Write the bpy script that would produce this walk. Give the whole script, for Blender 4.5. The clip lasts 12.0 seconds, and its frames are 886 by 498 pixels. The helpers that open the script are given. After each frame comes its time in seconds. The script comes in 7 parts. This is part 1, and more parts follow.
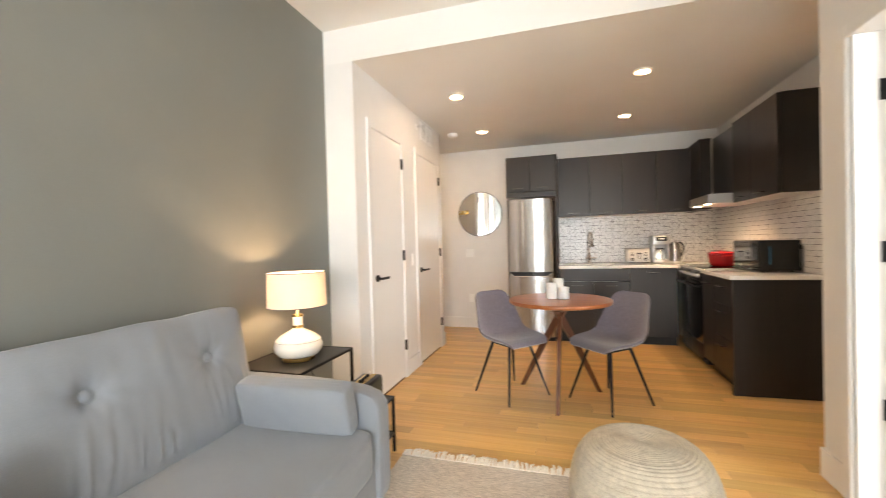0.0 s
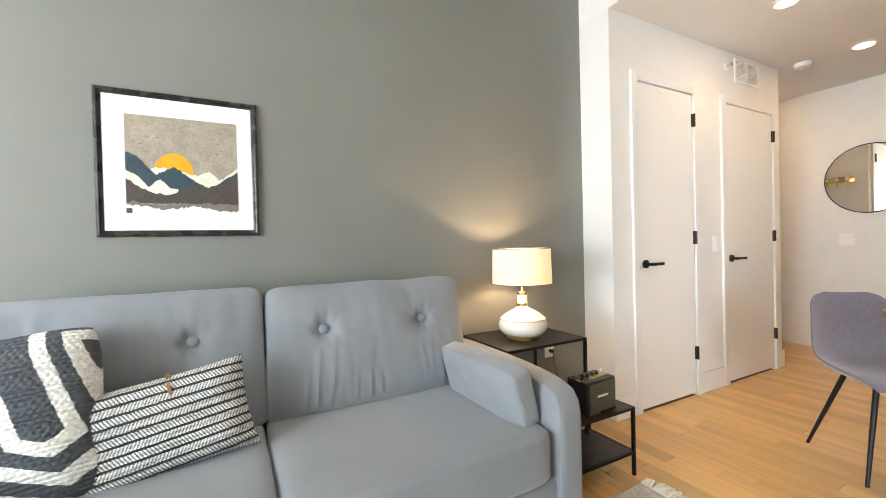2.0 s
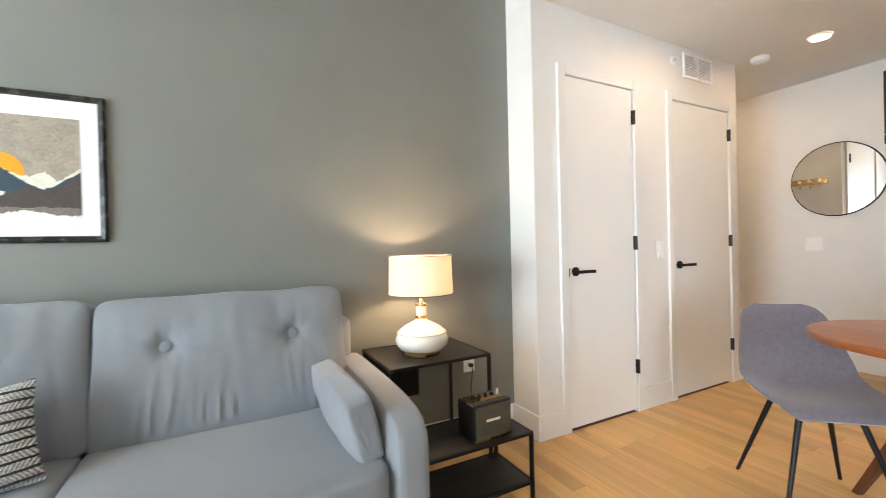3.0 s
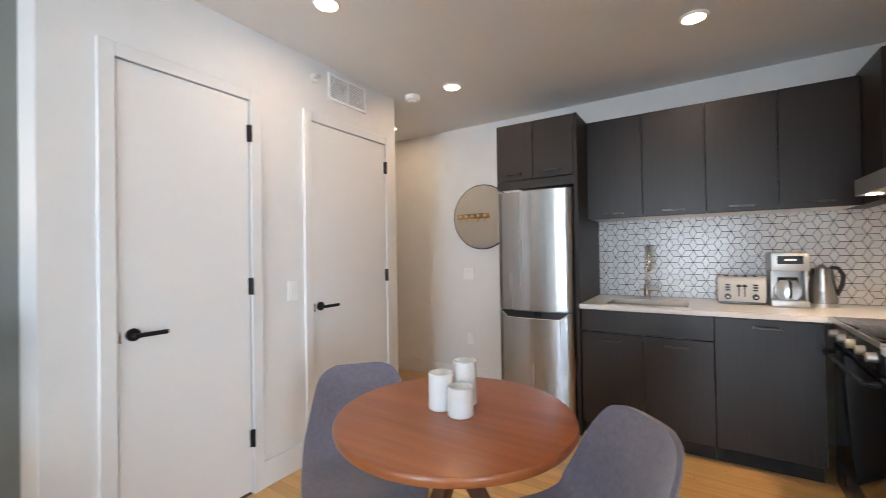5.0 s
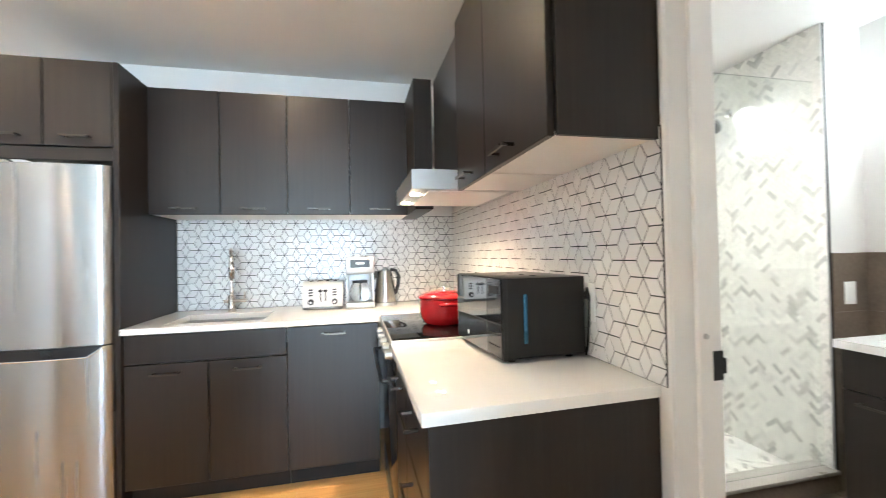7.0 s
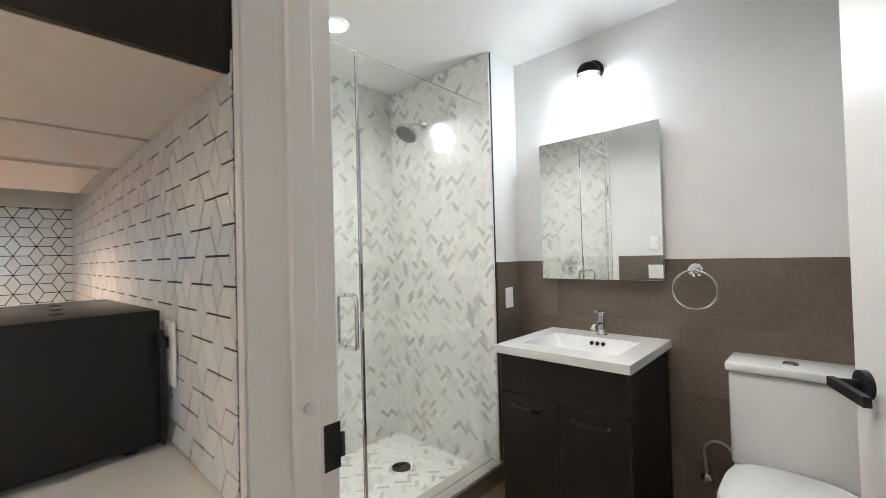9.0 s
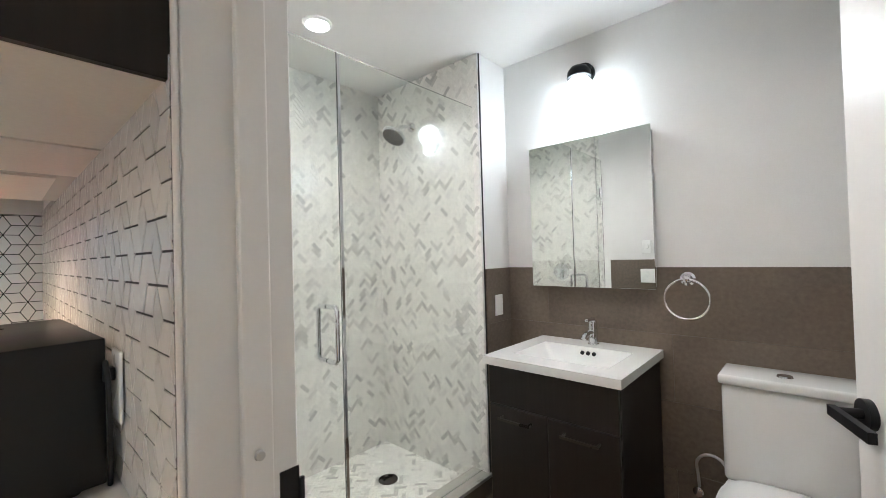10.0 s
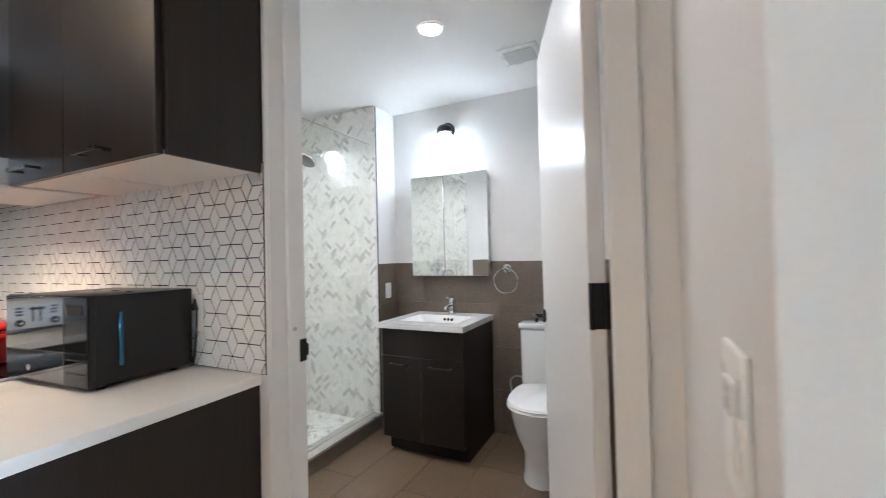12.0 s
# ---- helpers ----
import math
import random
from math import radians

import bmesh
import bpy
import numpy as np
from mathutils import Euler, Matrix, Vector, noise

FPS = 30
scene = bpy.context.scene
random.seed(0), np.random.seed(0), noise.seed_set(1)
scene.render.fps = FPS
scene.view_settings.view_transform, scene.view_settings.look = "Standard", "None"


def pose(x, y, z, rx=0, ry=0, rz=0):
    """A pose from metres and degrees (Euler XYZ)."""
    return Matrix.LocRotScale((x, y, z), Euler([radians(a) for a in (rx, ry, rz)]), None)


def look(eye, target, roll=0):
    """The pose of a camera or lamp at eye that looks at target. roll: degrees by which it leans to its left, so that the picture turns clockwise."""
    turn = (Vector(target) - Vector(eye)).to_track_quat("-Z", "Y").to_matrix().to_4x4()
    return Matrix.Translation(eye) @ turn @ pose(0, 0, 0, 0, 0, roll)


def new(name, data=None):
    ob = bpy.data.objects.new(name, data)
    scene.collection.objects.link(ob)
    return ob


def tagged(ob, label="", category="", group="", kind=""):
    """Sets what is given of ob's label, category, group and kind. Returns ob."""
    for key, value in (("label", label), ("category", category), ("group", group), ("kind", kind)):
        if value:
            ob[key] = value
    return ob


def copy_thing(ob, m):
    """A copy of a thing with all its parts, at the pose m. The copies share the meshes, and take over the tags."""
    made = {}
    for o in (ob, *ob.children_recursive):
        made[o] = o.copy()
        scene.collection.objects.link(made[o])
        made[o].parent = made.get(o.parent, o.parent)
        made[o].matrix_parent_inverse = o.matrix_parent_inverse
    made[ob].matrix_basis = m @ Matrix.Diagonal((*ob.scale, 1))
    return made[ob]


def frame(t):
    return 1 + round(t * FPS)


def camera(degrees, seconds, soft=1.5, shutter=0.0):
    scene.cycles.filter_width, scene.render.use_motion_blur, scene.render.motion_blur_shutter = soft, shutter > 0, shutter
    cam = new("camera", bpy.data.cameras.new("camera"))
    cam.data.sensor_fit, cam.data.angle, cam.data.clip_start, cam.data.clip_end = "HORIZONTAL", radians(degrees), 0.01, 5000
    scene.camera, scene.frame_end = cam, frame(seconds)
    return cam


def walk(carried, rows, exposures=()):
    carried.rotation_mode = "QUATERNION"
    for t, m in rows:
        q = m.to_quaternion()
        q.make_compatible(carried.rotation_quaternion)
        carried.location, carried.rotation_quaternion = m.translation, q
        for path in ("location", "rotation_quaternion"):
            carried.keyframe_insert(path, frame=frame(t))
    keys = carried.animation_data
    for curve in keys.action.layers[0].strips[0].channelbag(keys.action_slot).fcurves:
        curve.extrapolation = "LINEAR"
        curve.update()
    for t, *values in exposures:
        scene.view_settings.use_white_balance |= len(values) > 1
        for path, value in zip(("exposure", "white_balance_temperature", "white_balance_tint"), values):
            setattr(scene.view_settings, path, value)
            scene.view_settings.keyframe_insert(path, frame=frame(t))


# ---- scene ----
cam = camera(95.3, 12.0, soft=0.65, shutter=0.25)
PATH = [
    (0, (0.95, 1.687, 1.203), (0.374, 3.601, 1.177), -1.5),
    (0.5, (1.036, 1.666, 1.212), (-0.156, 3.272, 1.199), -1.4),
    (1, (1.094, 1.755, 1.193), (-0.433, 3.046, 1.173), -1.3),
    (1.5, (1.155, 1.916, 1.144), (-0.569, 2.929, 1.123), -1.3),
    (2, (1.229, 2.191, 1.102), (-0.538, 3.128, 1.08), -1.4),
    (2.5, (1.299, 2.451, 1.097), (-0.49, 3.346, 1.089), -1.2),
    (2.7, (1.31, 2.558, 1.095), (-0.482, 3.446, 1.086), -1.2),
    (4.3, (1.471, 3.537, 1.291), (0.065, 4.959, 1.279), -1.3),
    (4.5, (1.51, 3.612, 1.268), (0.183, 5.109, 1.274), -0.9),
    (5, (1.583, 3.801, 1.273), (0.512, 5.49, 1.289), -0.9),
    (5.5, (1.68, 3.951, 1.259), (0.966, 5.819, 1.288), -0.9),
    (6, (1.8, 4.115, 1.249), (1.394, 6.073, 1.277), -1.0),
    (6.5, (1.915, 4.258, 1.248), (1.898, 6.258, 1.272), -1.1),
    (7, (2.002, 4.359, 1.24), (2.439, 6.311, 1.267), -1.2),
    (7.5, (2.142, 4.403, 1.254), (3.003, 6.208, 1.259), -1.8),
    (7.7, (2.22, 4.423, 1.248), (3.186, 6.175, 1.262), -1.6),
    (9.3, (2.59, 4.627, 1.248), (4.078, 5.963, 1.282), -1.6),
    (9.5, (2.622, 4.621, 1.269), (4.094, 5.975, 1.295), -1.7),
    (10, (2.595, 4.627, 1.286), (4.078, 5.969, 1.318), -1.6),
    (10.5, (2.43, 4.536, 1.274), (3.925, 5.864, 1.319), -1.4),
    (11, (2.236, 4.445, 1.268), (3.744, 5.757, 1.307), -1.4),
    (11.3, (2.104, 4.389, 1.244), (3.654, 5.652, 1.286), -0.8),
    (11.5, (2.019, 4.332, 1.239), (3.62, 5.53, 1.282), -1.2),
    (12, (1.884, 4.186, 1.246), (3.682, 5.061, 1.285), -1.4),
]
EXPOSURES = [(0, 0.93, 8500, 22), (0.5, 1.14, 8000, 20), (1, 1.04, 7600, 18), (1.5, 1.0, 7700, 18), (2.7, 1.0, 7500, 17), (4.5, 0.58, 6600, 18), (5.5, 0.94, 6500, 15), (6, 1.32, 6300, 12), (6.5, 1.66, 6200, 10), (7, 1.82, 6200, 10),
             (7.5, 1.6, 6200, 11), (9.5, 1.08, 6200, 13), (10.5, 1.06, 6200, 13), (11.5, 1.16, 6000, 12), (12, 1.22, 5800, 13)]
walk(cam, [(t, look(eye, target, roll)) for t, eye, target, roll in PATH], EXPOSURES)

# ---- world and large lights ----
SUN_EL, SUN_AZ = radians(38), radians(200)
world = bpy.data.worlds.new("sky")
scene.world = world
world.use_nodes = True
wn = world.node_tree.nodes
sky = wn.new("ShaderNodeTexSky")
sky.sky_type, sky.sun_disc = "NISHITA", False
sky.sun_elevation, sky.sun_rotation = SUN_EL, SUN_AZ
world.node_tree.links.new(sky.outputs[0], wn["Background"].inputs[0])
wn["Background"].inputs[1].default_value = 0.12

sun = new("sun", bpy.data.lights.new("sun", "SUN"))
sun.data.energy, sun.data.angle, sun.data.color = 1.0, radians(10), (1.0, 0.95, 0.88)
sun.matrix_world = look((0, 0, 8), (0.9, -4.0, 4.0))


def area_lamp(name, eye, target, sx, sy, watts, colour, spread=180):
    la = bpy.data.lights.new(name, "AREA")
    la.shape, la.size, la.size_y, la.energy, la.color = "RECTANGLE", sx, sy, watts, colour
    la.spread = radians(spread)
    ob = new(name, la)
    ob.matrix_world = look(eye, target)
    return ob


def can_lamp(name, x, y, z, watts, colour, spread=150):
    la = bpy.data.lights.new(name, "AREA")
    la.shape, la.size, la.energy, la.color = "DISK", 0.11, watts, colour
    la.spread = radians(spread)
    ob = new(name, la)
    ob.matrix_world = pose(x, y, z)
    return ob


WARM, COOL, DAY = (1.0, 0.75, 0.48), (1.0, 0.955, 0.89), (0.60, 0.81, 1.0)
area_lamp("window_daylight", (1.45, -3.18, 1.05), (1.45, 1.0, 1.0), 1.25, 1.75, 110, DAY)
# added daylight at an unseen side window, to brighten the sofa
area_lamp("window_daylight", (2.14, -1.5, 1.6), (0.0, -1.5, 1.5), 1.6, 1.6, 140, DAY)
# added bedroom daylight, aimed through the doorway to lift the closet front
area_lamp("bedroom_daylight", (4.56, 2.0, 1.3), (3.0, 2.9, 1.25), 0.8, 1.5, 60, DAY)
KITCHEN_CANS = [(0.06, 5.17), (0.055, 6.37), (1.58, 6.33), (1.56, 5.16), (-0.96, 6.89)]
BATH_CANS = [(3.66, 5.09), (3.61, 6.30)]
for cx, cy in KITCHEN_CANS:
    can_lamp("can_light", cx, cy, 2.494, 84.0 if cx > -0.5 else 46.0, WARM, 180)
for cx, cy in BATH_CANS:
    can_lamp("can_light", cx, cy, 2.378, 44.0, COOL)


def point_lamp(name, at, watts, radius, colour):
    la = bpy.data.lights.new(name, "POINT")
    la.energy, la.shadow_soft_size, la.color = watts, radius, colour
    ob = new(name, la)
    ob.location = at
    return ob


# ---- materials ----
def nodes_of(m):
    m.use_nodes = True
    return m.node_tree.nodes, m.node_tree.links, m.node_tree.nodes["Principled BSDF"]


def mat(name, colour, rough=0.5, metal=0.0, var=0.08, scale=6.0, fine=120.0, bump=0.05, rand=None, rvar=0.2, coat=0.0,
        stretch=(1, 1, 1), sheen=0.0, ior=1.45, rough_var=0.08, distance=0.002):
    """Procedural surface: large mottling and fine grain on colour, roughness and relief."""
    m = bpy.data.materials.new(name)
    n, l, b = nodes_of(m)
    tc = n.new("ShaderNodeTexCoord")
    mp = n.new("ShaderNodeMapping")
    mp.inputs["Scale"].default_value = stretch
    l.new(tc.outputs["Object"], mp.inputs[0])
    big, small = n.new("ShaderNodeTexNoise"), n.new("ShaderNodeTexNoise")
    big.inputs["Scale"].default_value, small.inputs["Scale"].default_value = scale, fine
    big.inputs["Detail"].default_value = small.inputs["Detail"].default_value = 4
    vec = mp.outputs[0]
    if rand:
        src = n.new("ShaderNodeObjectInfo").outputs["Random"] if rand == "object" else n.new("ShaderNodeNewGeometry").outputs["Random Per Island"]
        add = n.new("ShaderNodeVectorMath")
        add.operation = "MULTIPLY_ADD"
        comb = n.new("ShaderNodeCombineXYZ")
        for k in range(3):
            l.new(src, comb.inputs[k])
        l.new(comb.outputs[0], add.inputs[0])
        add.inputs[1].default_value = (31, 17, 23)
        l.new(vec, add.inputs[2])
        vec = add.outputs[0]
    l.new(vec, big.inputs["Vector"]), l.new(vec, small.inputs["Vector"])
    mixn = n.new("ShaderNodeMath")
    mixn.operation = "ADD"
    l.new(big.outputs[0], mixn.inputs[0]), l.new(small.outputs[0], mixn.inputs[1])
    rng = n.new("ShaderNodeMapRange")
    rng.inputs["From Min"].default_value, rng.inputs["From Max"].default_value = 0.7, 1.3
    rng.inputs["To Min"].default_value, rng.inputs["To Max"].default_value = 1 - var, 1 + var
    l.new(mixn.outputs[0], rng.inputs[0])
    val = rng.outputs[0]
    if rand:
        rr = n.new("ShaderNodeMapRange")
        rr.inputs["To Min"].default_value, rr.inputs["To Max"].default_value = 1 - rvar, 1 + rvar
        l.new(src, rr.inputs[0])
        mul = n.new("ShaderNodeMath")
        mul.operation = "MULTIPLY"
        l.new(val, mul.inputs[0]), l.new(rr.outputs[0], mul.inputs[1])
        val = mul.outputs[0]
    sc = n.new("ShaderNodeVectorMath")
    sc.operation = "SCALE"
    sc.inputs[0].default_value = colour
    l.new(val, sc.inputs["Scale"])
    l.new(sc.outputs[0], b.inputs["Base Color"])
    ro = n.new("ShaderNodeMapRange")
    ro.inputs["From Min"].default_value, ro.inputs["From Max"].default_value = 0.3, 0.7
    ro.inputs["To Min"].default_value, ro.inputs["To Max"].default_value = max(0.02, rough - rough_var), min(1, rough + rough_var)
    l.new(big.outputs[0], ro.inputs[0]), l.new(ro.outputs[0], b.inputs["Roughness"])
    b.inputs["Metallic"].default_value = metal
    b.inputs["IOR"].default_value = ior
    b.inputs["Coat Weight"].default_value = coat
    b.inputs["Coat Roughness"].default_value = 0.1
    b.inputs["Sheen Weight"].default_value = sheen
    if bump:
        bp = n.new("ShaderNodeBump")
        bp.inputs["Strength"].default_value, bp.inputs["Distance"].default_value = bump, distance
        l.new(small.outputs[0], bp.inputs["Height"]), l.new(bp.outputs[0], b.inputs["Normal"])
    return m


def wood_mat(name, c1, c2, rough, rand=None, along=(1.2, 26, 26), rvar=0.16, coat=0.0, bump=0.06, spec=0.5):
    """Grain that runs along local x (or as 'along' stretches it)."""
    m = bpy.data.materials.new(name)
    n, l, b = nodes_of(m)
    tc, mp = n.new("ShaderNodeTexCoord"), n.new("ShaderNodeMapping")
    mp.inputs["Scale"].default_value = along
    l.new(tc.outputs["Object"], mp.inputs[0])
    vec = mp.outputs[0]
    src = None
    if rand:
        src = n.new("ShaderNodeObjectInfo").outputs["Random"] if rand == "object" else n.new("ShaderNodeNewGeometry").outputs["Random Per Island"]
        comb, add = n.new("ShaderNodeCombineXYZ"), n.new("ShaderNodeVectorMath")
        add.operation = "MULTIPLY_ADD"
        for k in range(3):
            l.new(src, comb.inputs[k])
        l.new(comb.outputs[0], add.inputs[0])
        add.inputs[1].default_value = (41, 13, 29)
        l.new(vec, add.inputs[2])
        vec = add.outputs[0]
    grain, cloud = n.new("ShaderNodeTexNoise"), n.new("ShaderNodeTexNoise")
    grain.inputs["Scale"].default_value, grain.inputs["Detail"].default_value, grain.inputs["Distortion"].default_value = 1.6, 8, 0.6
    cloud.inputs["Scale"].default_value = 0.5
    l.new(vec, grain.inputs["Vector"]), l.new(vec, cloud.inputs["Vector"])
    mx = n.new("ShaderNodeMath")
    mx.operation = "MULTIPLY_ADD"
    mx.inputs[1].default_value = 0.6
    l.new(grain.outputs[0], mx.inputs[0])
    half = n.new("ShaderNodeMath")
    half.operation = "MULTIPLY"
    half.inputs[1].default_value = 0.4
    l.new(cloud.outputs[0], half.inputs[0]), l.new(half.outputs[0], mx.inputs[2])
    ramp = n.new("ShaderNodeValToRGB")
    ramp.color_ramp.elements[0].position, ramp.color_ramp.elements[1].position = 0.34, 0.66
    ramp.color_ramp.elements[0].color, ramp.color_ramp.elements[1].color = (*c1, 1), (*c2, 1)
    l.new(mx.outputs[0], ramp.inputs[0])
    out = ramp.outputs[0]
    if rand:
        rr = n.new("ShaderNodeMapRange")
        rr.inputs["To Min"].default_value, rr.inputs["To Max"].default_value = 1 - rvar, 1 + rvar
        l.new(src, rr.inputs[0])
        sc = n.new("ShaderNodeVectorMath")
        sc.operation = "SCALE"
        l.new(out, sc.inputs[0]), l.new(rr.outputs[0], sc.inputs["Scale"])
        hs = n.new("ShaderNodeHueSaturation")
        hr = n.new("ShaderNodeMapRange")
        fr = n.new("ShaderNodeMath")
        fr.operation = "FRACT"
        m7 = n.new("ShaderNodeMath")
        m7.operation = "MULTIPLY"
        m7.inputs[1].default_value = 7.3
        l.new(src, m7.inputs[0]), l.new(m7.outputs[0], fr.inputs[0]), l.new(fr.outputs[0], hr.inputs[0])
        hr.inputs["To Min"].default_value, hr.inputs["To Max"].default_value = 0.495, 0.505
        l.new(hr.outputs[0], hs.inputs["Hue"]), l.new(sc.outputs[0], hs.inputs["Color"])
        out = hs.outputs[0]
    l.new(out, b.inputs["Base Color"])
    b.inputs["Roughness"].default_value = rough
    b.inputs["Specular IOR Level"].default_value = spec
    b.inputs["Coat Weight"].default_value = coat
    b.inputs["Coat Roughness"].default_value = 0.18
    bp = n.new("ShaderNodeBump")
    bp.inputs["Strength"].default_value, bp.inputs["Distance"].default_value = bump, 0.002
    l.new(grain.outputs[0], bp.inputs["Height"]), l.new(bp.outputs[0], b.inputs["Normal"])
    return m


def glow(name, colour, strength):
    m = bpy.data.materials.new(name)
    n, l, b = nodes_of(m)
    b.inputs["Base Color"].default_value = (0.9, 0.9, 0.9, 1)
    b.inputs["Emission Color"].default_value = (*colour, 1)
    b.inputs["Emission Strength"].default_value = strength
    return m


def glass_mat(name, colour=(1, 1, 1), rough=0.0):
    m = bpy.data.materials.new(name)
    n, l, b = nodes_of(m)
    b.inputs["Base Color"].default_value = (*colour, 1)
    b.inputs["Transmission Weight"].default_value = 1
    b.inputs["Roughness"].default_value = rough
    b.inputs["IOR"].default_value = 1.45
    return m


def marble_mat(name, rand):
    """Mostly white marble bricks with some grey ones, softly veined."""
    m = mat(name, (1.0, 0.985, 0.955), 0.2, var=0.09, scale=14, fine=70, bump=0.02, rand=rand, rvar=0.02)
    n, l, b = nodes_of(m)
    src = n.new("ShaderNodeObjectInfo").outputs["Random"] if rand == "object" else n.new("ShaderNodeNewGeometry").outputs["Random Per Island"]
    ramp = n.new("ShaderNodeValToRGB")
    el = ramp.color_ramp.elements
    el[0].position, el[0].color = 0.0, (0.86, 0.86, 0.84, 1)
    el[1].position, el[1].color = 1.0, (0.52, 0.53, 0.52, 1)
    for p, c in ((0.72, (0.84, 0.84, 0.82, 1)), (0.82, (0.74, 0.74, 0.73, 1)), (0.92, (0.60, 0.60, 0.58, 1))):
        e = el.new(p)
        e.color = c
    l.new(src, ramp.inputs[0])
    old = b.inputs["Base Color"].links[0].from_socket
    mul = n.new("ShaderNodeVectorMath")
    mul.operation = "MULTIPLY"
    l.new(old, mul.inputs[0]), l.new(ramp.outputs[0], mul.inputs[1])
    l.new(mul.outputs[0], b.inputs["Base Color"])
    return m


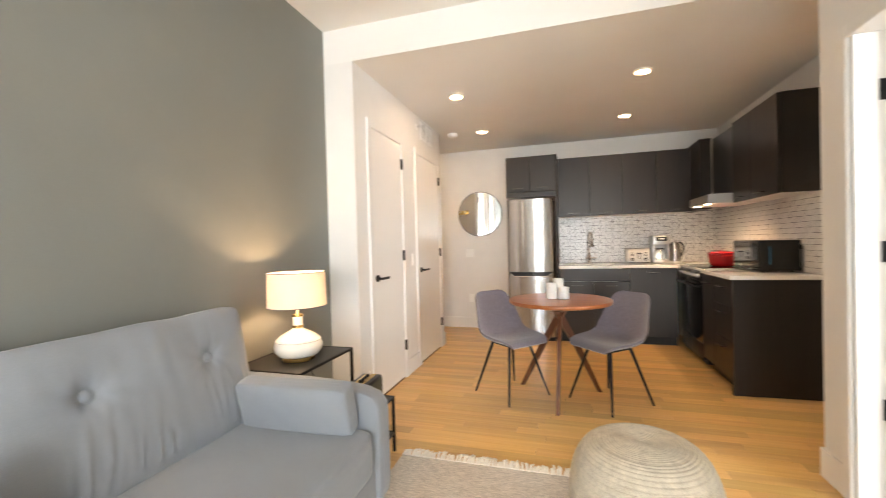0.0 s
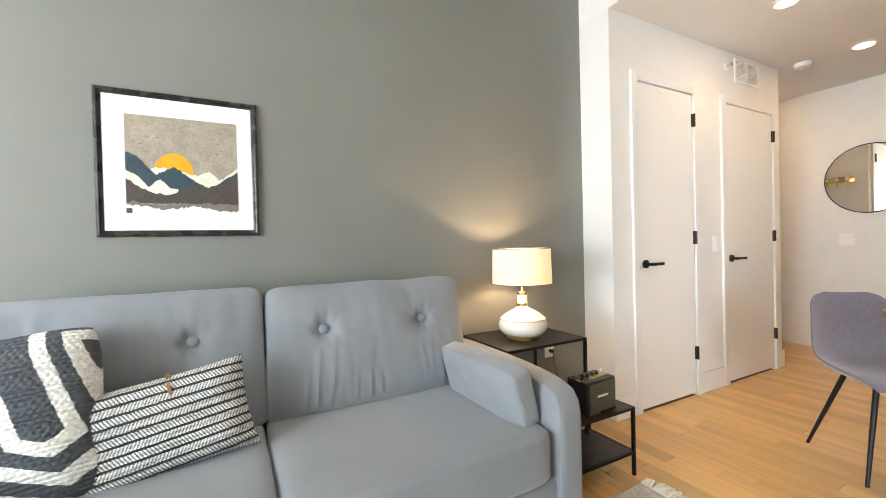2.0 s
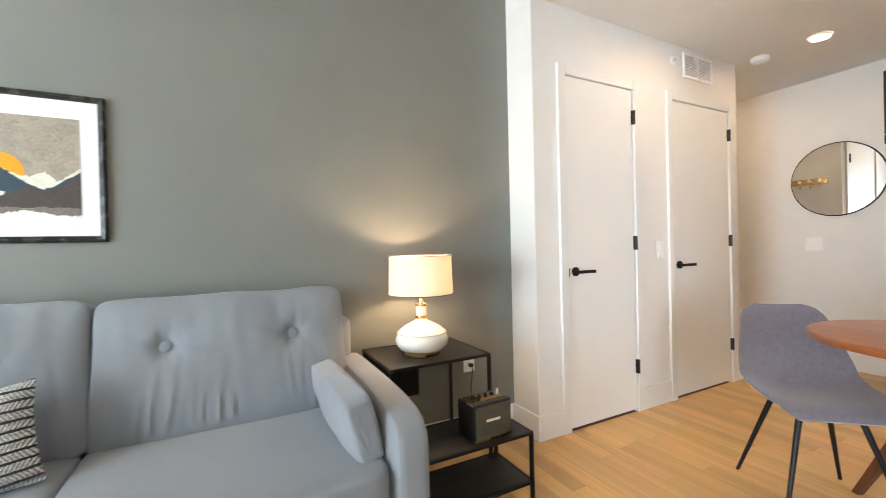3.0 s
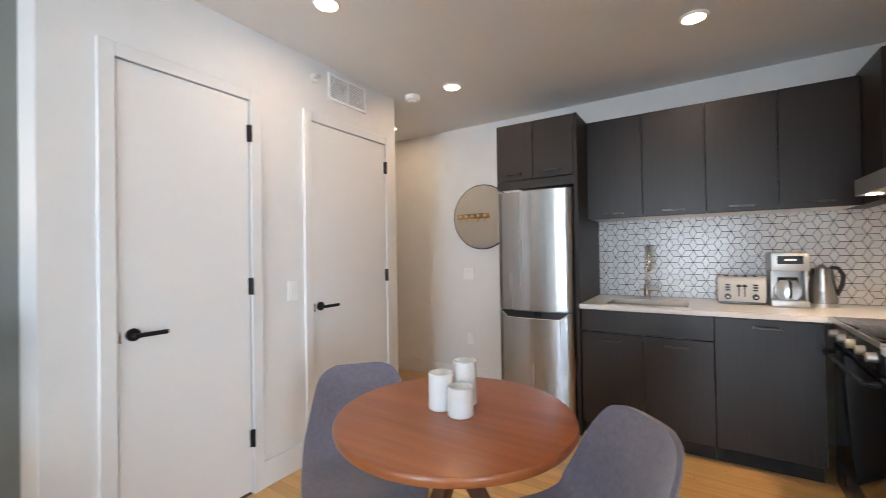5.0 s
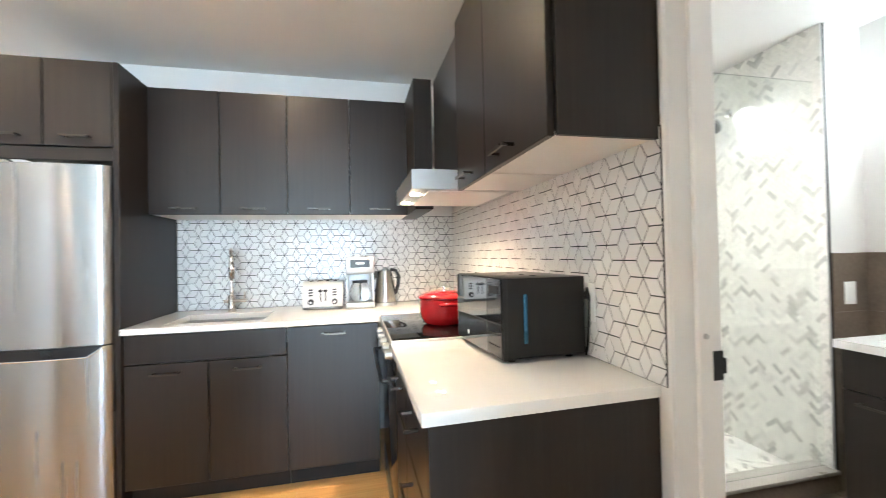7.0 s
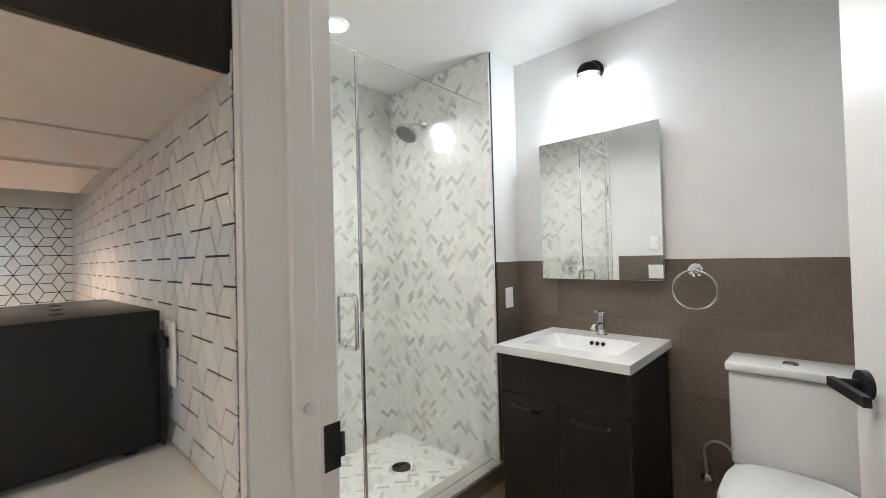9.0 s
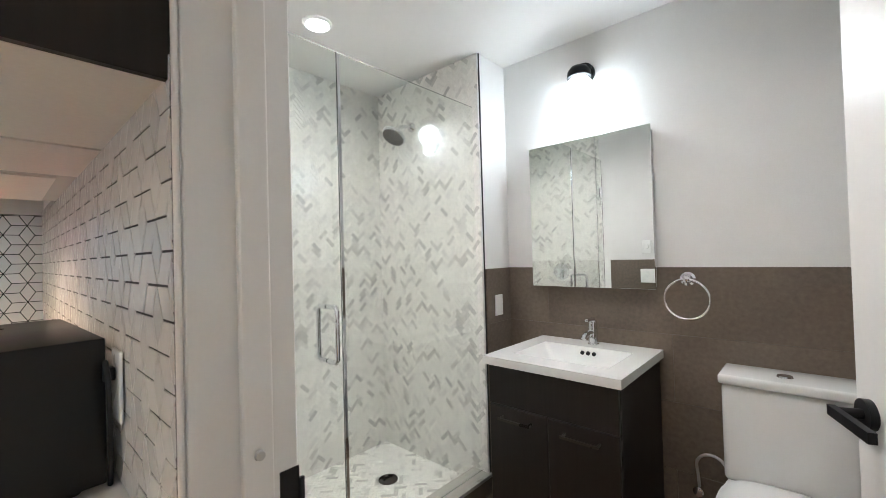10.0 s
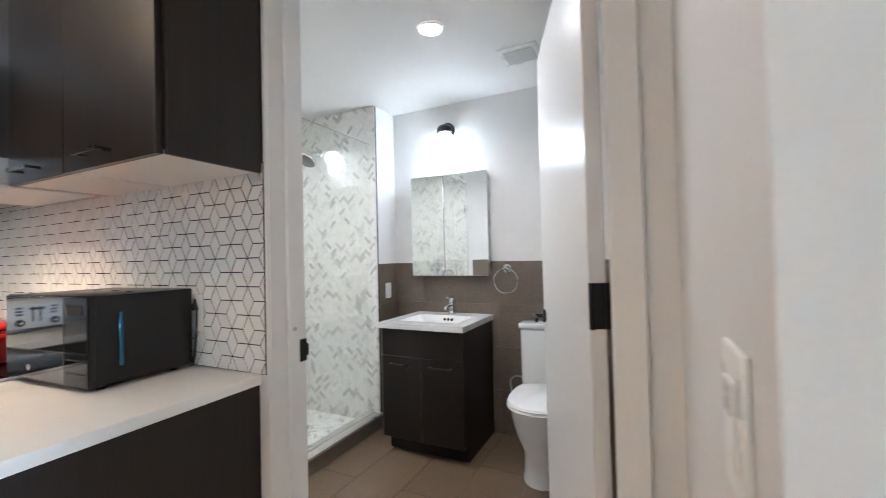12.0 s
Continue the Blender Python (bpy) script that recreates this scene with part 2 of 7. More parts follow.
M = dict(
    white=mat("wall_paint_white", (0.80, 0.79, 0.77), 0.55, var=0.025, fine=260, bump=0.04),
    grey=mat("wall_paint_grey_green", (0.206, 0.210, 0.193), 0.5, var=0.05, scale=3, fine=320, bump=0.06),
    ceil=mat("ceiling_paint", (0.84, 0.83, 0.81), 0.7, var=0.03, scale=2, fine=200, bump=0.05),
    trim=mat("trim_paint", (0.80, 0.79, 0.77), 0.35, var=0.012, fine=180, bump=0.02, rough_var=0.02),
    door=mat("door_paint", (0.83, 0.82, 0.80), 0.32, var=0.012, scale=2, fine=90, bump=0.015, rough_var=0.015),
    black=mat("black_metal", (0.012, 0.012, 0.013), 0.42, 0.4, var=0.1, fine=300, bump=0.02),
    # near-black for slots and holes: their inner shade put into the colour
    gap=mat("shadow_gap", (0.02, 0.02, 0.02), 0.9, bump=0),
    cab=wood_mat("dark_stained_cabinet", (0.0150, 0.0102, 0.0082), (0.0225, 0.0158, 0.0130), 0.36, along=(60, 60, 1.6), bump=0.05, spec=0.42),
    cab_end=wood_mat("dark_laminate_panel", (0.0150, 0.0108, 0.0090), (0.0220, 0.0165, 0.0140), 0.42, along=(60, 60, 2), bump=0.06, spec=0.32),
    melamine=mat("cabinet_underside_melamine", (0.82, 0.80, 0.77), 0.45, var=0.03, bump=0.02),
    quartz=mat("white_quartz", (0.80, 0.79, 0.77), 0.07, var=0.02, scale=9, fine=400, bump=0.0, rough_var=0.01, ior=1.2),
    steel=mat("brushed_steel", (0.40, 0.405, 0.41), 0.25, 1.0, var=0.03, scale=1.5, fine=20, bump=0, stretch=(20, 20, 0.6), rough_var=0.03, distance=0.0005),
    steel_h=mat("brushed_steel_hood", (0.56, 0.56, 0.55), 0.42, 1.0, var=0.015, fine=40, bump=0.0, rough_var=0.02, stretch=(1, 60, 60), distance=0.0005),
    chrome=mat("chrome", (0.82, 0.83, 0.85), 0.06, 1.0, var=0.02, bump=0, rough_var=0.02),
    brass=mat("brushed_brass", (0.72, 0.50, 0.20), 0.28, 1.0, var=0.05, bump=0.02),
    black_gloss=mat("black_gloss", (0.008, 0.008, 0.009), 0.06, var=0.05, bump=0, rough_var=0.02),
    black_satin=mat("black_satin", (0.011, 0.011, 0.012), 0.32, var=0.1, fine=400, bump=0.03),
    grout_dark=mat("dark_grout", (0.03, 0.03, 0.032), 0.85, bump=0.05),
    grout_pale=mat("pale_grout", (0.82, 0.82, 0.80), 0.8, bump=0.05),
    grout_brown=mat("brown_grout", (0.118, 0.092, 0.070), 0.85, bump=0.05),
    tile=mat("white_glazed_tile", (0.80, 0.80, 0.79), 0.21, var=0.02, scale=20, fine=60, bump=0.02, rand="object", rvar=0.05, rough_var=0.03),
    tile_j=mat("white_glazed_tile_edge", (0.80, 0.80, 0.79), 0.21, var=0.02, scale=20, fine=60, bump=0.02, rand="island", rvar=0.05, rough_var=0.03),
    porcelain_tile=mat("brown_porcelain", (0.155, 0.122, 0.093), 0.42, var=0.2, scale=4, fine=60, bump=0.08, rand="object", rvar=0.05),
    porcelain_floor=mat("brown_porcelain_floor", (0.150, 0.102, 0.064), 0.4, var=0.16, scale=5, fine=60, bump=0.08, rand="object", rvar=0.08),
    ceramic=mat("white_ceramic", (0.82, 0.82, 0.80), 0.07, var=0.01, bump=0, coat=0.4, rough_var=0.02),
    cream=mat("cream_ceramic", (0.80, 0.76, 0.68), 0.12, var=0.03, scale=12, bump=0.01, coat=0.5, rough_var=0.03),
    sofa=mat("grey_twill", (0.235, 0.252, 0.275), 0.85, var=0.10, scale=5, fine=420, bump=0.35, sheen=0.35, distance=0.003),
    sofa_dark=mat("grey_twill_piping", (0.09, 0.09, 0.10), 0.9, var=0.1, fine=420, bump=0.2),
    chair=mat("mauve_grey_wool", (0.168, 0.145, 0.172), 0.9, var=0.20, scale=60, fine=380, bump=0.35, sheen=0.4, distance=0.003),
    walnut=wood_mat("walnut", (0.265, 0.072, 0.021), (0.385, 0.116, 0.034), 0.33, along=(1.5, 22, 22), coat=0.25),
    walnut_leg=wood_mat("walnut_leg", (0.07, 0.022, 0.009), (0.15, 0.052, 0.022), 0.38, along=(20, 20, 2), coat=0.15),
    planks=wood_mat("oak_plank", (0.60, 0.335, 0.112), (0.73, 0.440, 0.170), 0.28, rand="object", rvar=0.15, coat=0.12),
    planks_j=wood_mat("oak_plank_far", (0.60, 0.335, 0.112), (0.73, 0.440, 0.170), 0.28, rand="island", rvar=0.15, coat=0.12),
    floor_gap=mat("floor_joint", (0.10, 0.05, 0.02), 0.8, bump=0),
    red=mat("red_enamel", (0.45, 0.008, 0.012), 0.1, var=0.08, scale=4, bump=0, coat=0.6, rough_var=0.03),
    wax=mat("white_candle", (0.82, 0.81, 0.78), 0.5, var=0.03, bump=0.02),
    plate=mat("white_plastic", (0.90, 0.90, 0.88), 0.3, var=0.01, bump=0),
    rug=mat("oatmeal_wool", (0.58, 0.53, 0.47), 0.95, var=0.3, scale=40, fine=200, bump=0.5, distance=0.006, stretch=(1, 3, 1)),
    fringe=mat("cream_fringe", (0.84, 0.79, 0.70), 0.95, var=0.15, scale=60, fine=300, bump=0.4),
    jute=mat("natural_jute", (0.56, 0.49, 0.39), 0.9, var=0.2, scale=30, fine=260, bump=0.4),
    marble=marble_mat("marble_mosaic", "object"),
    marble_j=marble_mat("marble_mosaic_far", "island"),
    stone=mat("grey_stone_sill", (0.36, 0.34, 0.30), 0.35, var=0.12, scale=8, bump=0.04),
    glass=glass_mat("clear_glass", (0.99, 0.995, 0.99)),
    shower_glass=glass_mat("green_tinted_glass", (0.945, 0.975, 0.95)),
    # blue of a window reflection, put into the colour
    blue_reflection=mat("blue_window_reflection", (0.045, 0.15, 0.25), 0.2, 0.8, var=0.05, bump=0),
    case_black=mat("glossy_black_case", (0.008, 0.008, 0.009), 0.30, var=0.06, bump=0, rough_var=0.03),
    pale_steel=mat("satin_pale_steel", (0.74, 0.74, 0.73), 0.42, 0.3, var=0.02, bump=0),
    mw_glass=mat("mirrored_black_glass", (0.010, 0.010, 0.011), 0.04, var=0.02, bump=0, rough_var=0.01, ior=2.1),
    # steel with the chimney's dark reflections put into its base colour
    steel_dim=mat("satin_steel_chimney", (0.17, 0.165, 0.16), 0.30, 1.0, var=0.02, bump=0, rough_var=0.02),
    can=glow("warm_lamp_lens", (1.0, 0.78, 0.52), 14),
    can_cool=glow("cool_lamp_lens", (0.92, 0.98, 1.0), 14),
    globe=glow("opal_globe", (0.86, 0.97, 1.0), 7),
    # grey that stands for the shade between the grille slats
    vent_back=mat("vent_slot_shade_grey", (0.58, 0.57, 0.55), 0.8, bump=0.05),
    vent_grey=mat("vent_panel_grey", (0.60, 0.60, 0.58), 0.6, bump=0.02),
)


def mirror_mat():
    m = bpy.data.materials.new("mirror_silver")
    n, l, b = nodes_of(m)
    b.inputs["Base Color"].default_value = (0.88, 0.90, 0.89, 1)
    b.inputs["Metallic"].default_value, b.inputs["Roughness"].default_value = 1.0, 0.0
    return m


M["mirror"] = mirror_mat()


def brush(m, strength, along):
    """Blurs a metal's reflections along one direction, as brushing does."""
    n, l, b = nodes_of(m)
    c = n.new("ShaderNodeCombineXYZ")
    for k in range(3):
        c.inputs[k].default_value = along[k]
    l.new(c.outputs[0], b.inputs["Tangent"])
    b.inputs["Anisotropic"].default_value = strength


brush(M["steel"], 1.0, (0, 0, 1))

# ---- helpers ----
PLACE = {}


def thing(name, at=(0, 0, 0), rz=0.0, label="", category="", group="", kind=""):
    """An Empty at the base of a thing; its parts hang under it."""
    ob = new(name)
    ob.empty_display_size = 0.05
    ob.matrix_world = pose(*at, 0, 0, rz)
    PLACE[ob] = pose(*at, 0, 0, rz)
    return tagged(ob, label, category, group, kind)


def finish(name, bm, material, smooth=False):
    bmesh.ops.recalc_face_normals(bm, faces=bm.faces)
    me = bpy.data.meshes.new(name)
    for f in bm.faces:
        f.smooth = smooth
    bm.to_mesh(me)
    bm.free()
    for k in material if isinstance(material, (list, tuple)) else [material]:
        me.materials.append(k)
    if smooth:
        me.set_sharp_from_angle(angle=radians(40))
    return me


def part(name, bm, material, parent, label="", smooth=True):
    """Links a bmesh, drawn in world places, as one mesh under a thing or a part."""
    m = PLACE[parent]
    bm.transform(m.inverted())
    ob = new(name, finish(name, bm, material, smooth))
    ob.parent = parent
    PLACE[ob] = m
    return tagged(ob, label)


def solid(name, bm, material, label="", category="", kind="structure", smooth=False):
    ob = new(name, finish(name, bm, material, smooth))
    PLACE[ob] = Matrix()
    return tagged(ob, label, category, "", kind)


def box(bm, x0, x1, y0, y1, z0, z1, bevel=0.0, seg=2, m=None):
    r = bmesh.ops.create_cube(bm, size=1.0)
    vs = r["verts"]
    bmesh.ops.scale(bm, vec=(abs(x1 - x0), abs(y1 - y0), abs(z1 - z0)), verts=vs)
    bmesh.ops.translate(bm, vec=((x0 + x1) / 2, (y0 + y1) / 2, (z0 + z1) / 2), verts=vs)
    if bevel:
        es = list({e for v in vs for e in v.link_edges})
        r2 = bmesh.ops.bevel(bm, geom=es, offset=bevel, segments=seg, profile=0.5, affect="EDGES")
        vs = r2["verts"] if not m else list({v for f in r2["faces"] for v in f.verts} | {v for v in vs if v.is_valid})
    if m:
        bmesh.ops.transform(bm, matrix=m, verts=[v for v in vs if v.is_valid])
    return bm


def bx(*a, **k):
    return box(bmesh.new(), *a, **k)


def cyl(bm, p0, p1, r0, r1=None, seg=20):
    p0, p1 = Vector(p0), Vector(p1)
    d = p1 - p0
    m = Matrix.Translation((p0 + p1) / 2) @ d.to_track_quat("Z", "Y").to_matrix().to_4x4()
    bmesh.ops.create_cone(bm, cap_ends=True, segments=seg, radius1=r0, radius2=r0 if r1 is None else r1, depth=d.length, matrix=m)
    return bm


def cy(*a, **k):
    return cyl(bmesh.new(), *a, **k)


def lathe(bm, profile, at=(0, 0, 0), seg=40, m=None):
    """Turns (radius, height) pairs round z."""
    rings = []
    for r, z in profile:
        rings.append([bm.verts.new((r * math.cos(2 * math.pi * i / seg), r * math.sin(2 * math.pi * i / seg), z)) for i in range(seg)])
    for a, b in zip(rings, rings[1:]):
        for i in range(seg):
            bm.faces.new((a[i], a[(i + 1) % seg], b[(i + 1) % seg], b[i]))
    for ring in (rings[0], rings[-1]):
        bm.faces.new(ring)
    vs = [v for ring in rings for v in ring]
    bmesh.ops.transform(bm, matrix=Matrix.Translation(at) @ (m or Matrix()), verts=vs)
    return bm


def tube(bm, pts, r, seg=10, closed=False):
    """A round bar along points."""
    pts = [Vector(p) for p in pts]
    n = len(pts)
    rings = []
    ref = None
    for i, p in enumerate(pts):
        a, b = pts[i - 1] if (i or closed) else p, pts[(i + 1) % n] if (i < n - 1 or closed) else p
        d = (b - a).normalized()
        if ref is None:
            ref = d.orthogonal().normalized()
        ref = (ref - d * ref.dot(d)).normalized()
        q = d.cross(ref)
        rings.append([bm.verts.new(p + r * (ref * math.cos(2 * math.pi * k / seg) + q * math.sin(2 * math.pi * k / seg))) for k in range(seg)])
    for i in range(n if closed else n - 1):
        a, b = rings[i], rings[(i + 1) % n]
        for k in range(seg):
            bm.faces.new((a[k], a[(k + 1) % seg], b[(k + 1) % seg], b[k]))
    if not closed:
        bm.faces.new(rings[0]), bm.faces.new(rings[-1])
    return bm


def arc(c, r, a0, a1, n, u, v):
    c, u, v = Vector(c), Vector(u), Vector(v)
    return [c + r * (u * math.cos(radians(a0 + (a1 - a0) * i / n)) + v * math.sin(radians(a0 + (a1 - a0) * i / n))) for i in range(n + 1)]


def soft_box(bm, size, k=6.0, n=14, m=None, wrinkle=0.0, freq=6.0, fn=None):
    """A puffy block: a subdivided cube rounded as a superellipsoid, with slight folds."""
    r = bmesh.ops.create_cube(bm, size=2.0)
    vs = set(r["verts"])
    es = list({e for v in vs for e in v.link_edges})
    bmesh.ops.subdivide_edges(bm, edges=es, cuts=n, use_grid_fill=True)
    vs = list(bm.verts)
    for v in vs:
        p = v.co
        q = (abs(p.x) ** k + abs(p.y) ** k + abs(p.z) ** k) ** (1 / k)
        p = p / q if q else p
        w = 1.0 + (wrinkle * noise.noise(Vector(p) * freq) if wrinkle else 0)
        v.co = Vector((p.x * size[0] / 2 * w, p.y * size[1] / 2 * w, p.z * size[2] / 2 * w))
        if fn:
            v.co = fn(v.co)
    if m:
        bmesh.ops.transform(bm, matrix=m, verts=list(vs))
    return bm


def prism(bm, poly, z0, z1, basis=None):
    """An upright block over a 2D outline, in a frame given by basis."""
    lo = [bm.verts.new((x, y, z0)) for x, y in poly]
    hi = [bm.verts.new((x, y, z1)) for x, y in poly]
    bm.faces.new(lo), bm.faces.new(hi)
    for i in range(len(poly)):
        j = (i + 1) % len(poly)
        bm.faces.new((lo[i], lo[j], hi[j], hi[i]))
    if basis is not None:
        bmesh.ops.transform(bm, matrix=basis, verts=lo + hi)
    return bm


def clip(poly, x0, x1, y0, y1):
    for ax, lim, sign in ((0, x0, 1), (0, x1, -1), (1, y0, 1), (1, y1, -1)):
        out = []
        for i, p in enumerate(poly):
            q = poly[(i + 1) % len(poly)]
            a, b = sign * (p[ax] - lim), sign * (q[ax] - lim)
            if a >= 0:
                out.append(p)
            if (a > 0 and b < 0) or (a < 0 and b > 0):
                t = a / (a - b)
                out.append((p[0] + t * (q[0] - p[0]), p[1] + t * (q[1] - p[1])))
        poly = out
        if len(poly) < 3:
            return []
    return poly


def shrink(poly, d):
    """Moves each side of a convex outline inwards by d."""
    n = len(poly)
    area = sum(poly[i][0] * poly[(i + 1) % n][1] - poly[(i + 1) % n][0] * poly[i][1] for i in range(n))
    s = 1 if area > 0 else -1
    lines = []
    for i in range(n):
        (x0, y0), (x1, y1) = poly[i], poly[(i + 1) % n]
        ln = math.hypot(x1 - x0, y1 - y0)
        if ln < 1e-5:
            continue
        nx, ny = -s * (y1 - y0) / ln, s * (x1 - x0) / ln
        lines.append((nx, ny, nx * x0 + ny * y0 + d))
    out = []
    for i in range(len(lines)):
        a1, b1, c1 = lines[i - 1]
        a2, b2, c2 = lines[i]
        det = a1 * b2 - a2 * b1
        if abs(det) < 1e-6:
            continue
        out.append(((c1 * b2 - c2 * b1) / det, (a1 * c2 - a2 * c1) / det))
    return out


def area_of(poly):
    return abs(sum(poly[i][0] * poly[(i + 1) % len(poly)][1] - poly[(i + 1) % len(poly)][0] * poly[i][1] for i in range(len(poly)))) / 2


def lay(parent, name, polys, basis, thick, m_obj, m_join, near, count, bevel=0.0008, tilt=0.0):
    """Lays flat pieces on a plane: those nearest to 'near' as objects that share meshes, the rest joined."""
    polys = sorted(polys, key=lambda p: math.hypot(sum(q[0] for q in p) / len(p) - near[0], sum(q[1] for q in p) / len(p) - near[1]))
    shared = {}
    lean = random.Random(17)
    verts, faces = [], []
    for i, p in enumerate(polys):
        cx, cyy = sum(q[0] for q in p) / len(p), sum(q[1] for q in p) / len(p)
        rel = [(q[0] - cx, q[1] - cyy) for q in p]
        top = shrink(rel, bevel)
        if len(top) != len(rel):
            top = rel
        n = len(rel)
        vv = [(x, y, 0) for x, y in rel] + [(x, y, thick - bevel) for x, y in rel] + [(x, y, thick) for x, y in top]
        ff = [tuple(range(2 * n, 3 * n))]
        for k in (0, 1):
            ff += [(k * n + j, k * n + (j + 1) % n, (k + 1) * n + (j + 1) % n, (k + 1) * n + j) for j in range(n)]
        ta, tb = lean.uniform(-tilt, tilt), lean.uniform(-tilt, tilt)
        if i < count:
            key = tuple((round(x, 3), round(y, 3)) for x, y in rel)
            if key not in shared:
                me = bpy.data.meshes.new(name)
                me.from_pydata(vv, [], ff)
                me.materials.append(m_obj)
                shared[key] = me
            ob = new(name, shared[key])
            ob.parent = parent
            ob.matrix_local = PLACE[parent].inverted() @ basis @ Matrix.Translation((cx, cyy, 0)) @ Matrix.Rotation(ta, 4, "X") @ Matrix.Rotation(tb, 4, "Y")
        else:
            o = len(verts)
            verts += [tuple(basis @ Vector((x + cx, y + cyy, z + (ta * y - tb * x if z else 0)))) for x, y, z in vv]
            faces += [tuple(o + j for j in f) for f in ff]
    if verts:
        me = bpy.data.meshes.new(name + "_field")
        inv = PLACE[parent].inverted()
        me.from_pydata([tuple(inv @ Vector(v)) for v in verts], [], faces)
        me.materials.append(m_join)
        ob = new(name + "_field", me)
        ob.parent = parent
        tagged(ob, kind="stuff")

# ---- structure ----
GX, CX, RX, BY = -0.682, -0.453, 2.745, 7.31      # grey wall, closet front, kitchen side wall, kitchen back wall
SY = 4.25                                        # where the kitchen's lower ceiling begins
ZL, ZK, ZB = 2.745, 2.505, 2.39                   # ceilings: living room, kitchen, bathroom
NX, NY = 2.16, 4.12                              # corner of the bedroom wall
EX, GLY, SHY, SHX = 4.625, 5.94, 6.80, 4.37      # bathroom: far wall, shower glass, shower back wall, shower end wall
DH = 2.105                                       # door height


def wall(name, boxes, material, label):
    bm = bmesh.new()
    for b in boxes:
        box(bm, *b)
    return solid(name, bm, material, label, "wall")


solid("floor", bx(-1.6, 2.80, -3.3, 7.35, -0.12, -0.004), M["floor_gap"], "strip oak floor with a satin finish", "floor")
wall("wall_grey", [(GX - 0.12, GX, -3.3, SY, -0.1, ZL + 0.1)], M["grey"], "grey-green painted wall behind the sofa")
wall("wall_closet", [(CX - 0.11, CX, SY, 4.487, -0.1, ZK), (CX - 0.11, CX, 5.082, 5.478, -0.1, ZK), (CX - 0.11, CX, 6.182, 6.32, -0.1, ZK),
                     (CX - 0.11, CX, 4.487, 5.082, DH + 0.004, ZK), (CX - 0.11, CX, 5.478, 6.182, DH + 0.004, ZK),
                     ], M["white"], "white painted closet wall with two door openings")
wall("wall_closet_return", [(GX - 0.12, CX - 0.11, SY, SY + 0.1, -0.1, ZK)], M["white"], "narrow white painted return beside the grey wall")
wall("wall_hall_side", [(-1.56, CX - 0.11, 6.22, 6.32, -0.1, ZK)], M["white"], "white painted side wall of the small hall")
wall("wall_hall_end", [(-1.56, -1.44, 6.32, BY, -0.1, ZK)], M["white"], "white painted end wall of the small hall")
wall("wall_kitchen_back", [(-1.56, RX + 0.125, BY, BY + 0.12, -0.1, ZK)], M["white"], "white painted kitchen back wall")
# side wall between kitchen and bathroom, with the bathroom doorway
DY0, DY1 = 4.222, 5.197
wall("wall_kitchen_side", [(RX, RX + 0.125, DY1, BY, -0.1, ZK), (RX, RX + 0.125, NY - 0.12, DY0, -0.1, ZK),
                           (RX, RX + 0.125, DY0, DY1, DH + 0.02, ZK)], M["white"], "white painted wall with the bathroom doorway")
wall("wall_alcove", [(NX, RX, NY - 0.12, NY, -0.1, ZK)], M["white"], "white painted short wall beside the bathroom door")
BD0, BD1 = 3.06, 3.895                            # bedroom doorway
wall("wall_bedroom", [(NX, NX + 0.12, BD1, NY - 0.12, -0.1, ZL), (NX, NX + 0.12, -0.6, BD0, -0.1, ZL), (NX, NX + 0.12, -3.3, -2.4, -0.1, ZL),
                      (NX, NX + 0.12, -2.4, -0.6, -0.1, 0.75), (NX, NX + 0.12, -2.4, -0.6, 2.45, ZL),
                      (NX, NX + 0.12, BD0, BD1, 2.06, ZL), (NX, NX + 0.12, NY - 0.12, NY, ZK, ZL)], M["white"], "white painted wall with the bedroom doorway")
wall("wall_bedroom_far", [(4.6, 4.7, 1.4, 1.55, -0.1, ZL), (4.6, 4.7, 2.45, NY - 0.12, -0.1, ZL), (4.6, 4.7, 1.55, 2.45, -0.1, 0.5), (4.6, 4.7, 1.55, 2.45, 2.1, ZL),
                          (NX + 0.12, 4.6, 1.3, 1.4, -0.1, ZL)], M["white"], "plain white bedroom wall with an added, unseen window")
# unseen window, added where the bedroom daylight lamp stands
win = thing("window_3", (4.65, 2.0, 0.5), 0, "white-framed bedroom window, unseen, added for the daylight", "window", "", "structure")
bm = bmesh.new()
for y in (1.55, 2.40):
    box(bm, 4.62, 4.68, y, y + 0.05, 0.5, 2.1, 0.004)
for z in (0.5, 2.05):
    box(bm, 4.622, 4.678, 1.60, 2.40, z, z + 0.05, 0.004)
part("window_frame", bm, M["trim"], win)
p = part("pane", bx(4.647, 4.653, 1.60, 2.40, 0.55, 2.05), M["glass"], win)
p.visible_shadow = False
solid("floor_bedroom", bx(NX, 4.7, 1.3, NY - 0.12, -0.12, -0.006), M["planks_j"], "oak floor of the bedroom", "floor")
solid("ceiling_bedroom", bx(NX + 0.12, 4.7, 1.3, NY - 0.12, ZL, ZL + 0.1), M["ceil"], "white bedroom ceiling", "ceiling")
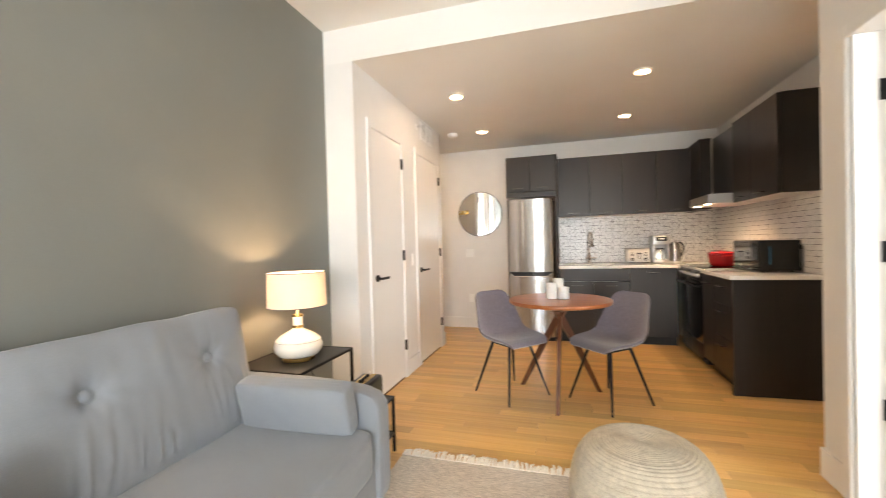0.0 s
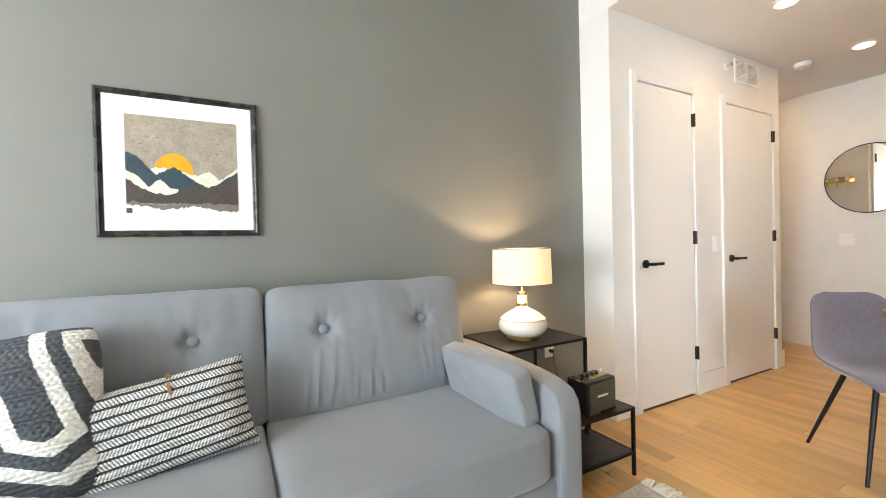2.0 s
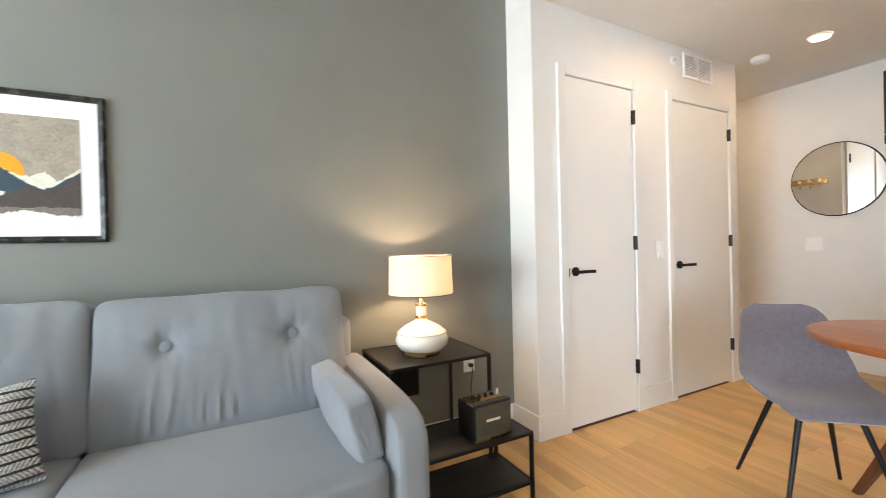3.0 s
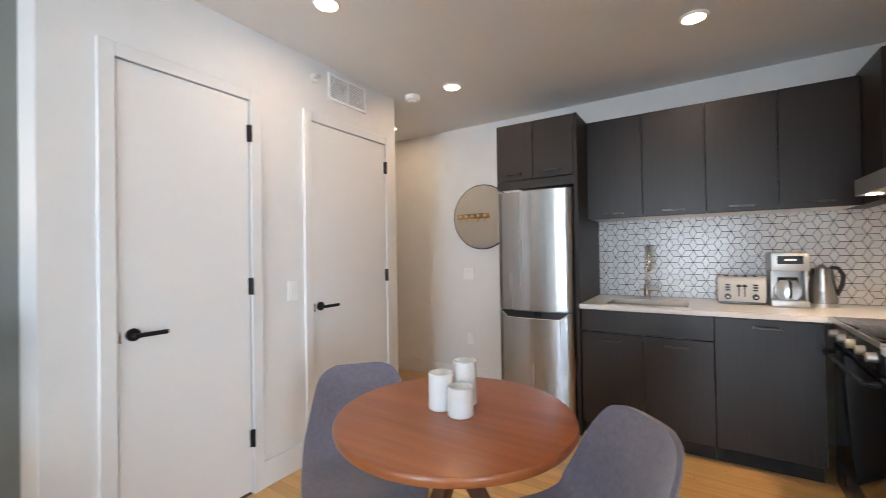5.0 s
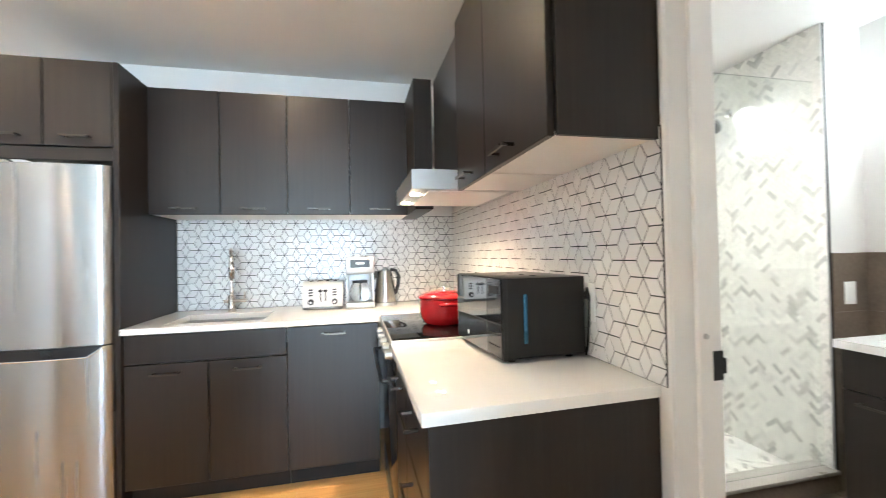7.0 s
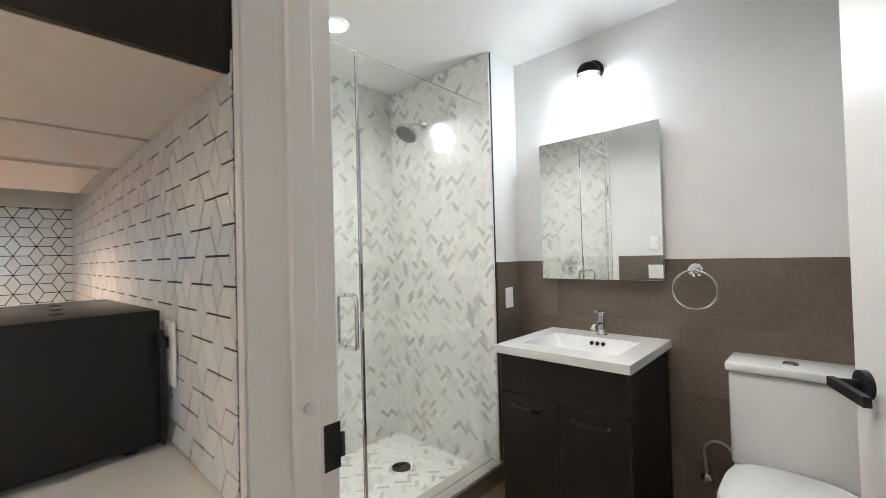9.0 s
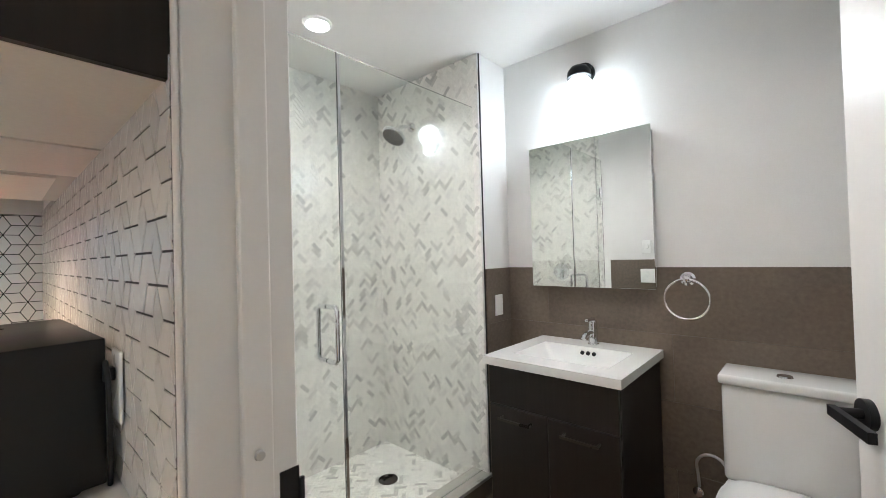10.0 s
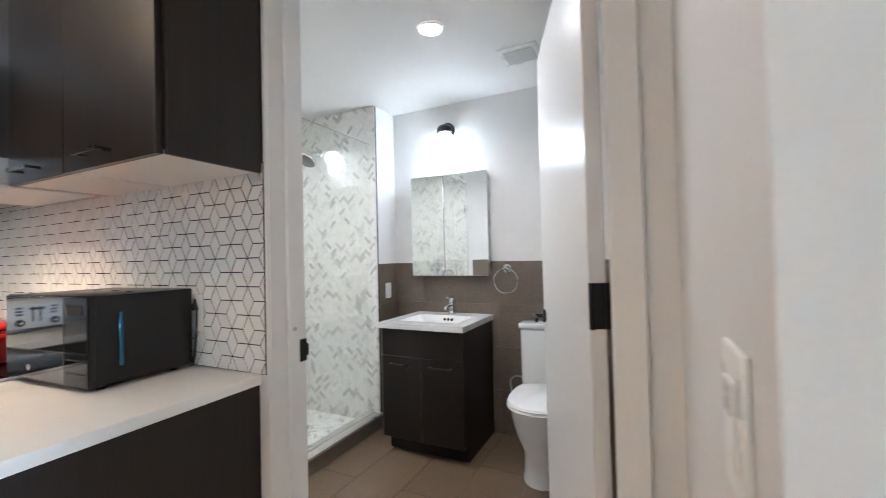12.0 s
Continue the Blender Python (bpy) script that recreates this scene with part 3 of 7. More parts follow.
# window wall behind the start of the walk
WINDOWS, WZ0, WZ1 = ((0.82, 2.10),), 0.12, 1.98
bm = bmesh.new()
for x0, x1 in ((GX - 0.12, 0.82), (2.10, NX + 0.12)):
    box(bm, x0, x1, -3.3, -3.15, -0.1, ZL)
for x0, x1 in WINDOWS:
    box(bm, x0, x1, -3.3, -3.15, -0.1, WZ0), box(bm, x0, x1, -3.3, -3.15, WZ1, ZL)
solid("wall_window", bm, M["white"], "white painted wall with a tall window", "wall")
for k, (x0, x1) in enumerate(WINDOWS):
    win = thing("window_%d" % (k + 1), ((x0 + x1) / 2, -3.22, WZ0), 0, "tall white-framed window", "window", "", "structure")
    bm = bmesh.new()
    for x in (x0, x1 - 0.05):
        box(bm, x, x + 0.05, -3.26, -3.20, WZ0, WZ1, 0.004)
    for z in (WZ0, WZ1 - 0.05):
        box(bm, x0 + 0.05, x1 - 0.05, -3.258, -3.202, z, z + 0.05, 0.004)
    part("window_frame", bm, M["trim"], win)
    p = part("pane", bx(x0 + 0.05, x1 - 0.05, -3.234, -3.228, WZ0 + 0.05, WZ1 - 0.05), M["glass"], win)
    p.visible_shadow = False
# unseen side window, added as the source of the sofa's daylight
win = thing("window_2", (NX + 0.06, -1.5, 0.75), 0, "wide white-framed side window, unseen, added to light the sofa", "window", "", "structure")
bm = bmesh.new()
for y in (-2.4, -1.525, -0.65):
    box(bm, NX + 0.04, NX + 0.10, y, y + 0.05, 0.75, 2.45, 0.004)
for z in (0.75, 2.40):
    box(bm, NX + 0.042, NX + 0.098, -2.35, -0.65, z, z + 0.05, 0.004)
part("window_frame", bm, M["trim"], win)
for y0, y1 in ((-2.35, -1.525), (-1.475, -0.65)):
    p = part("pane", bx(NX + 0.067, NX + 0.073, y0, y1, 0.80, 2.40), M["glass"], win)
    p.visible_shadow = False
# ceilings
solid("ceiling_living", bx(GX - 0.12, NX + 0.12, -3.3, SY, ZL, ZL + 0.1), M["ceil"], "white living room ceiling", "ceiling")
bm = bmesh.new()
box(bm, -1.56, RX + 0.125, SY, BY, ZK, ZL + 0.1)
box(bm, NX + 0.12, RX + 0.125, NY - 0.12, SY - 0.001, ZK, ZL + 0.1)
box(bm, NX, NX + 0.12, NY + 0.0005, SY - 0.001, ZK, ZL + 0.1)
solid("ceiling_kitchen", bm, M["ceil"], "lower kitchen ceiling with a straight drop edge", "ceiling")
# bathroom shell
wall("wall_bathroom_far", [(EX, EX + 0.12, 4.05, SHY + 0.1, -0.1, ZB)], M["white"], "white painted bathroom wall over brown tiles")
wall("wall_bathroom_return", [(SHX + 0.012, EX, GLY, SHY, -0.1, ZB)], M["white"], "narrow white painted wall beside the shower")
wall("wall_bathroom_south", [(RX + 0.125, EX, 4.05, 4.17, -0.1, ZB)], M["white"], "white painted bathroom side wall")
wall("wall_shower_back", [(RX + 0.125, EX + 0.12, SHY + 0.012, SHY + 0.1, -0.1, ZB)], M["white"], "shower back wall")
solid("ceiling_bathroom", bx(RX + 0.125, EX + 0.12, 4.05, SHY + 0.1, ZB, ZB + 0.1), M["ceil"], "white bathroom ceiling", "ceiling")
solid("floor_bathroom", bx(RX, EX, NY, SHY, -0.12, -0.002), M["grout_brown"], "brown porcelain tile floor of the bathroom", "floor")


# trim: baseboards, casings, jambs
def base_run(bm, x0, x1, y0, y1, h=0.145):
    box(bm, x0, x1, y0, y1, 0, h, 0.003, 1)


bm = bmesh.new()
base_run(bm, GX, GX + 0.014, -3.15, SY - 0.014)
base_run(bm, GX, CX + 0.014, SY - 0.014, SY)
base_run(bm, CX, CX + 0.014, SY + 0.0005, 4.424)
base_run(bm, CX, CX + 0.014, 5.138, 5.426)
base_run(bm, CX, CX + 0.014, 6.246, 6.334)
base_run(bm, -1.44, CX + 0.0135, 6.32, 6.334)
base_run(bm, -1.44, 0.27, BY - 0.014, BY)
base_run(bm, -1.44, -1.426, 6.335, BY - 0.0145)
base_run(bm, NX - 0.014, NX, 3.962, NY)
base_run(bm, NX - 0.0135, 2.73, NY, NY + 0.014)
base_run(bm, NX - 0.014, NX, -3.15, 2.95)
base_run(bm, GX + 0.015, NX - 0.015, -3.15, -3.136)
solid("baseboard", bm, M["trim"], "tall white painted baseboard", "baseboard")


def casing_x(bm, x, side, y0, y1, top, w=0.06, t=0.018):
    """Flat casing round an opening in a wall that faces along x."""
    a, b = (x, x + t) if side > 0 else (x - t, x)
    box(bm, a, b, y0 - w, y0, 0, top + w, 0.003, 1)
    box(bm, a, b, y1, y1 + w, 0, top + w, 0.003, 1)
    box(bm, a, b - 0.0005, y0 + 0.0002, y1 - 0.0002, top, top + w - 0.0005, 0.003, 1)


bm = bmesh.new()
casing_x(bm, CX, 1, 4.484, 5.078, DH)
casing_x(bm, CX, 1, 5.486, 6.186, DH)
box(bm, RX - 0.018, RX, DY0 - 0.046, DY0 + 0.014, 0, DH + 0.07, 0.003, 1)
box(bm, RX - 0.018, RX - 0.0005, DY0 + 0.0142, DY1 - 0.0145, DH + 0.012, DH + 0.07, 0.003, 1)
box(bm, RX - 0.007, RX - 0.0005, DY1 - 0.014, DY1 - 0.0003, 0, DH + 0.07, 0.002, 1)
casing_x(bm, NX, -1, BD0 - 0.004, BD1 + 0.006, 2.056)
solid("trim", bm, M["trim"], "flat white door casings", "trim")
bm = bmesh.new()
for y0, y1, s in ((DY1 - 0.014, DY1 - 0.0005, 1), (DY0 + 0.0005, DY0 + 0.018, -1)):
    box(bm, RX + 0.0005, RX + 0.14, y0, y1, 0, DH + 0.02, 0.002, 1)
    if s > 0:
        box(bm, RX + 0.06, RX + 0.10, y0 - 0.012, y0, 0, DH, 0.002, 1)
box(bm, RX - 0.004, RX + 0.129, DY0 + 0.018, DY1 - 0.018, DH + 0.002, DH + 0.0195, 0.002, 1)
for y0, y1 in ((BD1 - 0.018, BD1 - 0.0005), (BD0 + 0.0005, BD0 + 0.018)):
    box(bm, NX - 0.004, NX + 0.124, y0, y1, 0, 2.058, 0.002, 1)
solid("trim_jambs", bm, M["trim"], "white painted door jambs with stops", "trim")


def lever(parent, at, out, along, material=None):
    """A round rose with a straight lever handle."""
    at, out, along = Vector(at), Vector(out), Vector(along)
    mm = material or M["black"]
    bm = cy(at, at + out * 0.012, 0.027, seg=28)
    cyl(bm, at + out * 0.012, at + out * 0.05, 0.009)
    up = out.cross(along)
    a, b = at + out * 0.05 - along * 0.012, at + out * 0.05 + along * 0.115
    vs = [p + up * sz * 0.009 + out * so * 0.006 for p in (a, b) for sz in (-1, 1) for so in (-1, 1)]
    vv = [bm.verts.new(v) for v in vs]
    for f in ((0, 1, 3, 2), (4, 6, 7, 5), (0, 4, 5, 1), (2, 3, 7, 6), (0, 2, 6, 4), (1, 5, 7, 3)):
        bm.faces.new([vv[k] for k in f])
    return part("door_handle", bm, mm, parent, "matte black lever handle")


for k, (y0, y1, hy) in enumerate(((4.487, 5.075, 4.54), (5.489, 6.183, 5.54))):
    lab = "white flush closet door, closed, with black hinges and lever"
    d = thing("door_%d" % (k + 1), (CX - 0.03, (y0 + y1) / 2, 0), 0, lab, "door", "closet doors", "structure")
    part("leaf", bx(CX - 0.034, CX + 0.006, y0 + 0.003, y1 - 0.003, 0.018, DH - 0.003, 0.002, 1), M["door"], d)
    lever(d, (CX + 0.006, hy, 0.945), (1, 0, 0), (0, 1, 0))
    part("latch", bx(CX + 0.0062, CX + 0.0075, y0 + 0.003, y0 + 0.012, 0.915, 0.965), M["chrome"], d, "small steel latch plate")
    for z in (1.925, 1.108, 0.30):
        bm = cy((CX + 0.019, y1 + 0.001, z - 0.045), (CX + 0.019, y1 + 0.001, z + 0.045), 0.008, seg=12)
        box(bm, CX + 0.0063, CX + 0.013, y1 - 0.014, y1 - 0.0035, z - 0.045, z + 0.045)
        part("hinge", bm, M["black"], d, "black butt hinge")

# bathroom door, open inwards
HP, FE = Vector((2.905, 4.298)), Vector((3.665, 4.57))
dv = (FE - HP).normalized()
ang = math.degrees(math.atan2(dv.y, dv.x))
d = thing("door_3", (HP.x, HP.y, 0), ang, "white flush bathroom door standing open", "door", "", "structure")
mdoor = pose(HP.x, HP.y, 0, 0, 0, ang)
L = (FE - HP).length
bm = bmesh.new()
box(bm, 0, L, -0.04, 0, 0.012, DH - 0.005, 0.002, 1)
bm.transform(mdoor)
part("leaf", bm, M["door"], d)
o3, a3 = mdoor.to_3x3() @ Vector((0, 1, 0)), mdoor.to_3x3() @ Vector((-1, 0, 0))
lever(d, mdoor @ Vector((L - 0.045, 0.0, 0.985)), o3, a3)
lever(d, mdoor @ Vector((L - 0.045, -0.04, 0.985)), -o3, a3)
for z in (1.93, 1.12, 0.30):
    bm = bx(-0.003, 0.0005, -0.037, -0.003, z - 0.055, z + 0.055)
    box(bm, -0.004, 0.0002, -0.064, -0.0375, z - 0.055, z + 0.055)
    cyl(bm, (-0.008, -0.004, z - 0.055), (-0.008, -0.004, z + 0.055), 0.007, seg=12)
    bm.transform(mdoor)
    part("hinge", bm, M["black"], d, "black butt hinge")

# bedroom door, open into the bedroom
d = thing("door_4", (NX + 0.125, BD1 - 0.03, 0), 0, "white flush bedroom door standing open", "door", "", "structure")
part("leaf", bx(NX + 0.128, NX + 0.90, BD1 - 0.062, BD1 - 0.024, 0.012, 2.045, 0.002, 1), M["door"], d)
for z in (1.81, 1.12, 0.44):
    bm = bx(NX + 0.085, NX + 0.1275, BD1 - 0.0215, BD1 - 0.0185, z - 0.045, z + 0.045)
    box(bm, NX + 0.1245, NX + 0.1275, BD1 - 0.062, BD1 - 0.022, z - 0.045, z + 0.045)
    part("hinge", bm, M["black"], d, "black butt hinge")

# ---- kitchen ----
def bar_handle(parent, c, along, out, length=0.13):
    """A flat dark bar pull on two short posts."""
    c, along, out = Vector(c), Vector(along), Vector(out)
    side = along.cross(out)
    bm = bmesh.new()

    def block(a, b, w, t):
        vs = [bm.verts.new(p + side * s * w + (out if abs((b - a).normalized().dot(out)) < 0.5 else along) * q * t)
              for p in (a, b) for s in (-1, 1) for q in (-1, 1)]
        for f in ((0, 1, 3, 2), (4, 6, 7, 5), (0, 4, 5, 1), (2, 3, 7, 6), (0, 2, 6, 4), (1, 5, 7, 3)):
            bm.faces.new([vs[k] for k in f])
    e = out * 0.034
    block(c + e - along * length / 2, c + e + along * length / 2, 0.005, 0.0035)
    for s in (-1, 1):
        a = c + along * s * (length / 2 - 0.006)
        block(a, a + e * 0.9, 0.004, 0.004)
    return part("handle", bm, M["handle"], parent, "slim dark bronze bar pull", smooth=False)


M["handle"] = mat("dark_bronze_handle", (0.08, 0.068, 0.06), 0.30, 0.9, var=0.1, bump=0.02)
FY, UY, CT = 6.655, 6.925, 0.905      # base fronts, upper fronts, counter top
UZ0, UZ1 = 1.497, 2.22


def front(parent, x0, x1, z0, z1, y, name="door", handle=None):
    g = 0.0016
    d = part(name, bx(x0 + g, x1 - g, y, y + 0.019, z0 + g, z1 - g, 0.0015, 1), M["cab"], parent)
    if handle is not None:
        bar_handle(d, ((x0 + x1) / 2, y, handle), (1, 0, 0), (0, -1, 0), min(0.13, (x1 - x0) * 0.4))
    return d


def front_x(parent, y0, y1, z0, z1, x, name="drawer", handle=None):
    g = 0.0016
    d = part(name, bx(x, x + 0.019, y0 + g, y1 - g, z0 + g, z1 - g, 0.0015, 1), M["cab"], parent)
    if handle is not None:
        bar_handle(d, (x, (y0 + y1) / 2, handle), (0, 1, 0), (-1, 0, 0), 0.13)
    return d


# fridge housing: tall panels, bridge cabinet
c = thing("fridge_cabinet", (0.57, 6.97, 0), 0, "dark-stained cabinet bridging over the steel fridge", "cabinet")
part("side_panel", bx(0.858, 0.884, 6.645, BY - 0.002, 0, 2.225, 0.0015, 1), M["cab_end"], c)
part("body", bx(0.28, 0.857, 6.68, BY - 0.002, 1.80, 2.222), M["cab_end"], c)
part("filler", bx(0.28, 0.857, 6.652, 6.67, 1.735, 1.797, 0.001, 1), M["cab"], c)
front(c, 0.28, 0.567, 1.80, 2.225, 6.645, handle=1.845)
front(c, 0.568, 0.857, 1.80, 2.225, 6.645, handle=1.845)

f = thing("fridge", (0.567, 6.97, 0), 0, "stainless steel bottom-freezer fridge with a dark recessed grip", "fridge")
part("body", bx(0.292, 0.842, 6.71, 7.29, 0.02, 1.715, 0.004), M["black_satin"], f)


def bowed(z0, z1):
    bm = bmesh.new()
    n = 24
    x0, x1 = 0.284, 0.842
    poly = []
    for i in range(n + 1):
        u = -1 + 2 * i / n
        e = 0.012 * max(0, (abs(u) - 0.955) / 0.045) ** 2
        poly.append((x0 + (x1 - x0) * i / n, 6.647 - 0.034 * (1 - u * u) + e))
    poly += [(x1, 6.705), (x0, 6.705)]
    return prism(bm, poly, z0, z1)


def door_y(x):
    u = -1 + 2 * (x - 0.284) / 0.558
    return 6.647 - 0.034 * (1 - u * u)


up = part("upper_door", bowed(0.838, 1.712), M["steel"], f)
lo = part("freezer_door", bowed(0.055, 0.830), M["steel"], f)
# scooped grip under the upper door: a dark band with slanted ends and a bright lip
cols, rim = [], []
bm = bmesh.new()
for i in range(33):
    x = 0.298 + 0.52 * i / 32
    z = 0.829 - 0.046 * min(1.0, min(i, 32 - i) / 4)
    y = door_y(x)
    cols.append([bm.verts.new(q) for q in ((x, y - 0.003, 0.834), (x, y - 0.003, z), (x, y + 0.012, z), (x, y + 0.012, 0.834))])
    rim.append((x, y - 0.004, z))
for a, b in zip(cols, cols[1:]):
    for k in range(4):
        bm.faces.new((a[k], a[(k + 1) % 4], b[(k + 1) % 4], b[k]))
bm.faces.new(cols[0]), bm.faces.new(cols[-1])
part("grip_recess", bm, M["black_satin"], f, "dark scooped grip between the doors", smooth=False)
part("grip_lip", tube(bmesh.new(), rim, 0.004, 8), M["chrome"], f, "bright curved grip lip")
part("kick_plate", bx(0.30, 0.834, 6.69, 6.708, 0.0, 0.05), M["black_satin"], f)

# upper cabinets on the back wall
XS = [0.886, 1.256, 1.627, 1.993, 2.352]
for i in range(4):
    c = thing("wall_cabinet", ((XS[i] + XS[i + 1]) / 2, 7.12, UZ0), 0, "dark-stained wall cabinet with a slim bar pull", "cabinet", "wall cabinets over the sink")
    part("body", bx(XS[i] + 0.0008, XS[i + 1] - 0.0008, UY + 0.02, BY - 0.002, UZ0 + 0.02, UZ1 - 0.003), M["cab_end"], c)
    part("underside", bx(XS[i] + 0.0008, XS[i + 1] - 0.0008, UY + 0.02, BY - 0.002, UZ0 + 0.004, UZ0 + 0.0195), M["melamine"], c, "pale underside panel")
    front(c, XS[i], XS[i + 1], UZ0, UZ1, UY, handle=UZ0 + 0.035)

# dark filler in the corner, hood, right-hand uppers
solid_f = thing("corner_filler", (2.40, 6.76, UZ0 + 0.16), 0, "tall dark-stained filler panel beside the hood", "cabinet panel")
part("panel", bx(2.354, 2.46, 6.63, BY - 0.002, UZ0 + 0.004, UZ1 + 0.03, 0.0015, 1), M["cab_end"], solid_f)
RFX = 2.448
for y0, y1 in ((5.215, 5.668), (5.669, 6.034)):
    c = thing("wall_cabinet", (2.60, (y0 + y1) / 2, 1.515), 0, "dark-stained wall cabinet over the microwave counter", "cabinet", "wall cabinets by the hood")
    part("body", bx(RFX + 0.02, RX - 0.002, y0 + 0.0008, y1 - 0.0008, 1.527, 2.235), M["cab_end"], c)
    part("underside", bx(RFX + 0.02, RX - 0.002, y0 + 0.014, y1 - 0.0008, 1.5165, 1.5265), M["melamine"], c, "pale underside panel")
    g = 0.0016
    d = part("door", bx(RFX, RFX + 0.019, y0 + g, y1 - g, 1.5115, 2.24, 0.0015, 1), M["cab"], c)
    bar_handle(d, (RFX, y0 + 0.26 if y0 < 5.5 else y0 + 0.2, 1.545), (0, 1, 0), (-1, 0, 0), 0.13)
    if y0 < 5.5:
        part("end_panel", bx(RFX + 0.0195, RX - 0.002, y0 - 0.012, y0 + 0.0005, 1.5115, 2.24, 0.001, 1), M["cab_end"], c)

h = thing("range_hood", (2.5, 6.36, 1.5), 0, "slim stainless range hood with two lit lamps", "range hood")
bm = prism(bmesh.new(), [(2.25, 1.520), (2.742, 1.520), (2.742, 1.604), (2.285, 1.604), (2.25, 1.601)], 0, 0.585,
           Matrix(((1, 0, 0, 0), (0, 0, 1, 6.040), (0, 1, 0, 0), (0, 0, 0, 1))))
part("canopy", bm, M["steel_h"], h)
part("filter", bx(2.33, 2.70, 6.08, 6.60, 1.515, 1.5195), M["melamine"], h, "pale filter panel")
for yy in (6.20, 6.52):
    part("lamp_lens", cy((2.29, yy, 1.5145), (2.29, yy, 1.521), 0.026), M["can"], h, "lit round hood lamp")
    hl = can_lamp("hood_light", 2.29, yy, 1.513, 1.6, WARM, 140)
    hl.data.size = 0.05
part("chimney", bx(2.47, 2.742, 6.043, 6.62, 1.6045, 2.23, 0.002, 1), M["steel_dim"], h)

# base cabinets along the back wall
TK = 0.105
c = thing("sink_cabinet", (1.265, 6.98, 0), 0, "dark-stained sink base cabinet with two doors", "cabinet")
part("body", bx(0.888, 1.649, FY + 0.02, BY - 0.002, TK, 0.66), M["cab_end"], c)
part("toe_kick", bx(0.888, 1.649, FY + 0.075, FY + 0.09, 0, TK - 0.001), M["cab_end"], c)
front(c, 0.888, 1.649, 0.722, 0.868, FY, "false_front")
front(c, 0.888, 1.268, TK, 0.719, FY, handle=0.672)
front(c, 1.269, 1.649, TK, 0.719, FY, handle=0.672)
c = thing("base_cabinet", (1.90, 6.98, 0), 0, "dark-stained base cabinet with one tall door", "cabinet")
part("body", bx(1.651, 2.135, FY + 0.02, BY - 0.002, TK, 0.872), M["cab_end"], c)
part("toe_kick", bx(1.651, 2.135, FY + 0.075, FY + 0.09, 0, TK - 0.001), M["cab_end"], c)
part("vent_slot", bx(1.68, 2.0, FY + 0.070, FY + 0.0748, 0.02, 0.085), M["gap"], c, "dark slotted toe vent")
front(c, 1.651, 2.135, TK, 0.868, FY, handle=0.825)

# range and drawers along the side wall
SX = 2.155
r = thing("range", (2.44, 6.21, 0), 0, "black and steel range with a glass cooktop", "stove")
part("body", bx(SX + 0.03, RX - 0.004, 5.912, 6.618, 0.03, 0.893), M["black_satin"], r)
part("cooktop", bx(SX - 0.012, RX - 0.012, 5.908, 6.622, 0.894, 0.912, 0.003), M["black_gloss"], r, "glossy black glass cooktop")
bm = bmesh.new()
for y0, y1 in ((5.9075, 5.9135), (6.6165, 6.6225)):
    box(bm, SX - 0.014, RX - 0.012, y0, y1, 0.892, 0.9135)
box(bm, SX - 0.016, SX - 0.011, 5.9075, 6.6225, 0.892, 0.9135)
part("cooktop_rim", bm, M["steel_h"], r, "thin steel cooktop rim")
part("control_panel", bx(SX - 0.006, SX + 0.03, 5.914, 6.616, 0.79, 0.892, 0.004), M["black_satin"], r)
for k in range(5):
    yy = 6.0 + k * 0.13
    kn = part("knob", cy((SX - 0.006, yy, 0.842), (SX - 0.034, yy, 0.842), 0.021, 0.018, 24), M["steel_h"], r, "round steel knob")
dr = part("oven_door", bx(SX, SX + 0.029, 5.914, 6.616, 0.22, 0.784, 0.004), M["black_gloss"], r, "black glass oven door")
bm = bmesh.new()
tube(bm, [(SX - 0.001, 5.97, 0.745), (SX - 0.045, 5.972, 0.745), (SX - 0.05, 5.98, 0.745), (SX - 0.05, 6.55, 0.745), (SX - 0.045, 6.558, 0.745), (SX - 0.001, 6.56, 0.745)], 0.009)
part("oven_handle", bm, M["black"], dr, "dark bar oven handle")
part("oven_drawer", bx(SX, SX + 0.029, 5.914, 6.616, 0.07, 0.214, 0.004), M["black_satin"], r)

c = thing("drawer_cabinet", (2.44, 5.55, 0), 0, "dark-stained drawer base cabinet with bar pulls", "cabinet")
part("body", bx(SX + 0.02, RX - 0.002, 5.266, 5.904, TK, 0.872), M["cab_end"], c)
part("toe_kick", bx(SX + 0.075, SX + 0.09, 5.266, 5.904, 0, TK - 0.001), M["cab_end"], c)
part("end_panel", prism(bmesh.new(), [(SX - 0.002, 5.213), (RX - 0.002, 5.232), (RX - 0.002, 5.2505), (SX - 0.002, 5.2405)], 0, 0.874), M["cab_end"], c, smooth=False)
front_x(c, 5.242, 5.62, 0.66, 0.868, SX, handle=0.80)
front_x(c, 5.242, 5.62, 0.395, 0.657, SX, handle=0.60)
front_x(c, 5.242, 5.62, TK, 0.392, SX, handle=0.335)
front_x(c, 5.621, 5.904, TK, 0.868, SX, "door", handle=0.80)

# worktop with the sink cut out
SKX0, SKX1, SKY0, SKY1 = 1.035, 1.52, 6.735, 7.075
w = thing("worktop", (1.6, 6.98, 0.875), 0, "white quartz worktop with an undermount sink cut-out", "worktop")
bm = bmesh.new()
z0, z1 = 0.8745, CT
box(bm, 0.885, SKX0, 6.632, BY - 0.001, z0, z1)
box(bm, SKX1, RX - 0.001, 6.632, BY - 0.001, z0, z1)
box(bm, SKX0, SKX1, 6.632, SKY0, z0, z1)
box(bm, SKX0, SKX1, SKY1, BY - 0.001, z0, z1)
bmesh.ops.remove_doubles(bm, verts=bm.verts, dist=0.0002)
part("slab", bm, M["quartz"], w, smooth=False)
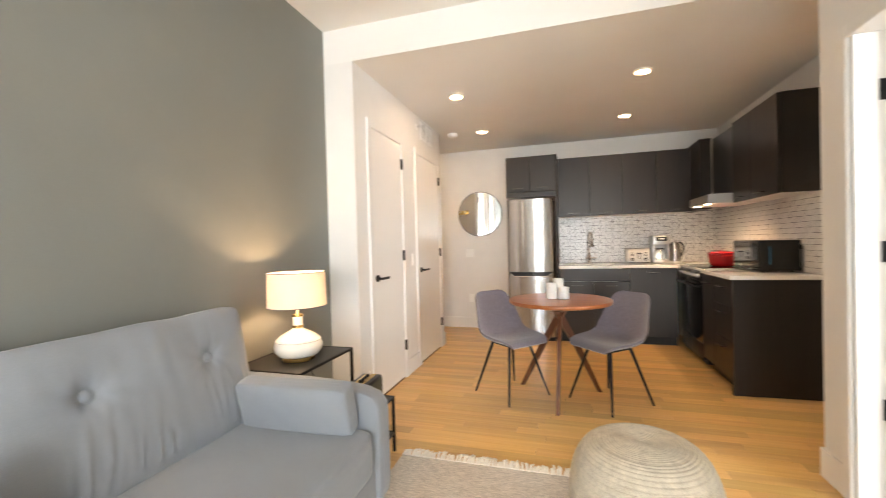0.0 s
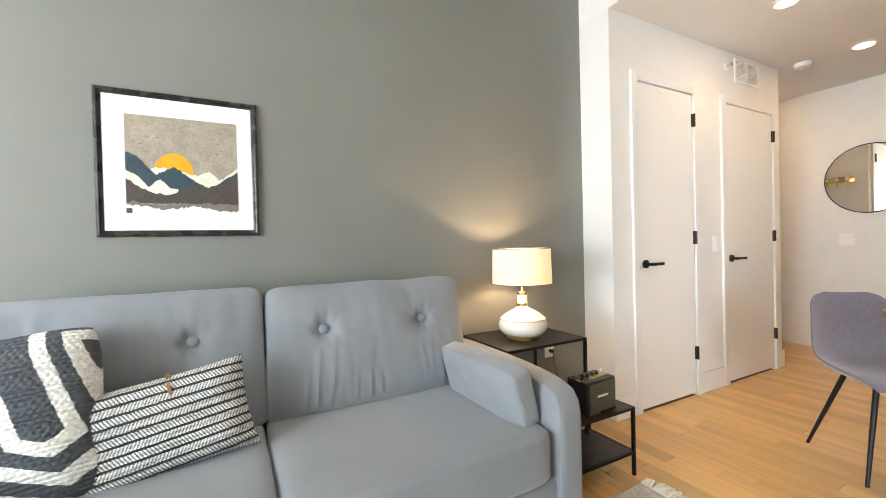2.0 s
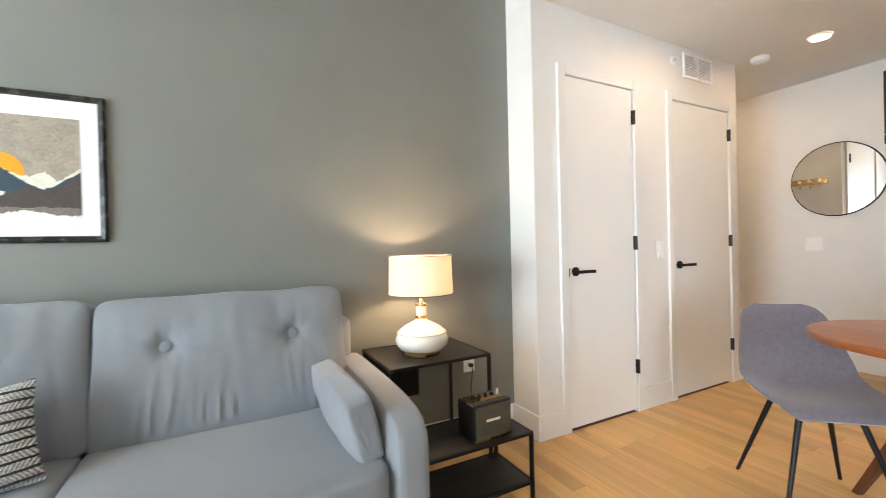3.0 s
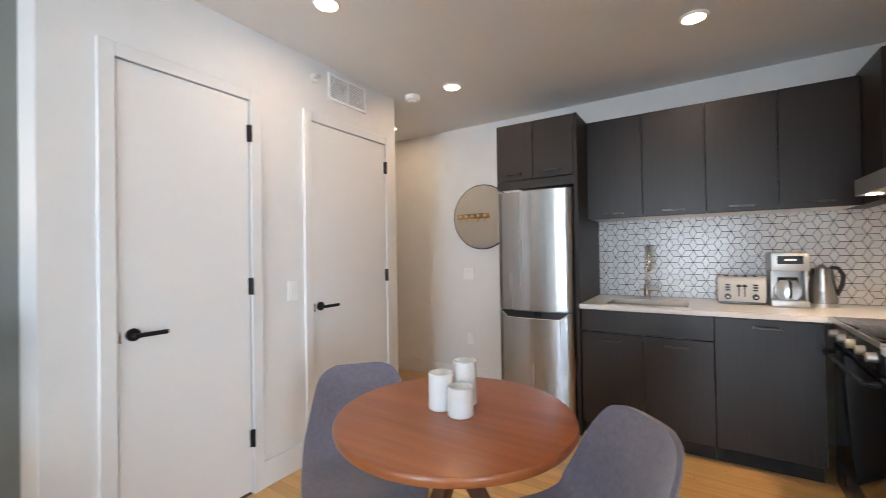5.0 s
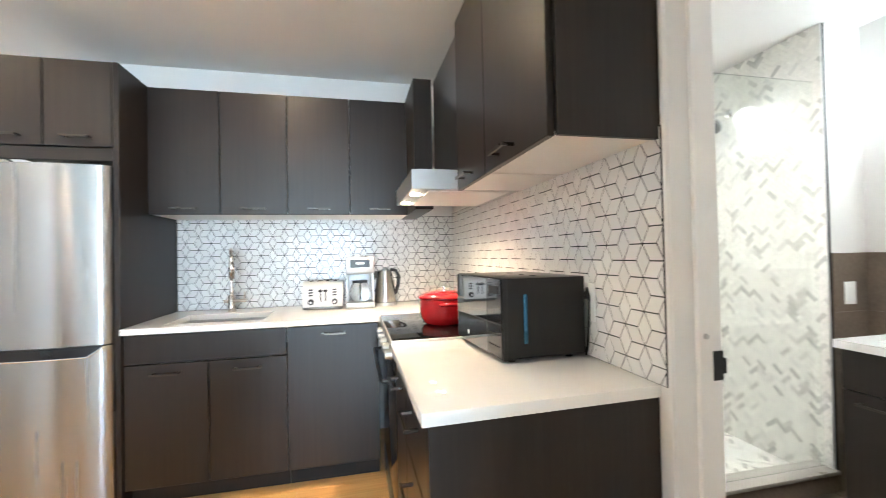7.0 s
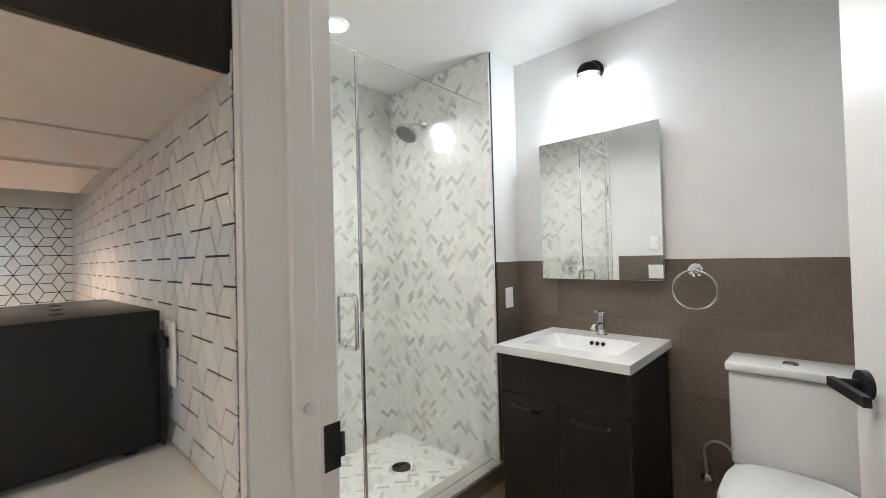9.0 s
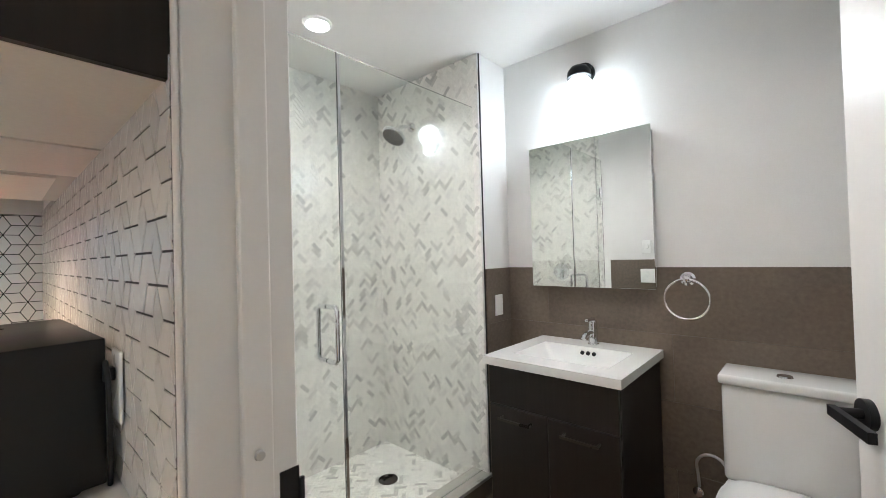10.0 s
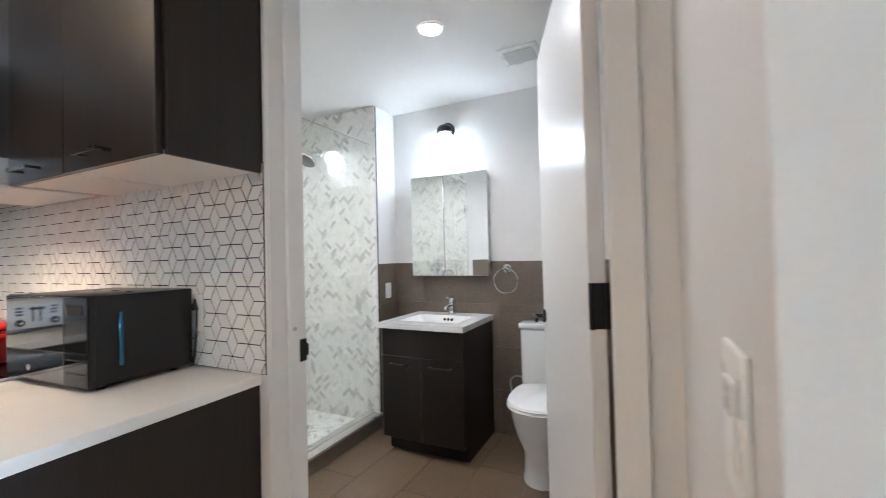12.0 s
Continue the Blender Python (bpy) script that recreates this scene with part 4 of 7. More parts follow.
bm = prism(bmesh.new(), [(2.137, 5.203), (RX - 0.001, 5.224), (RX - 0.001, 5.906), (2.137, 5.906)], z0, CT)
bmesh.ops.bevel(bm, geom=list(bm.edges), offset=0.0025, segments=2, profile=0.5, affect="EDGES")
part("side_slab", bm, M["quartz"], w)
s = thing("sink", (1.2, 6.95, 0.67), 0, "brushed steel undermount sink", "sink")
bm = bmesh.new()
for b in ((SKX0 - 0.012, SKX0 + 0.002, SKY0, SKY1, 0.68, 0.8742), (SKX1 - 0.002, SKX1 + 0.012, SKY0, SKY1, 0.68, 0.8742),
          (SKX0 - 0.012, SKX1 + 0.012, SKY0 - 0.012, SKY0 + 0.002, 0.68, 0.8742), (SKX0 - 0.012, SKX1 + 0.012, SKY1 - 0.002, SKY1 + 0.012, 0.68, 0.8742),
          (SKX0 - 0.012, SKX1 + 0.012, SKY0 - 0.012, SKY1 + 0.012, 0.672, 0.68)):
    box(bm, *b)
part("basin", bm, M["steel_h"], s, smooth=False)
part("drain", cy((1.275, 6.92, 0.6805), (1.275, 6.92, 0.684), 0.045, 0.04), M["chrome"], s)

FX, FYY = 1.25, 7.15
f = thing("kitchen_faucet", (FX, FYY, CT), 0, "brushed nickel pull-down faucet with a side lever", "faucet")
M["nickel"] = mat("brushed_nickel", (0.55, 0.47, 0.40), 0.28, 1.0, var=0.04, bump=0.02)
part("base", lathe(bmesh.new(), [(0.026, 0), (0.026, 0.005), (0.021, 0.010), (0.020, 0.10), (0.0135, 0.108)], (FX, FYY, CT + 0.0005), 24), M["nickel"], f)
path = [(FX, FYY, CT + 0.10), (FX, FYY, 1.245)] + [tuple(p) for p in arc((FX + 0.014, FYY - 0.05, 1.245), 0.052, 0, 180, 14, (-0.269, 0.963, 0), (0, 0, 1))] + [(FX + 0.028, FYY - 0.10, 1.225)]
part("spout", tube(bmesh.new(), path, 0.0115, 14), M["nickel"], f)
part("spray_head", lathe(bmesh.new(), [(0.012, 0), (0.0165, 0.006), (0.0165, 0.09), (0.0125, 0.105)], (FX + 0.028, FYY - 0.10, 1.115), 20), M["nickel"], f)
part("lever", tube(bmesh.new(), [(FX - 0.045, FYY, 0.972), (FX, FYY, 0.972), (FX + 0.085, FYY, 0.974)], 0.0105, 14), M["nickel"], f)
part("lever_pin", tube(bmesh.new(), [(FX + 0.075, FYY, 0.98), (FX + 0.078, FYY, 1.03)], 0.004, 8), M["nickel"], f)


# small appliances on the worktop
def toaster():
    t = thing("toaster", (1.815, 7.15, CT), 0, "four-slot brushed steel toaster with round dials", "toaster")
    bm = bmesh.new()
    prism(bm, [(7.045, CT + 0.016), (7.245, CT + 0.016), (7.245, 1.04), (7.225, 1.073), (7.195, 1.082), (7.09, 1.082), (7.067, 1.074), (7.055, 1.05)], 1.686, 1.936,
          Matrix(((0, 0, 1, 0), (1, 0, 0, 0), (0, 1, 0, 0), (0, 0, 0, 1))))
    bmesh.ops.bevel(bm, geom=list(bm.edges), offset=0.005, segments=2, profile=0.5, affect="EDGES")
    part("body", bm, M["pale_steel"], t)
    part("base", bx(1.69, 1.932, 7.044, 7.241, CT + 0.0005, CT + 0.0165, 0.003), M["steel_dim"], t)
    for x in (1.735, 1.787, 1.836, 1.888):
        part("slot", bx(x - 0.011, x + 0.011, 7.10, 7.19, 1.0805, 1.0835), M["gap"], t, "dark bread slot")
    for x in (1.738, 1.884):
        part("dial", cy((x, 7.0455, 0.955), (x, 7.028, 0.953), 0.0185, 0.0165, 24), M["black_satin"], t, "round black dial")
        part("dial_face", cy((x, 7.0279, 0.953), (x, 7.0265, 0.953), 0.008, 0.008, 16), M["pale_steel"], t)
        for z in (0.992, 1.009, 1.026):
            part("button", bx(x - 0.013, x + 0.013, 7.044, 7.056, z, z + 0.009, 0.001, 1), M["black_satin"], t)
    for x in (1.797, 1.828):
        part("lever_slot", bx(x - 0.003, x + 0.003, 7.045, 7.0565, 0.955, 1.035), M["gap"], t, "dark lever slot")
        part("lever", bx(x - 0.013, x + 0.013, 7.030, 7.052, 1.018, 1.03, 0.003), M["black_satin"], t)
    return t


toaster()
k = thing("coffee_maker", (2.045, 7.12, CT), 0, "brushed steel drip coffee maker with a glass carafe", "coffee maker")
part("base", bx(1.955, 2.137, 7.0, 7.22, CT + 0.0005, CT + 0.04, 0.006), M["steel_h"], k)
part("column", bx(1.957, 2.135, 7.15, 7.22, CT + 0.0405, 1.125, 0.004), M["steel_h"], k)
for x0, x1 in ((1.957, 1.972), (2.12, 2.135)):
    part("side_rail", bx(x0, x1, 7.03, 7.1495, CT + 0.041, 1.125, 0.003), M["steel_h"], k)
part("head", bx(1.955, 2.137, 6.985, 7.22, 1.126, 1.238, 0.008), M["steel_h"], k)
part("display", bx(1.985, 2.107, 6.981, 6.9855, 1.168, 1.218, 0.002, 1), M["black_satin"], k, "black display window")
part("clock", bx(2.02, 2.075, 6.980, 6.9811, 1.188, 1.2), M["plate"], k)
ca = part("carafe", lathe(bmesh.new(), [(0.05, 0), (0.066, 0.02), (0.068, 0.07), (0.05, 0.11), (0.047, 0.12)], (2.046, 7.075, CT + 0.0415), 28), M["glass"], k)
part("carafe_lid", cy((2.046, 7.075, CT + 0.162), (2.046, 7.075, CT + 0.178), 0.05), M["black_satin"], ca)
part("carafe_handle", tube(bmesh.new(), [(2.046, 7.02, CT + 0.155), (2.046, 6.985, CT + 0.15), (2.046, 6.98, CT + 0.08), (2.046, 7.008, CT + 0.06)], 0.007), M["black_satin"], ca)
k = thing("electric_kettle", (2.215, 7.13, CT), 0, "brushed steel electric kettle with a black handle", "kettle")
part("power_base", cy((2.215, 7.13, CT + 0.0005), (2.215, 7.13, CT + 0.02), 0.075, 0.072, 32), M["steel_h"], k)
part("jug", lathe(bmesh.new(), [(0.07, 0.0), (0.072, 0.01), (0.062, 0.12), (0.052, 0.20), (0.05, 0.212), (0.02, 0.222), (0.0115, 0.235)], (2.215, 7.13, CT + 0.021), 36), M["steel"], k)
part("spout", prism(bmesh.new(), [(2.165, 7.10), (2.165, 7.16), (2.135, 7.13)], 1.09, 1.135), M["steel"], k)
part("handle", tube(bmesh.new(), [(2.25, 7.12, 1.145), (2.285, 7.11, 1.14), (2.305, 7.105, 1.10), (2.30, 7.105, 1.04), (2.285, 7.11, 1.0), (2.278, 7.115, 0.98)], 0.012), M["black_satin"], k, "black curved handle")

p = thing("dutch_oven", (2.425, 6.25, 0.912), 0, "glossy red enamelled cast-iron pot with its lid on", "pot")
PC = (2.425, 6.25, 0.9125)
part("pot", lathe(bmesh.new(), [(0.085, 0.0), (0.102, 0.010), (0.116, 0.045), (0.121, 0.10), (0.122, 0.118)], PC, 48), M["red"], p)
part("rim", lathe(bmesh.new(), [(0.119, 0.1185), (0.123, 0.121), (0.119, 0.1235)], PC, 48), M["chrome"], p, "bare metal rim")
part("lid", lathe(bmesh.new(), [(0.125, 0.124), (0.125, 0.131), (0.116, 0.138), (0.085, 0.147), (0.05, 0.153), (0.01, 0.155)], PC, 48), M["red"], p)
part("lid_knob", lathe(bmesh.new(), [(0.007, 0.1555), (0.007, 0.166), (0.021, 0.170), (0.021, 0.177), (0.012, 0.180)], PC, 24), M["chrome"], p, "steel lid knob")
for sg in (-1, 1):
    bm = tube(bmesh.new(), [(PC[0] - 0.04, PC[1] + sg * 0.12, 1.012), (PC[0] - 0.035, PC[1] + sg * 0.152, 1.016), (PC[0] + 0.035, PC[1] + sg * 0.152, 1.016), (PC[0] + 0.04, PC[1] + sg * 0.12, 1.012)], 0.009)
    part("side_handle", bm, M["red"], p)

m = thing("microwave", (2.575, 5.71, CT), 0, "glossy black countertop microwave with a mirrored glass door", "microwave")
part("case", bx(2.452, 2.720, 5.503, 5.925, CT + 0.014, 1.163, 0.004), M["case_black"], m)
part("front_frame", bx(2.437, 2.4515, 5.500, 5.928, CT + 0.012, 1.165, 0.003), M["black_satin"], m)
part("glass_door", bx(2.431, 2.4368, 5.615, 5.926, CT + 0.016, 1.161, 0.001, 1), M["mw_glass"], m, "mirrored black glass door")
part("control_panel", bx(2.431, 2.4368, 5.502, 5.6125, CT + 0.016, 1.161, 0.001, 1), M["black_gloss"], m, "glossy black control panel")
part("display", bx(2.4298, 2.4308, 5.523, 5.593, 1.115, 1.14), M["grout_dark"], m)
# added strip: imitates the window reflected in the glossy black side
part("side_handle", bx(2.503, 2.517, 5.4955, 5.5027, 0.965, 1.115, 0.0035, 3), M["blue_reflection"], m, "narrow blue upright strip standing in for a window reflection")
for zz in (0.955, 0.99):
    part("button_row", bx(2.4296, 2.4308, 5.515, 5.60, zz, zz + 0.004), M["gap"], m)
part("logo", cy((2.4312, 5.80, 0.955), (2.4304, 5.80, 0.955), 0.009, seg=16), M["pale_steel"], m)
for yy in (5.60, 5.70, 5.82):
    part("vent_hole", cy((2.60 + (yy - 5.7) * 0.1, yy, 1.1628), (2.60 + (yy - 5.7) * 0.1, yy, 1.1642), 0.01), M["gap"], m)
for x in (2.48, 2.68):
    for yy in (5.54, 5.89):
        part("foot", cy((x, yy, CT + 0.0005), (x, yy, CT + 0.0125), 0.012), M["black_satin"], m)
PLACE[m] = pose(2.562, 5.712, CT, 0, 0, 3)
m.matrix_world = PLACE[m]
o = thing("wall_outlet", (2.735, 5.487, 1.08), 0, "white outlet with a plugged-in cord beside the microwave", "outlet")
part("plate", bx(2.7295, 2.735, 5.480, 5.545, 1.02, 1.14, 0.002), M["plate"], o)
part("plug", bx(2.712, 2.7293, 5.505, 5.530, 1.09, 1.112, 0.003), M["black_satin"], o, "black plug")
part("cord", tube(bmesh.new(), [(2.716, 5.505, 1.10), (2.714, 5.494, 1.125), (2.716, 5.488, 1.10), (2.72, 5.498, 1.03), (2.722, 5.51, 0.95), (2.722, 5.52, 0.912)], 0.004), M["black_satin"], o, "black power cord")


# ceiling and wall fittings
def downlight(x, y, z, lens, group):
    t = thing("ceiling_light", (x, y, z), 0, "round recessed ceiling light, lit", "ceiling light", group)
    bm = lathe(bmesh.new(), [(0.052, -0.012), (0.066, -0.006), (0.068, -0.0005), (0.05, -0.0005)], (x, y, z), 36)
    part("trim_ring", bm, M["plate"], t)
    part("lens", cy((x, y, z - 0.0055), (x, y, z - 0.0125), 0.0525, seg=36), lens, t, "glowing lens")


for x, y in KITCHEN_CANS:
    downlight(x, y, ZK, M["can"], "kitchen ceiling lights")
for x, y in BATH_CANS:
    downlight(x, y, ZB, M["can_cool"], "bathroom ceiling lights")
s = thing("smoke_detector", (-0.30, 6.36, ZK), 0, "white round smoke detector", "smoke detector")
part("body", lathe(bmesh.new(), [(0.045, -0.04), (0.055, -0.034), (0.06, -0.01), (0.06, -0.0005)], (-0.30, 6.36, ZK), 32), M["plate"], s)
part("sensor_cap", cy((-0.30, 6.36, ZK - 0.0405), (-0.30, 6.36, ZK - 0.046), 0.022), M["plate"], s)
v = thing("air_vent", (CX, 5.80, 2.285), 0, "white two-bay return air grille", "vent")
gy0, gy1, gz0, gz1 = 5.632, 5.985, 2.287, 2.468
bm = bmesh.new()
for b in ((gy0, gy1, gz0, gz0 + 0.018), (gy0, gy1, gz1 - 0.018, gz1)):
    box(bm, CX + 0.0005, CX + 0.012, *b, 0.002, 1)
for y in (gy0, gy1 - 0.018, (gy0 + gy1) / 2 - 0.006):
    box(bm, CX + 0.0005, CX + 0.0115, y, y + (0.018 if abs(y - (gy0 + gy1) / 2) > 0.05 else 0.012), gz0 + 0.018, gz1 - 0.018)
part("frame", bm, M["plate"], v)
part("backing", bx(CX + 0.0005, CX + 0.002, gy0 + 0.01, gy1 - 0.01, gz0 + 0.01, gz1 - 0.01), M["vent_back"], v)
for i in range(12):
    z = gz0 + 0.024 + i * 0.0115
    part("slat", bx(CX + 0.0025, CX + 0.009, gy0 + 0.019, gy1 - 0.019, z, z + 0.0035), M["plate"], v)
s = thing("sprinkler_head", (CX, 5.52, 2.38), 0, "small white sidewall sprinkler head", "sprinkler")
part("escutcheon", cy((CX + 0.0005, 5.52, 2.385), (CX + 0.008, 5.52, 2.385), 0.03, 0.026), M["plate"], s)
part("nozzle", cy((CX + 0.008, 5.52, 2.385), (CX + 0.04, 5.52, 2.385), 0.01), M["chrome"], s)
part("deflector", bx(CX + 0.04, CX + 0.043, 5.505, 5.535, 2.375, 2.40), M["chrome"], s)


def plate_x(name, x, y, z, n, label, side=1, w=0.072, h=0.115):
    t = thing(name, (x, y, z), 0, label, name.replace("_", " "))
    a, b = (x + 0.0005, x + 0.006) if side > 0 else (x - 0.006, x - 0.0005)
    wd = w + 0.046 * (n - 1)
    part("plate", bx(a, b, y - wd / 2, y + wd / 2, z - h / 2, z + h / 2, 0.0015, 1), M["plate"], t)
    for i in range(n):
        yy = y + (i - (n - 1) / 2) * 0.046
        a2, b2 = (b, b + 0.003) if side > 0 else (a - 0.003, a)
        part("rocker", bx(a2, b2, yy - 0.016, yy + 0.016, z - 0.033, z + 0.033, 0.001, 1), M["plate"], t)
    return t


def plate_y(name, x, y, z, n, label, side=-1, w=0.072, h=0.115):
    t = thing(name, (x, y, z), 0, label, name.replace("_", " "))
    a, b = (y + 0.0005, y + 0.006) if side > 0 else (y - 0.006, y - 0.0005)
    wd = w + 0.046 * (n - 1)
    part("plate", bx(x - wd / 2, x + wd / 2, a, b, z - h / 2, z + h / 2, 0.0015, 1), M["plate"], t)
    for i in range(n):
        xx = x + (i - (n - 1) / 2) * 0.046
        a2, b2 = (b, b + 0.003) if side > 0 else (a - 0.003, a)
        part("rocker", bx(xx - 0.016, xx + 0.016, a2, b2, z - 0.033, z + 0.033, 0.001, 1), M["plate"], t)
    return t


plate_x("light_switch", CX, 5.342, 1.06, 1, "white rocker light switch between the closet doors")
plate_y("light_switch", -0.34, BY, 1.058, 2, "white double rocker light switch under the mirror")
plate_y("wall_outlet", -0.33, BY, 0.422, 1, "white outlet low on the kitchen wall")
plate_y("light_switch", 2.26, NY, 1.115, 1, "white rocker light switch beside the bathroom door", 1)
t = thing("wall_outlet", (GX, 3.93, 0.445), 0, "white outlet with a black plug on the grey wall", "outlet")
part("plate", bx(GX + 0.0005, GX + 0.006, 3.895, 3.967, 0.388, 0.503, 0.0015, 1), M["plate"], t)
part("face", bx(GX + 0.006, GX + 0.008, 3.912, 3.95, 0.41, 0.48), M["plate"], t)
part("plug", bx(GX + 0.008, GX + 0.035, 3.921, 3.943, 0.42, 0.44, 0.003), M["black_satin"], t, "black plug")

# round mirror and coat rail
MC = (-0.18, BY, 1.607)
r = thing("round_mirror", MC, 0, "round wall mirror with a thin dark frame", "mirror")
rot = Matrix.Rotation(radians(90), 4, "X")
part("frame", lathe(bmesh.new(), [(0.305, 0.0005), (0.313, 0.004), (0.313, 0.018), (0.305, 0.02)], MC, 72, rot), M["black"], r)
bm = cy((MC[0], BY - 0.0195, MC[2]), (MC[0], BY - 0.0215, MC[2]), 0.304, seg=72)
part("glass", bm, M["mirror"], r, "clear silvered mirror glass")
r = thing("coat_rail", (-0.75, 6.32, 1.70), 0, "brass coat rail with round pegs and hooks", "coat rail")
part("rail", bx(-1.0, -0.56, 6.321, 6.336, 1.68, 1.745, 0.004), M["brass"], r)
for i in range(5):
    x = -0.95 + i * 0.085
    part("peg", lathe(bmesh.new(), [(0.008, 0), (0.008, 0.025), (0.017, 0.03), (0.017, 0.04), (0.01, 0.044)], (x, 6.3365, 1.715), 20, Matrix.Rotation(radians(-90), 4, "X")), M["plate"], r, "white round peg")
    part("hook", tube(bmesh.new(), [(x, 6.338, 1.685), (x, 6.35, 1.65), (x, 6.365, 1.64), (x, 6.375, 1.655)], 0.004), M["brass"], r)

# ---- living room ----
def placed(name, m, label, category, group=""):
    ob = new(name)
    ob.empty_display_size = 0.05
    ob.matrix_world = m
    PLACE[ob] = m.copy()
    return tagged(ob, label, category, group)


def local(name, bm, material, parent, label="", smooth=True):
    """Like part(), for a mesh that is drawn in the thing's own frame."""
    bm.transform(PLACE[parent])
    return part(name, bm, material, parent, label, smooth)


# sofa
def sofa():
    s = thing("sofa", (-0.22, 2.29, 0), 0, "grey fabric two-seat sofa with button-tufted back cushions", "sofa")
    part("frame", bx(-0.66, 0.20, 1.33, 3.25, 0.13, 0.30, 0.02, 3), M["sofa"], s)
    part("back_frame", bx(-0.668, -0.52, 1.335, 3.215, 0.301, 0.80, 0.035, 4), M["sofa"], s)
    for y0, y1 in ((1.32, 1.44), (3.145, 3.262)):
        bm = bmesh.new()
        soft_box(bm, (0.88, y1 - y0, 0.50), 9, 10, Matrix.Translation((-0.215, (y0 + y1) / 2, 0.375)),
                 fn=lambda c: Vector((c.x, c.y, c.z + (0.0 if c.z < 0 else -0.025 * max(0, c.x / 0.44) ** 2))))
        part("arm", bm, M["sofa"], s)
    for y0, y1 in ((1.442, 2.288), (2.292, 3.142)):
        bm = bmesh.new()
        soft_box(bm, (0.66, y1 - y0, 0.175), 13, 24, Matrix.Translation((-0.108, (y0 + y1) / 2, 0.385)), 0.004, 3.0)
        c = part("seat_cushion", bm, M["sofa"], s)
    for y0, y1, btn in ((1.442, 2.30, (1.665, 2.073)), (2.306, 3.155, (2.519, 2.948))):
        bm = bmesh.new()
        yc, w = (y0 + y1) / 2, y1 - y0
        tilt = pose(-0.475, yc, 0.690 + (0.008 if yc < 2.2 else 0.0), 0, -11, 0)

        fr = random.Random(int(yc * 100))
        folds = []
        for i in range(17):
            u = fr.uniform(-0.95, 0.95)
            z0 = fr.uniform(-0.25, -0.2)
            folds.append((u * w / 2, fr.uniform(-0.12, 0.12) - 0.12 * u, z0, z0 + fr.uniform(0.10, 0.20) + 0.16 * abs(u) ** 2, fr.uniform(0.007, 0.013), fr.uniform(0.003, 0.0065)))
        for b in btn:
            for k in (-1, 1):
                folds.append((b - yc + k * 0.03 - k * 0.02, fr.uniform(0.0, 0.1) * k, -0.16 + 0.02 * k, 0.07, 0.011, 0.0028))
                folds.append((b - yc + k * 0.01, 0.06 * k, 0.08, 0.21, 0.010, 0.002))

        def shape(c, yc=yc, btn=btn, w=w, folds=folds):
            # fuller in the middle than at the seams; tufts pull the face in, folds fan out from them and at the lower edge
            full = 0.60 + 0.40 * (1 - min(1, abs(c.y) / (w / 2)) ** 3.5) * (1 - min(1, abs(c.z) / 0.26) ** 3.5)
            x, dx = c.x * full, 0.0
            if c.x > 0:
                for b in btn:
                    dy, dz = c.y + yc - b, c.z - 0.075
                    dd = math.hypot(dy, dz)
                    dx -= 0.030 * math.exp(-(dd / 0.038) ** 2) + 0.014 * math.exp(-(dd / 0.15) ** 2)
                    fan = math.atan2(dy, abs(dz) + 0.02)
                    dx += 0.0010 * math.exp(-(dd / 0.16) ** 2) * min(1, dd / 0.04) * math.sin(fan * 11 + b)
                for fy, lean, z0, z1, wd, amp in folds:
                    if z0 < c.z < z1:
                        d = (c.y - fy - lean * (c.z + 0.25)) / wd
                        if abs(d) < 3:
                            q = (c.z - z0) / (z1 - z0)
                            dx += amp * math.sin(math.pi * q ** 0.6) * (math.exp(-d * d) - 0.7 * math.exp(-(d - 1.3) ** 2))
                dx += 0.007 * noise.noise(Vector((c.y * 6, c.z * 5, yc))) + 0.003 * noise.noise(Vector((c.y * 22, c.z * 7, yc)))
            return Vector((x + dx, c.y * (1.0 + 0.03 * max(0, -c.z / 0.25)) , c.z + 0.008 * noise.noise(Vector((c.y * 5, 3.1, yc)))))
        soft_box(bm, (0.225, w, 0.515), 15, 100, tilt, fn=shape)
        c = part("back_cushion", bm, M["sofa"], s)
        for b in btn:
            p = tilt @ Vector((0.072, b - yc, 0.075))
            q = tilt.to_3x3() @ Vector((1, 0, 0))
            part("button", lathe(bmesh.new(), [(0.0195, -0.004), (0.021, 0.003), (0.016, 0.009), (0.006, 0.0115)], tuple(p), 24,
                                 q.to_track_quat("Z", "Y").to_matrix().to_4x4()), M["sofa"], c, "fabric-covered tuft button")
        a = tilt
        ed = [a @ Vector((-0.005, (-1) * (w / 2 - 0.001), z)) for z in (-0.20, -0.1, 0, 0.1, 0.2)]
        part("piping", tube(bmesh.new(), ed, 0.004, 8), M["sofa_dark"], c, "dark seam piping")
    for x in (-0.58, 0.12):
        for y in (1.42, 3.16):
            part("leg", cy((x, y, 0.0), (x, y, 0.131), 0.016, 0.024), M["walnut_leg"], s)
    bm = bmesh.new()
    soft_box(bm, (0.50, 0.125, 0.215), 13, 26, pose(-0.105, 3.072, 0.562, 14, 0, 2), 0.008, 3.0,
             fn=lambda c: Vector((c.x, c.y * (0.62 + 0.38 * (1 - min(1, abs(c.x) / 0.25) ** 4) * (1 - min(1, abs(c.z) / 0.107) ** 4)) + 0.003 * noise.noise(c * 14), c.z)))
    b = thing("bolster_cushion", (-0.105, 3.07, 0.47), 0, "small grey fabric cushion leaning on the sofa arm", "cushion")
    part("cover", bm, M["sofa"], b)
    return s


sofa()


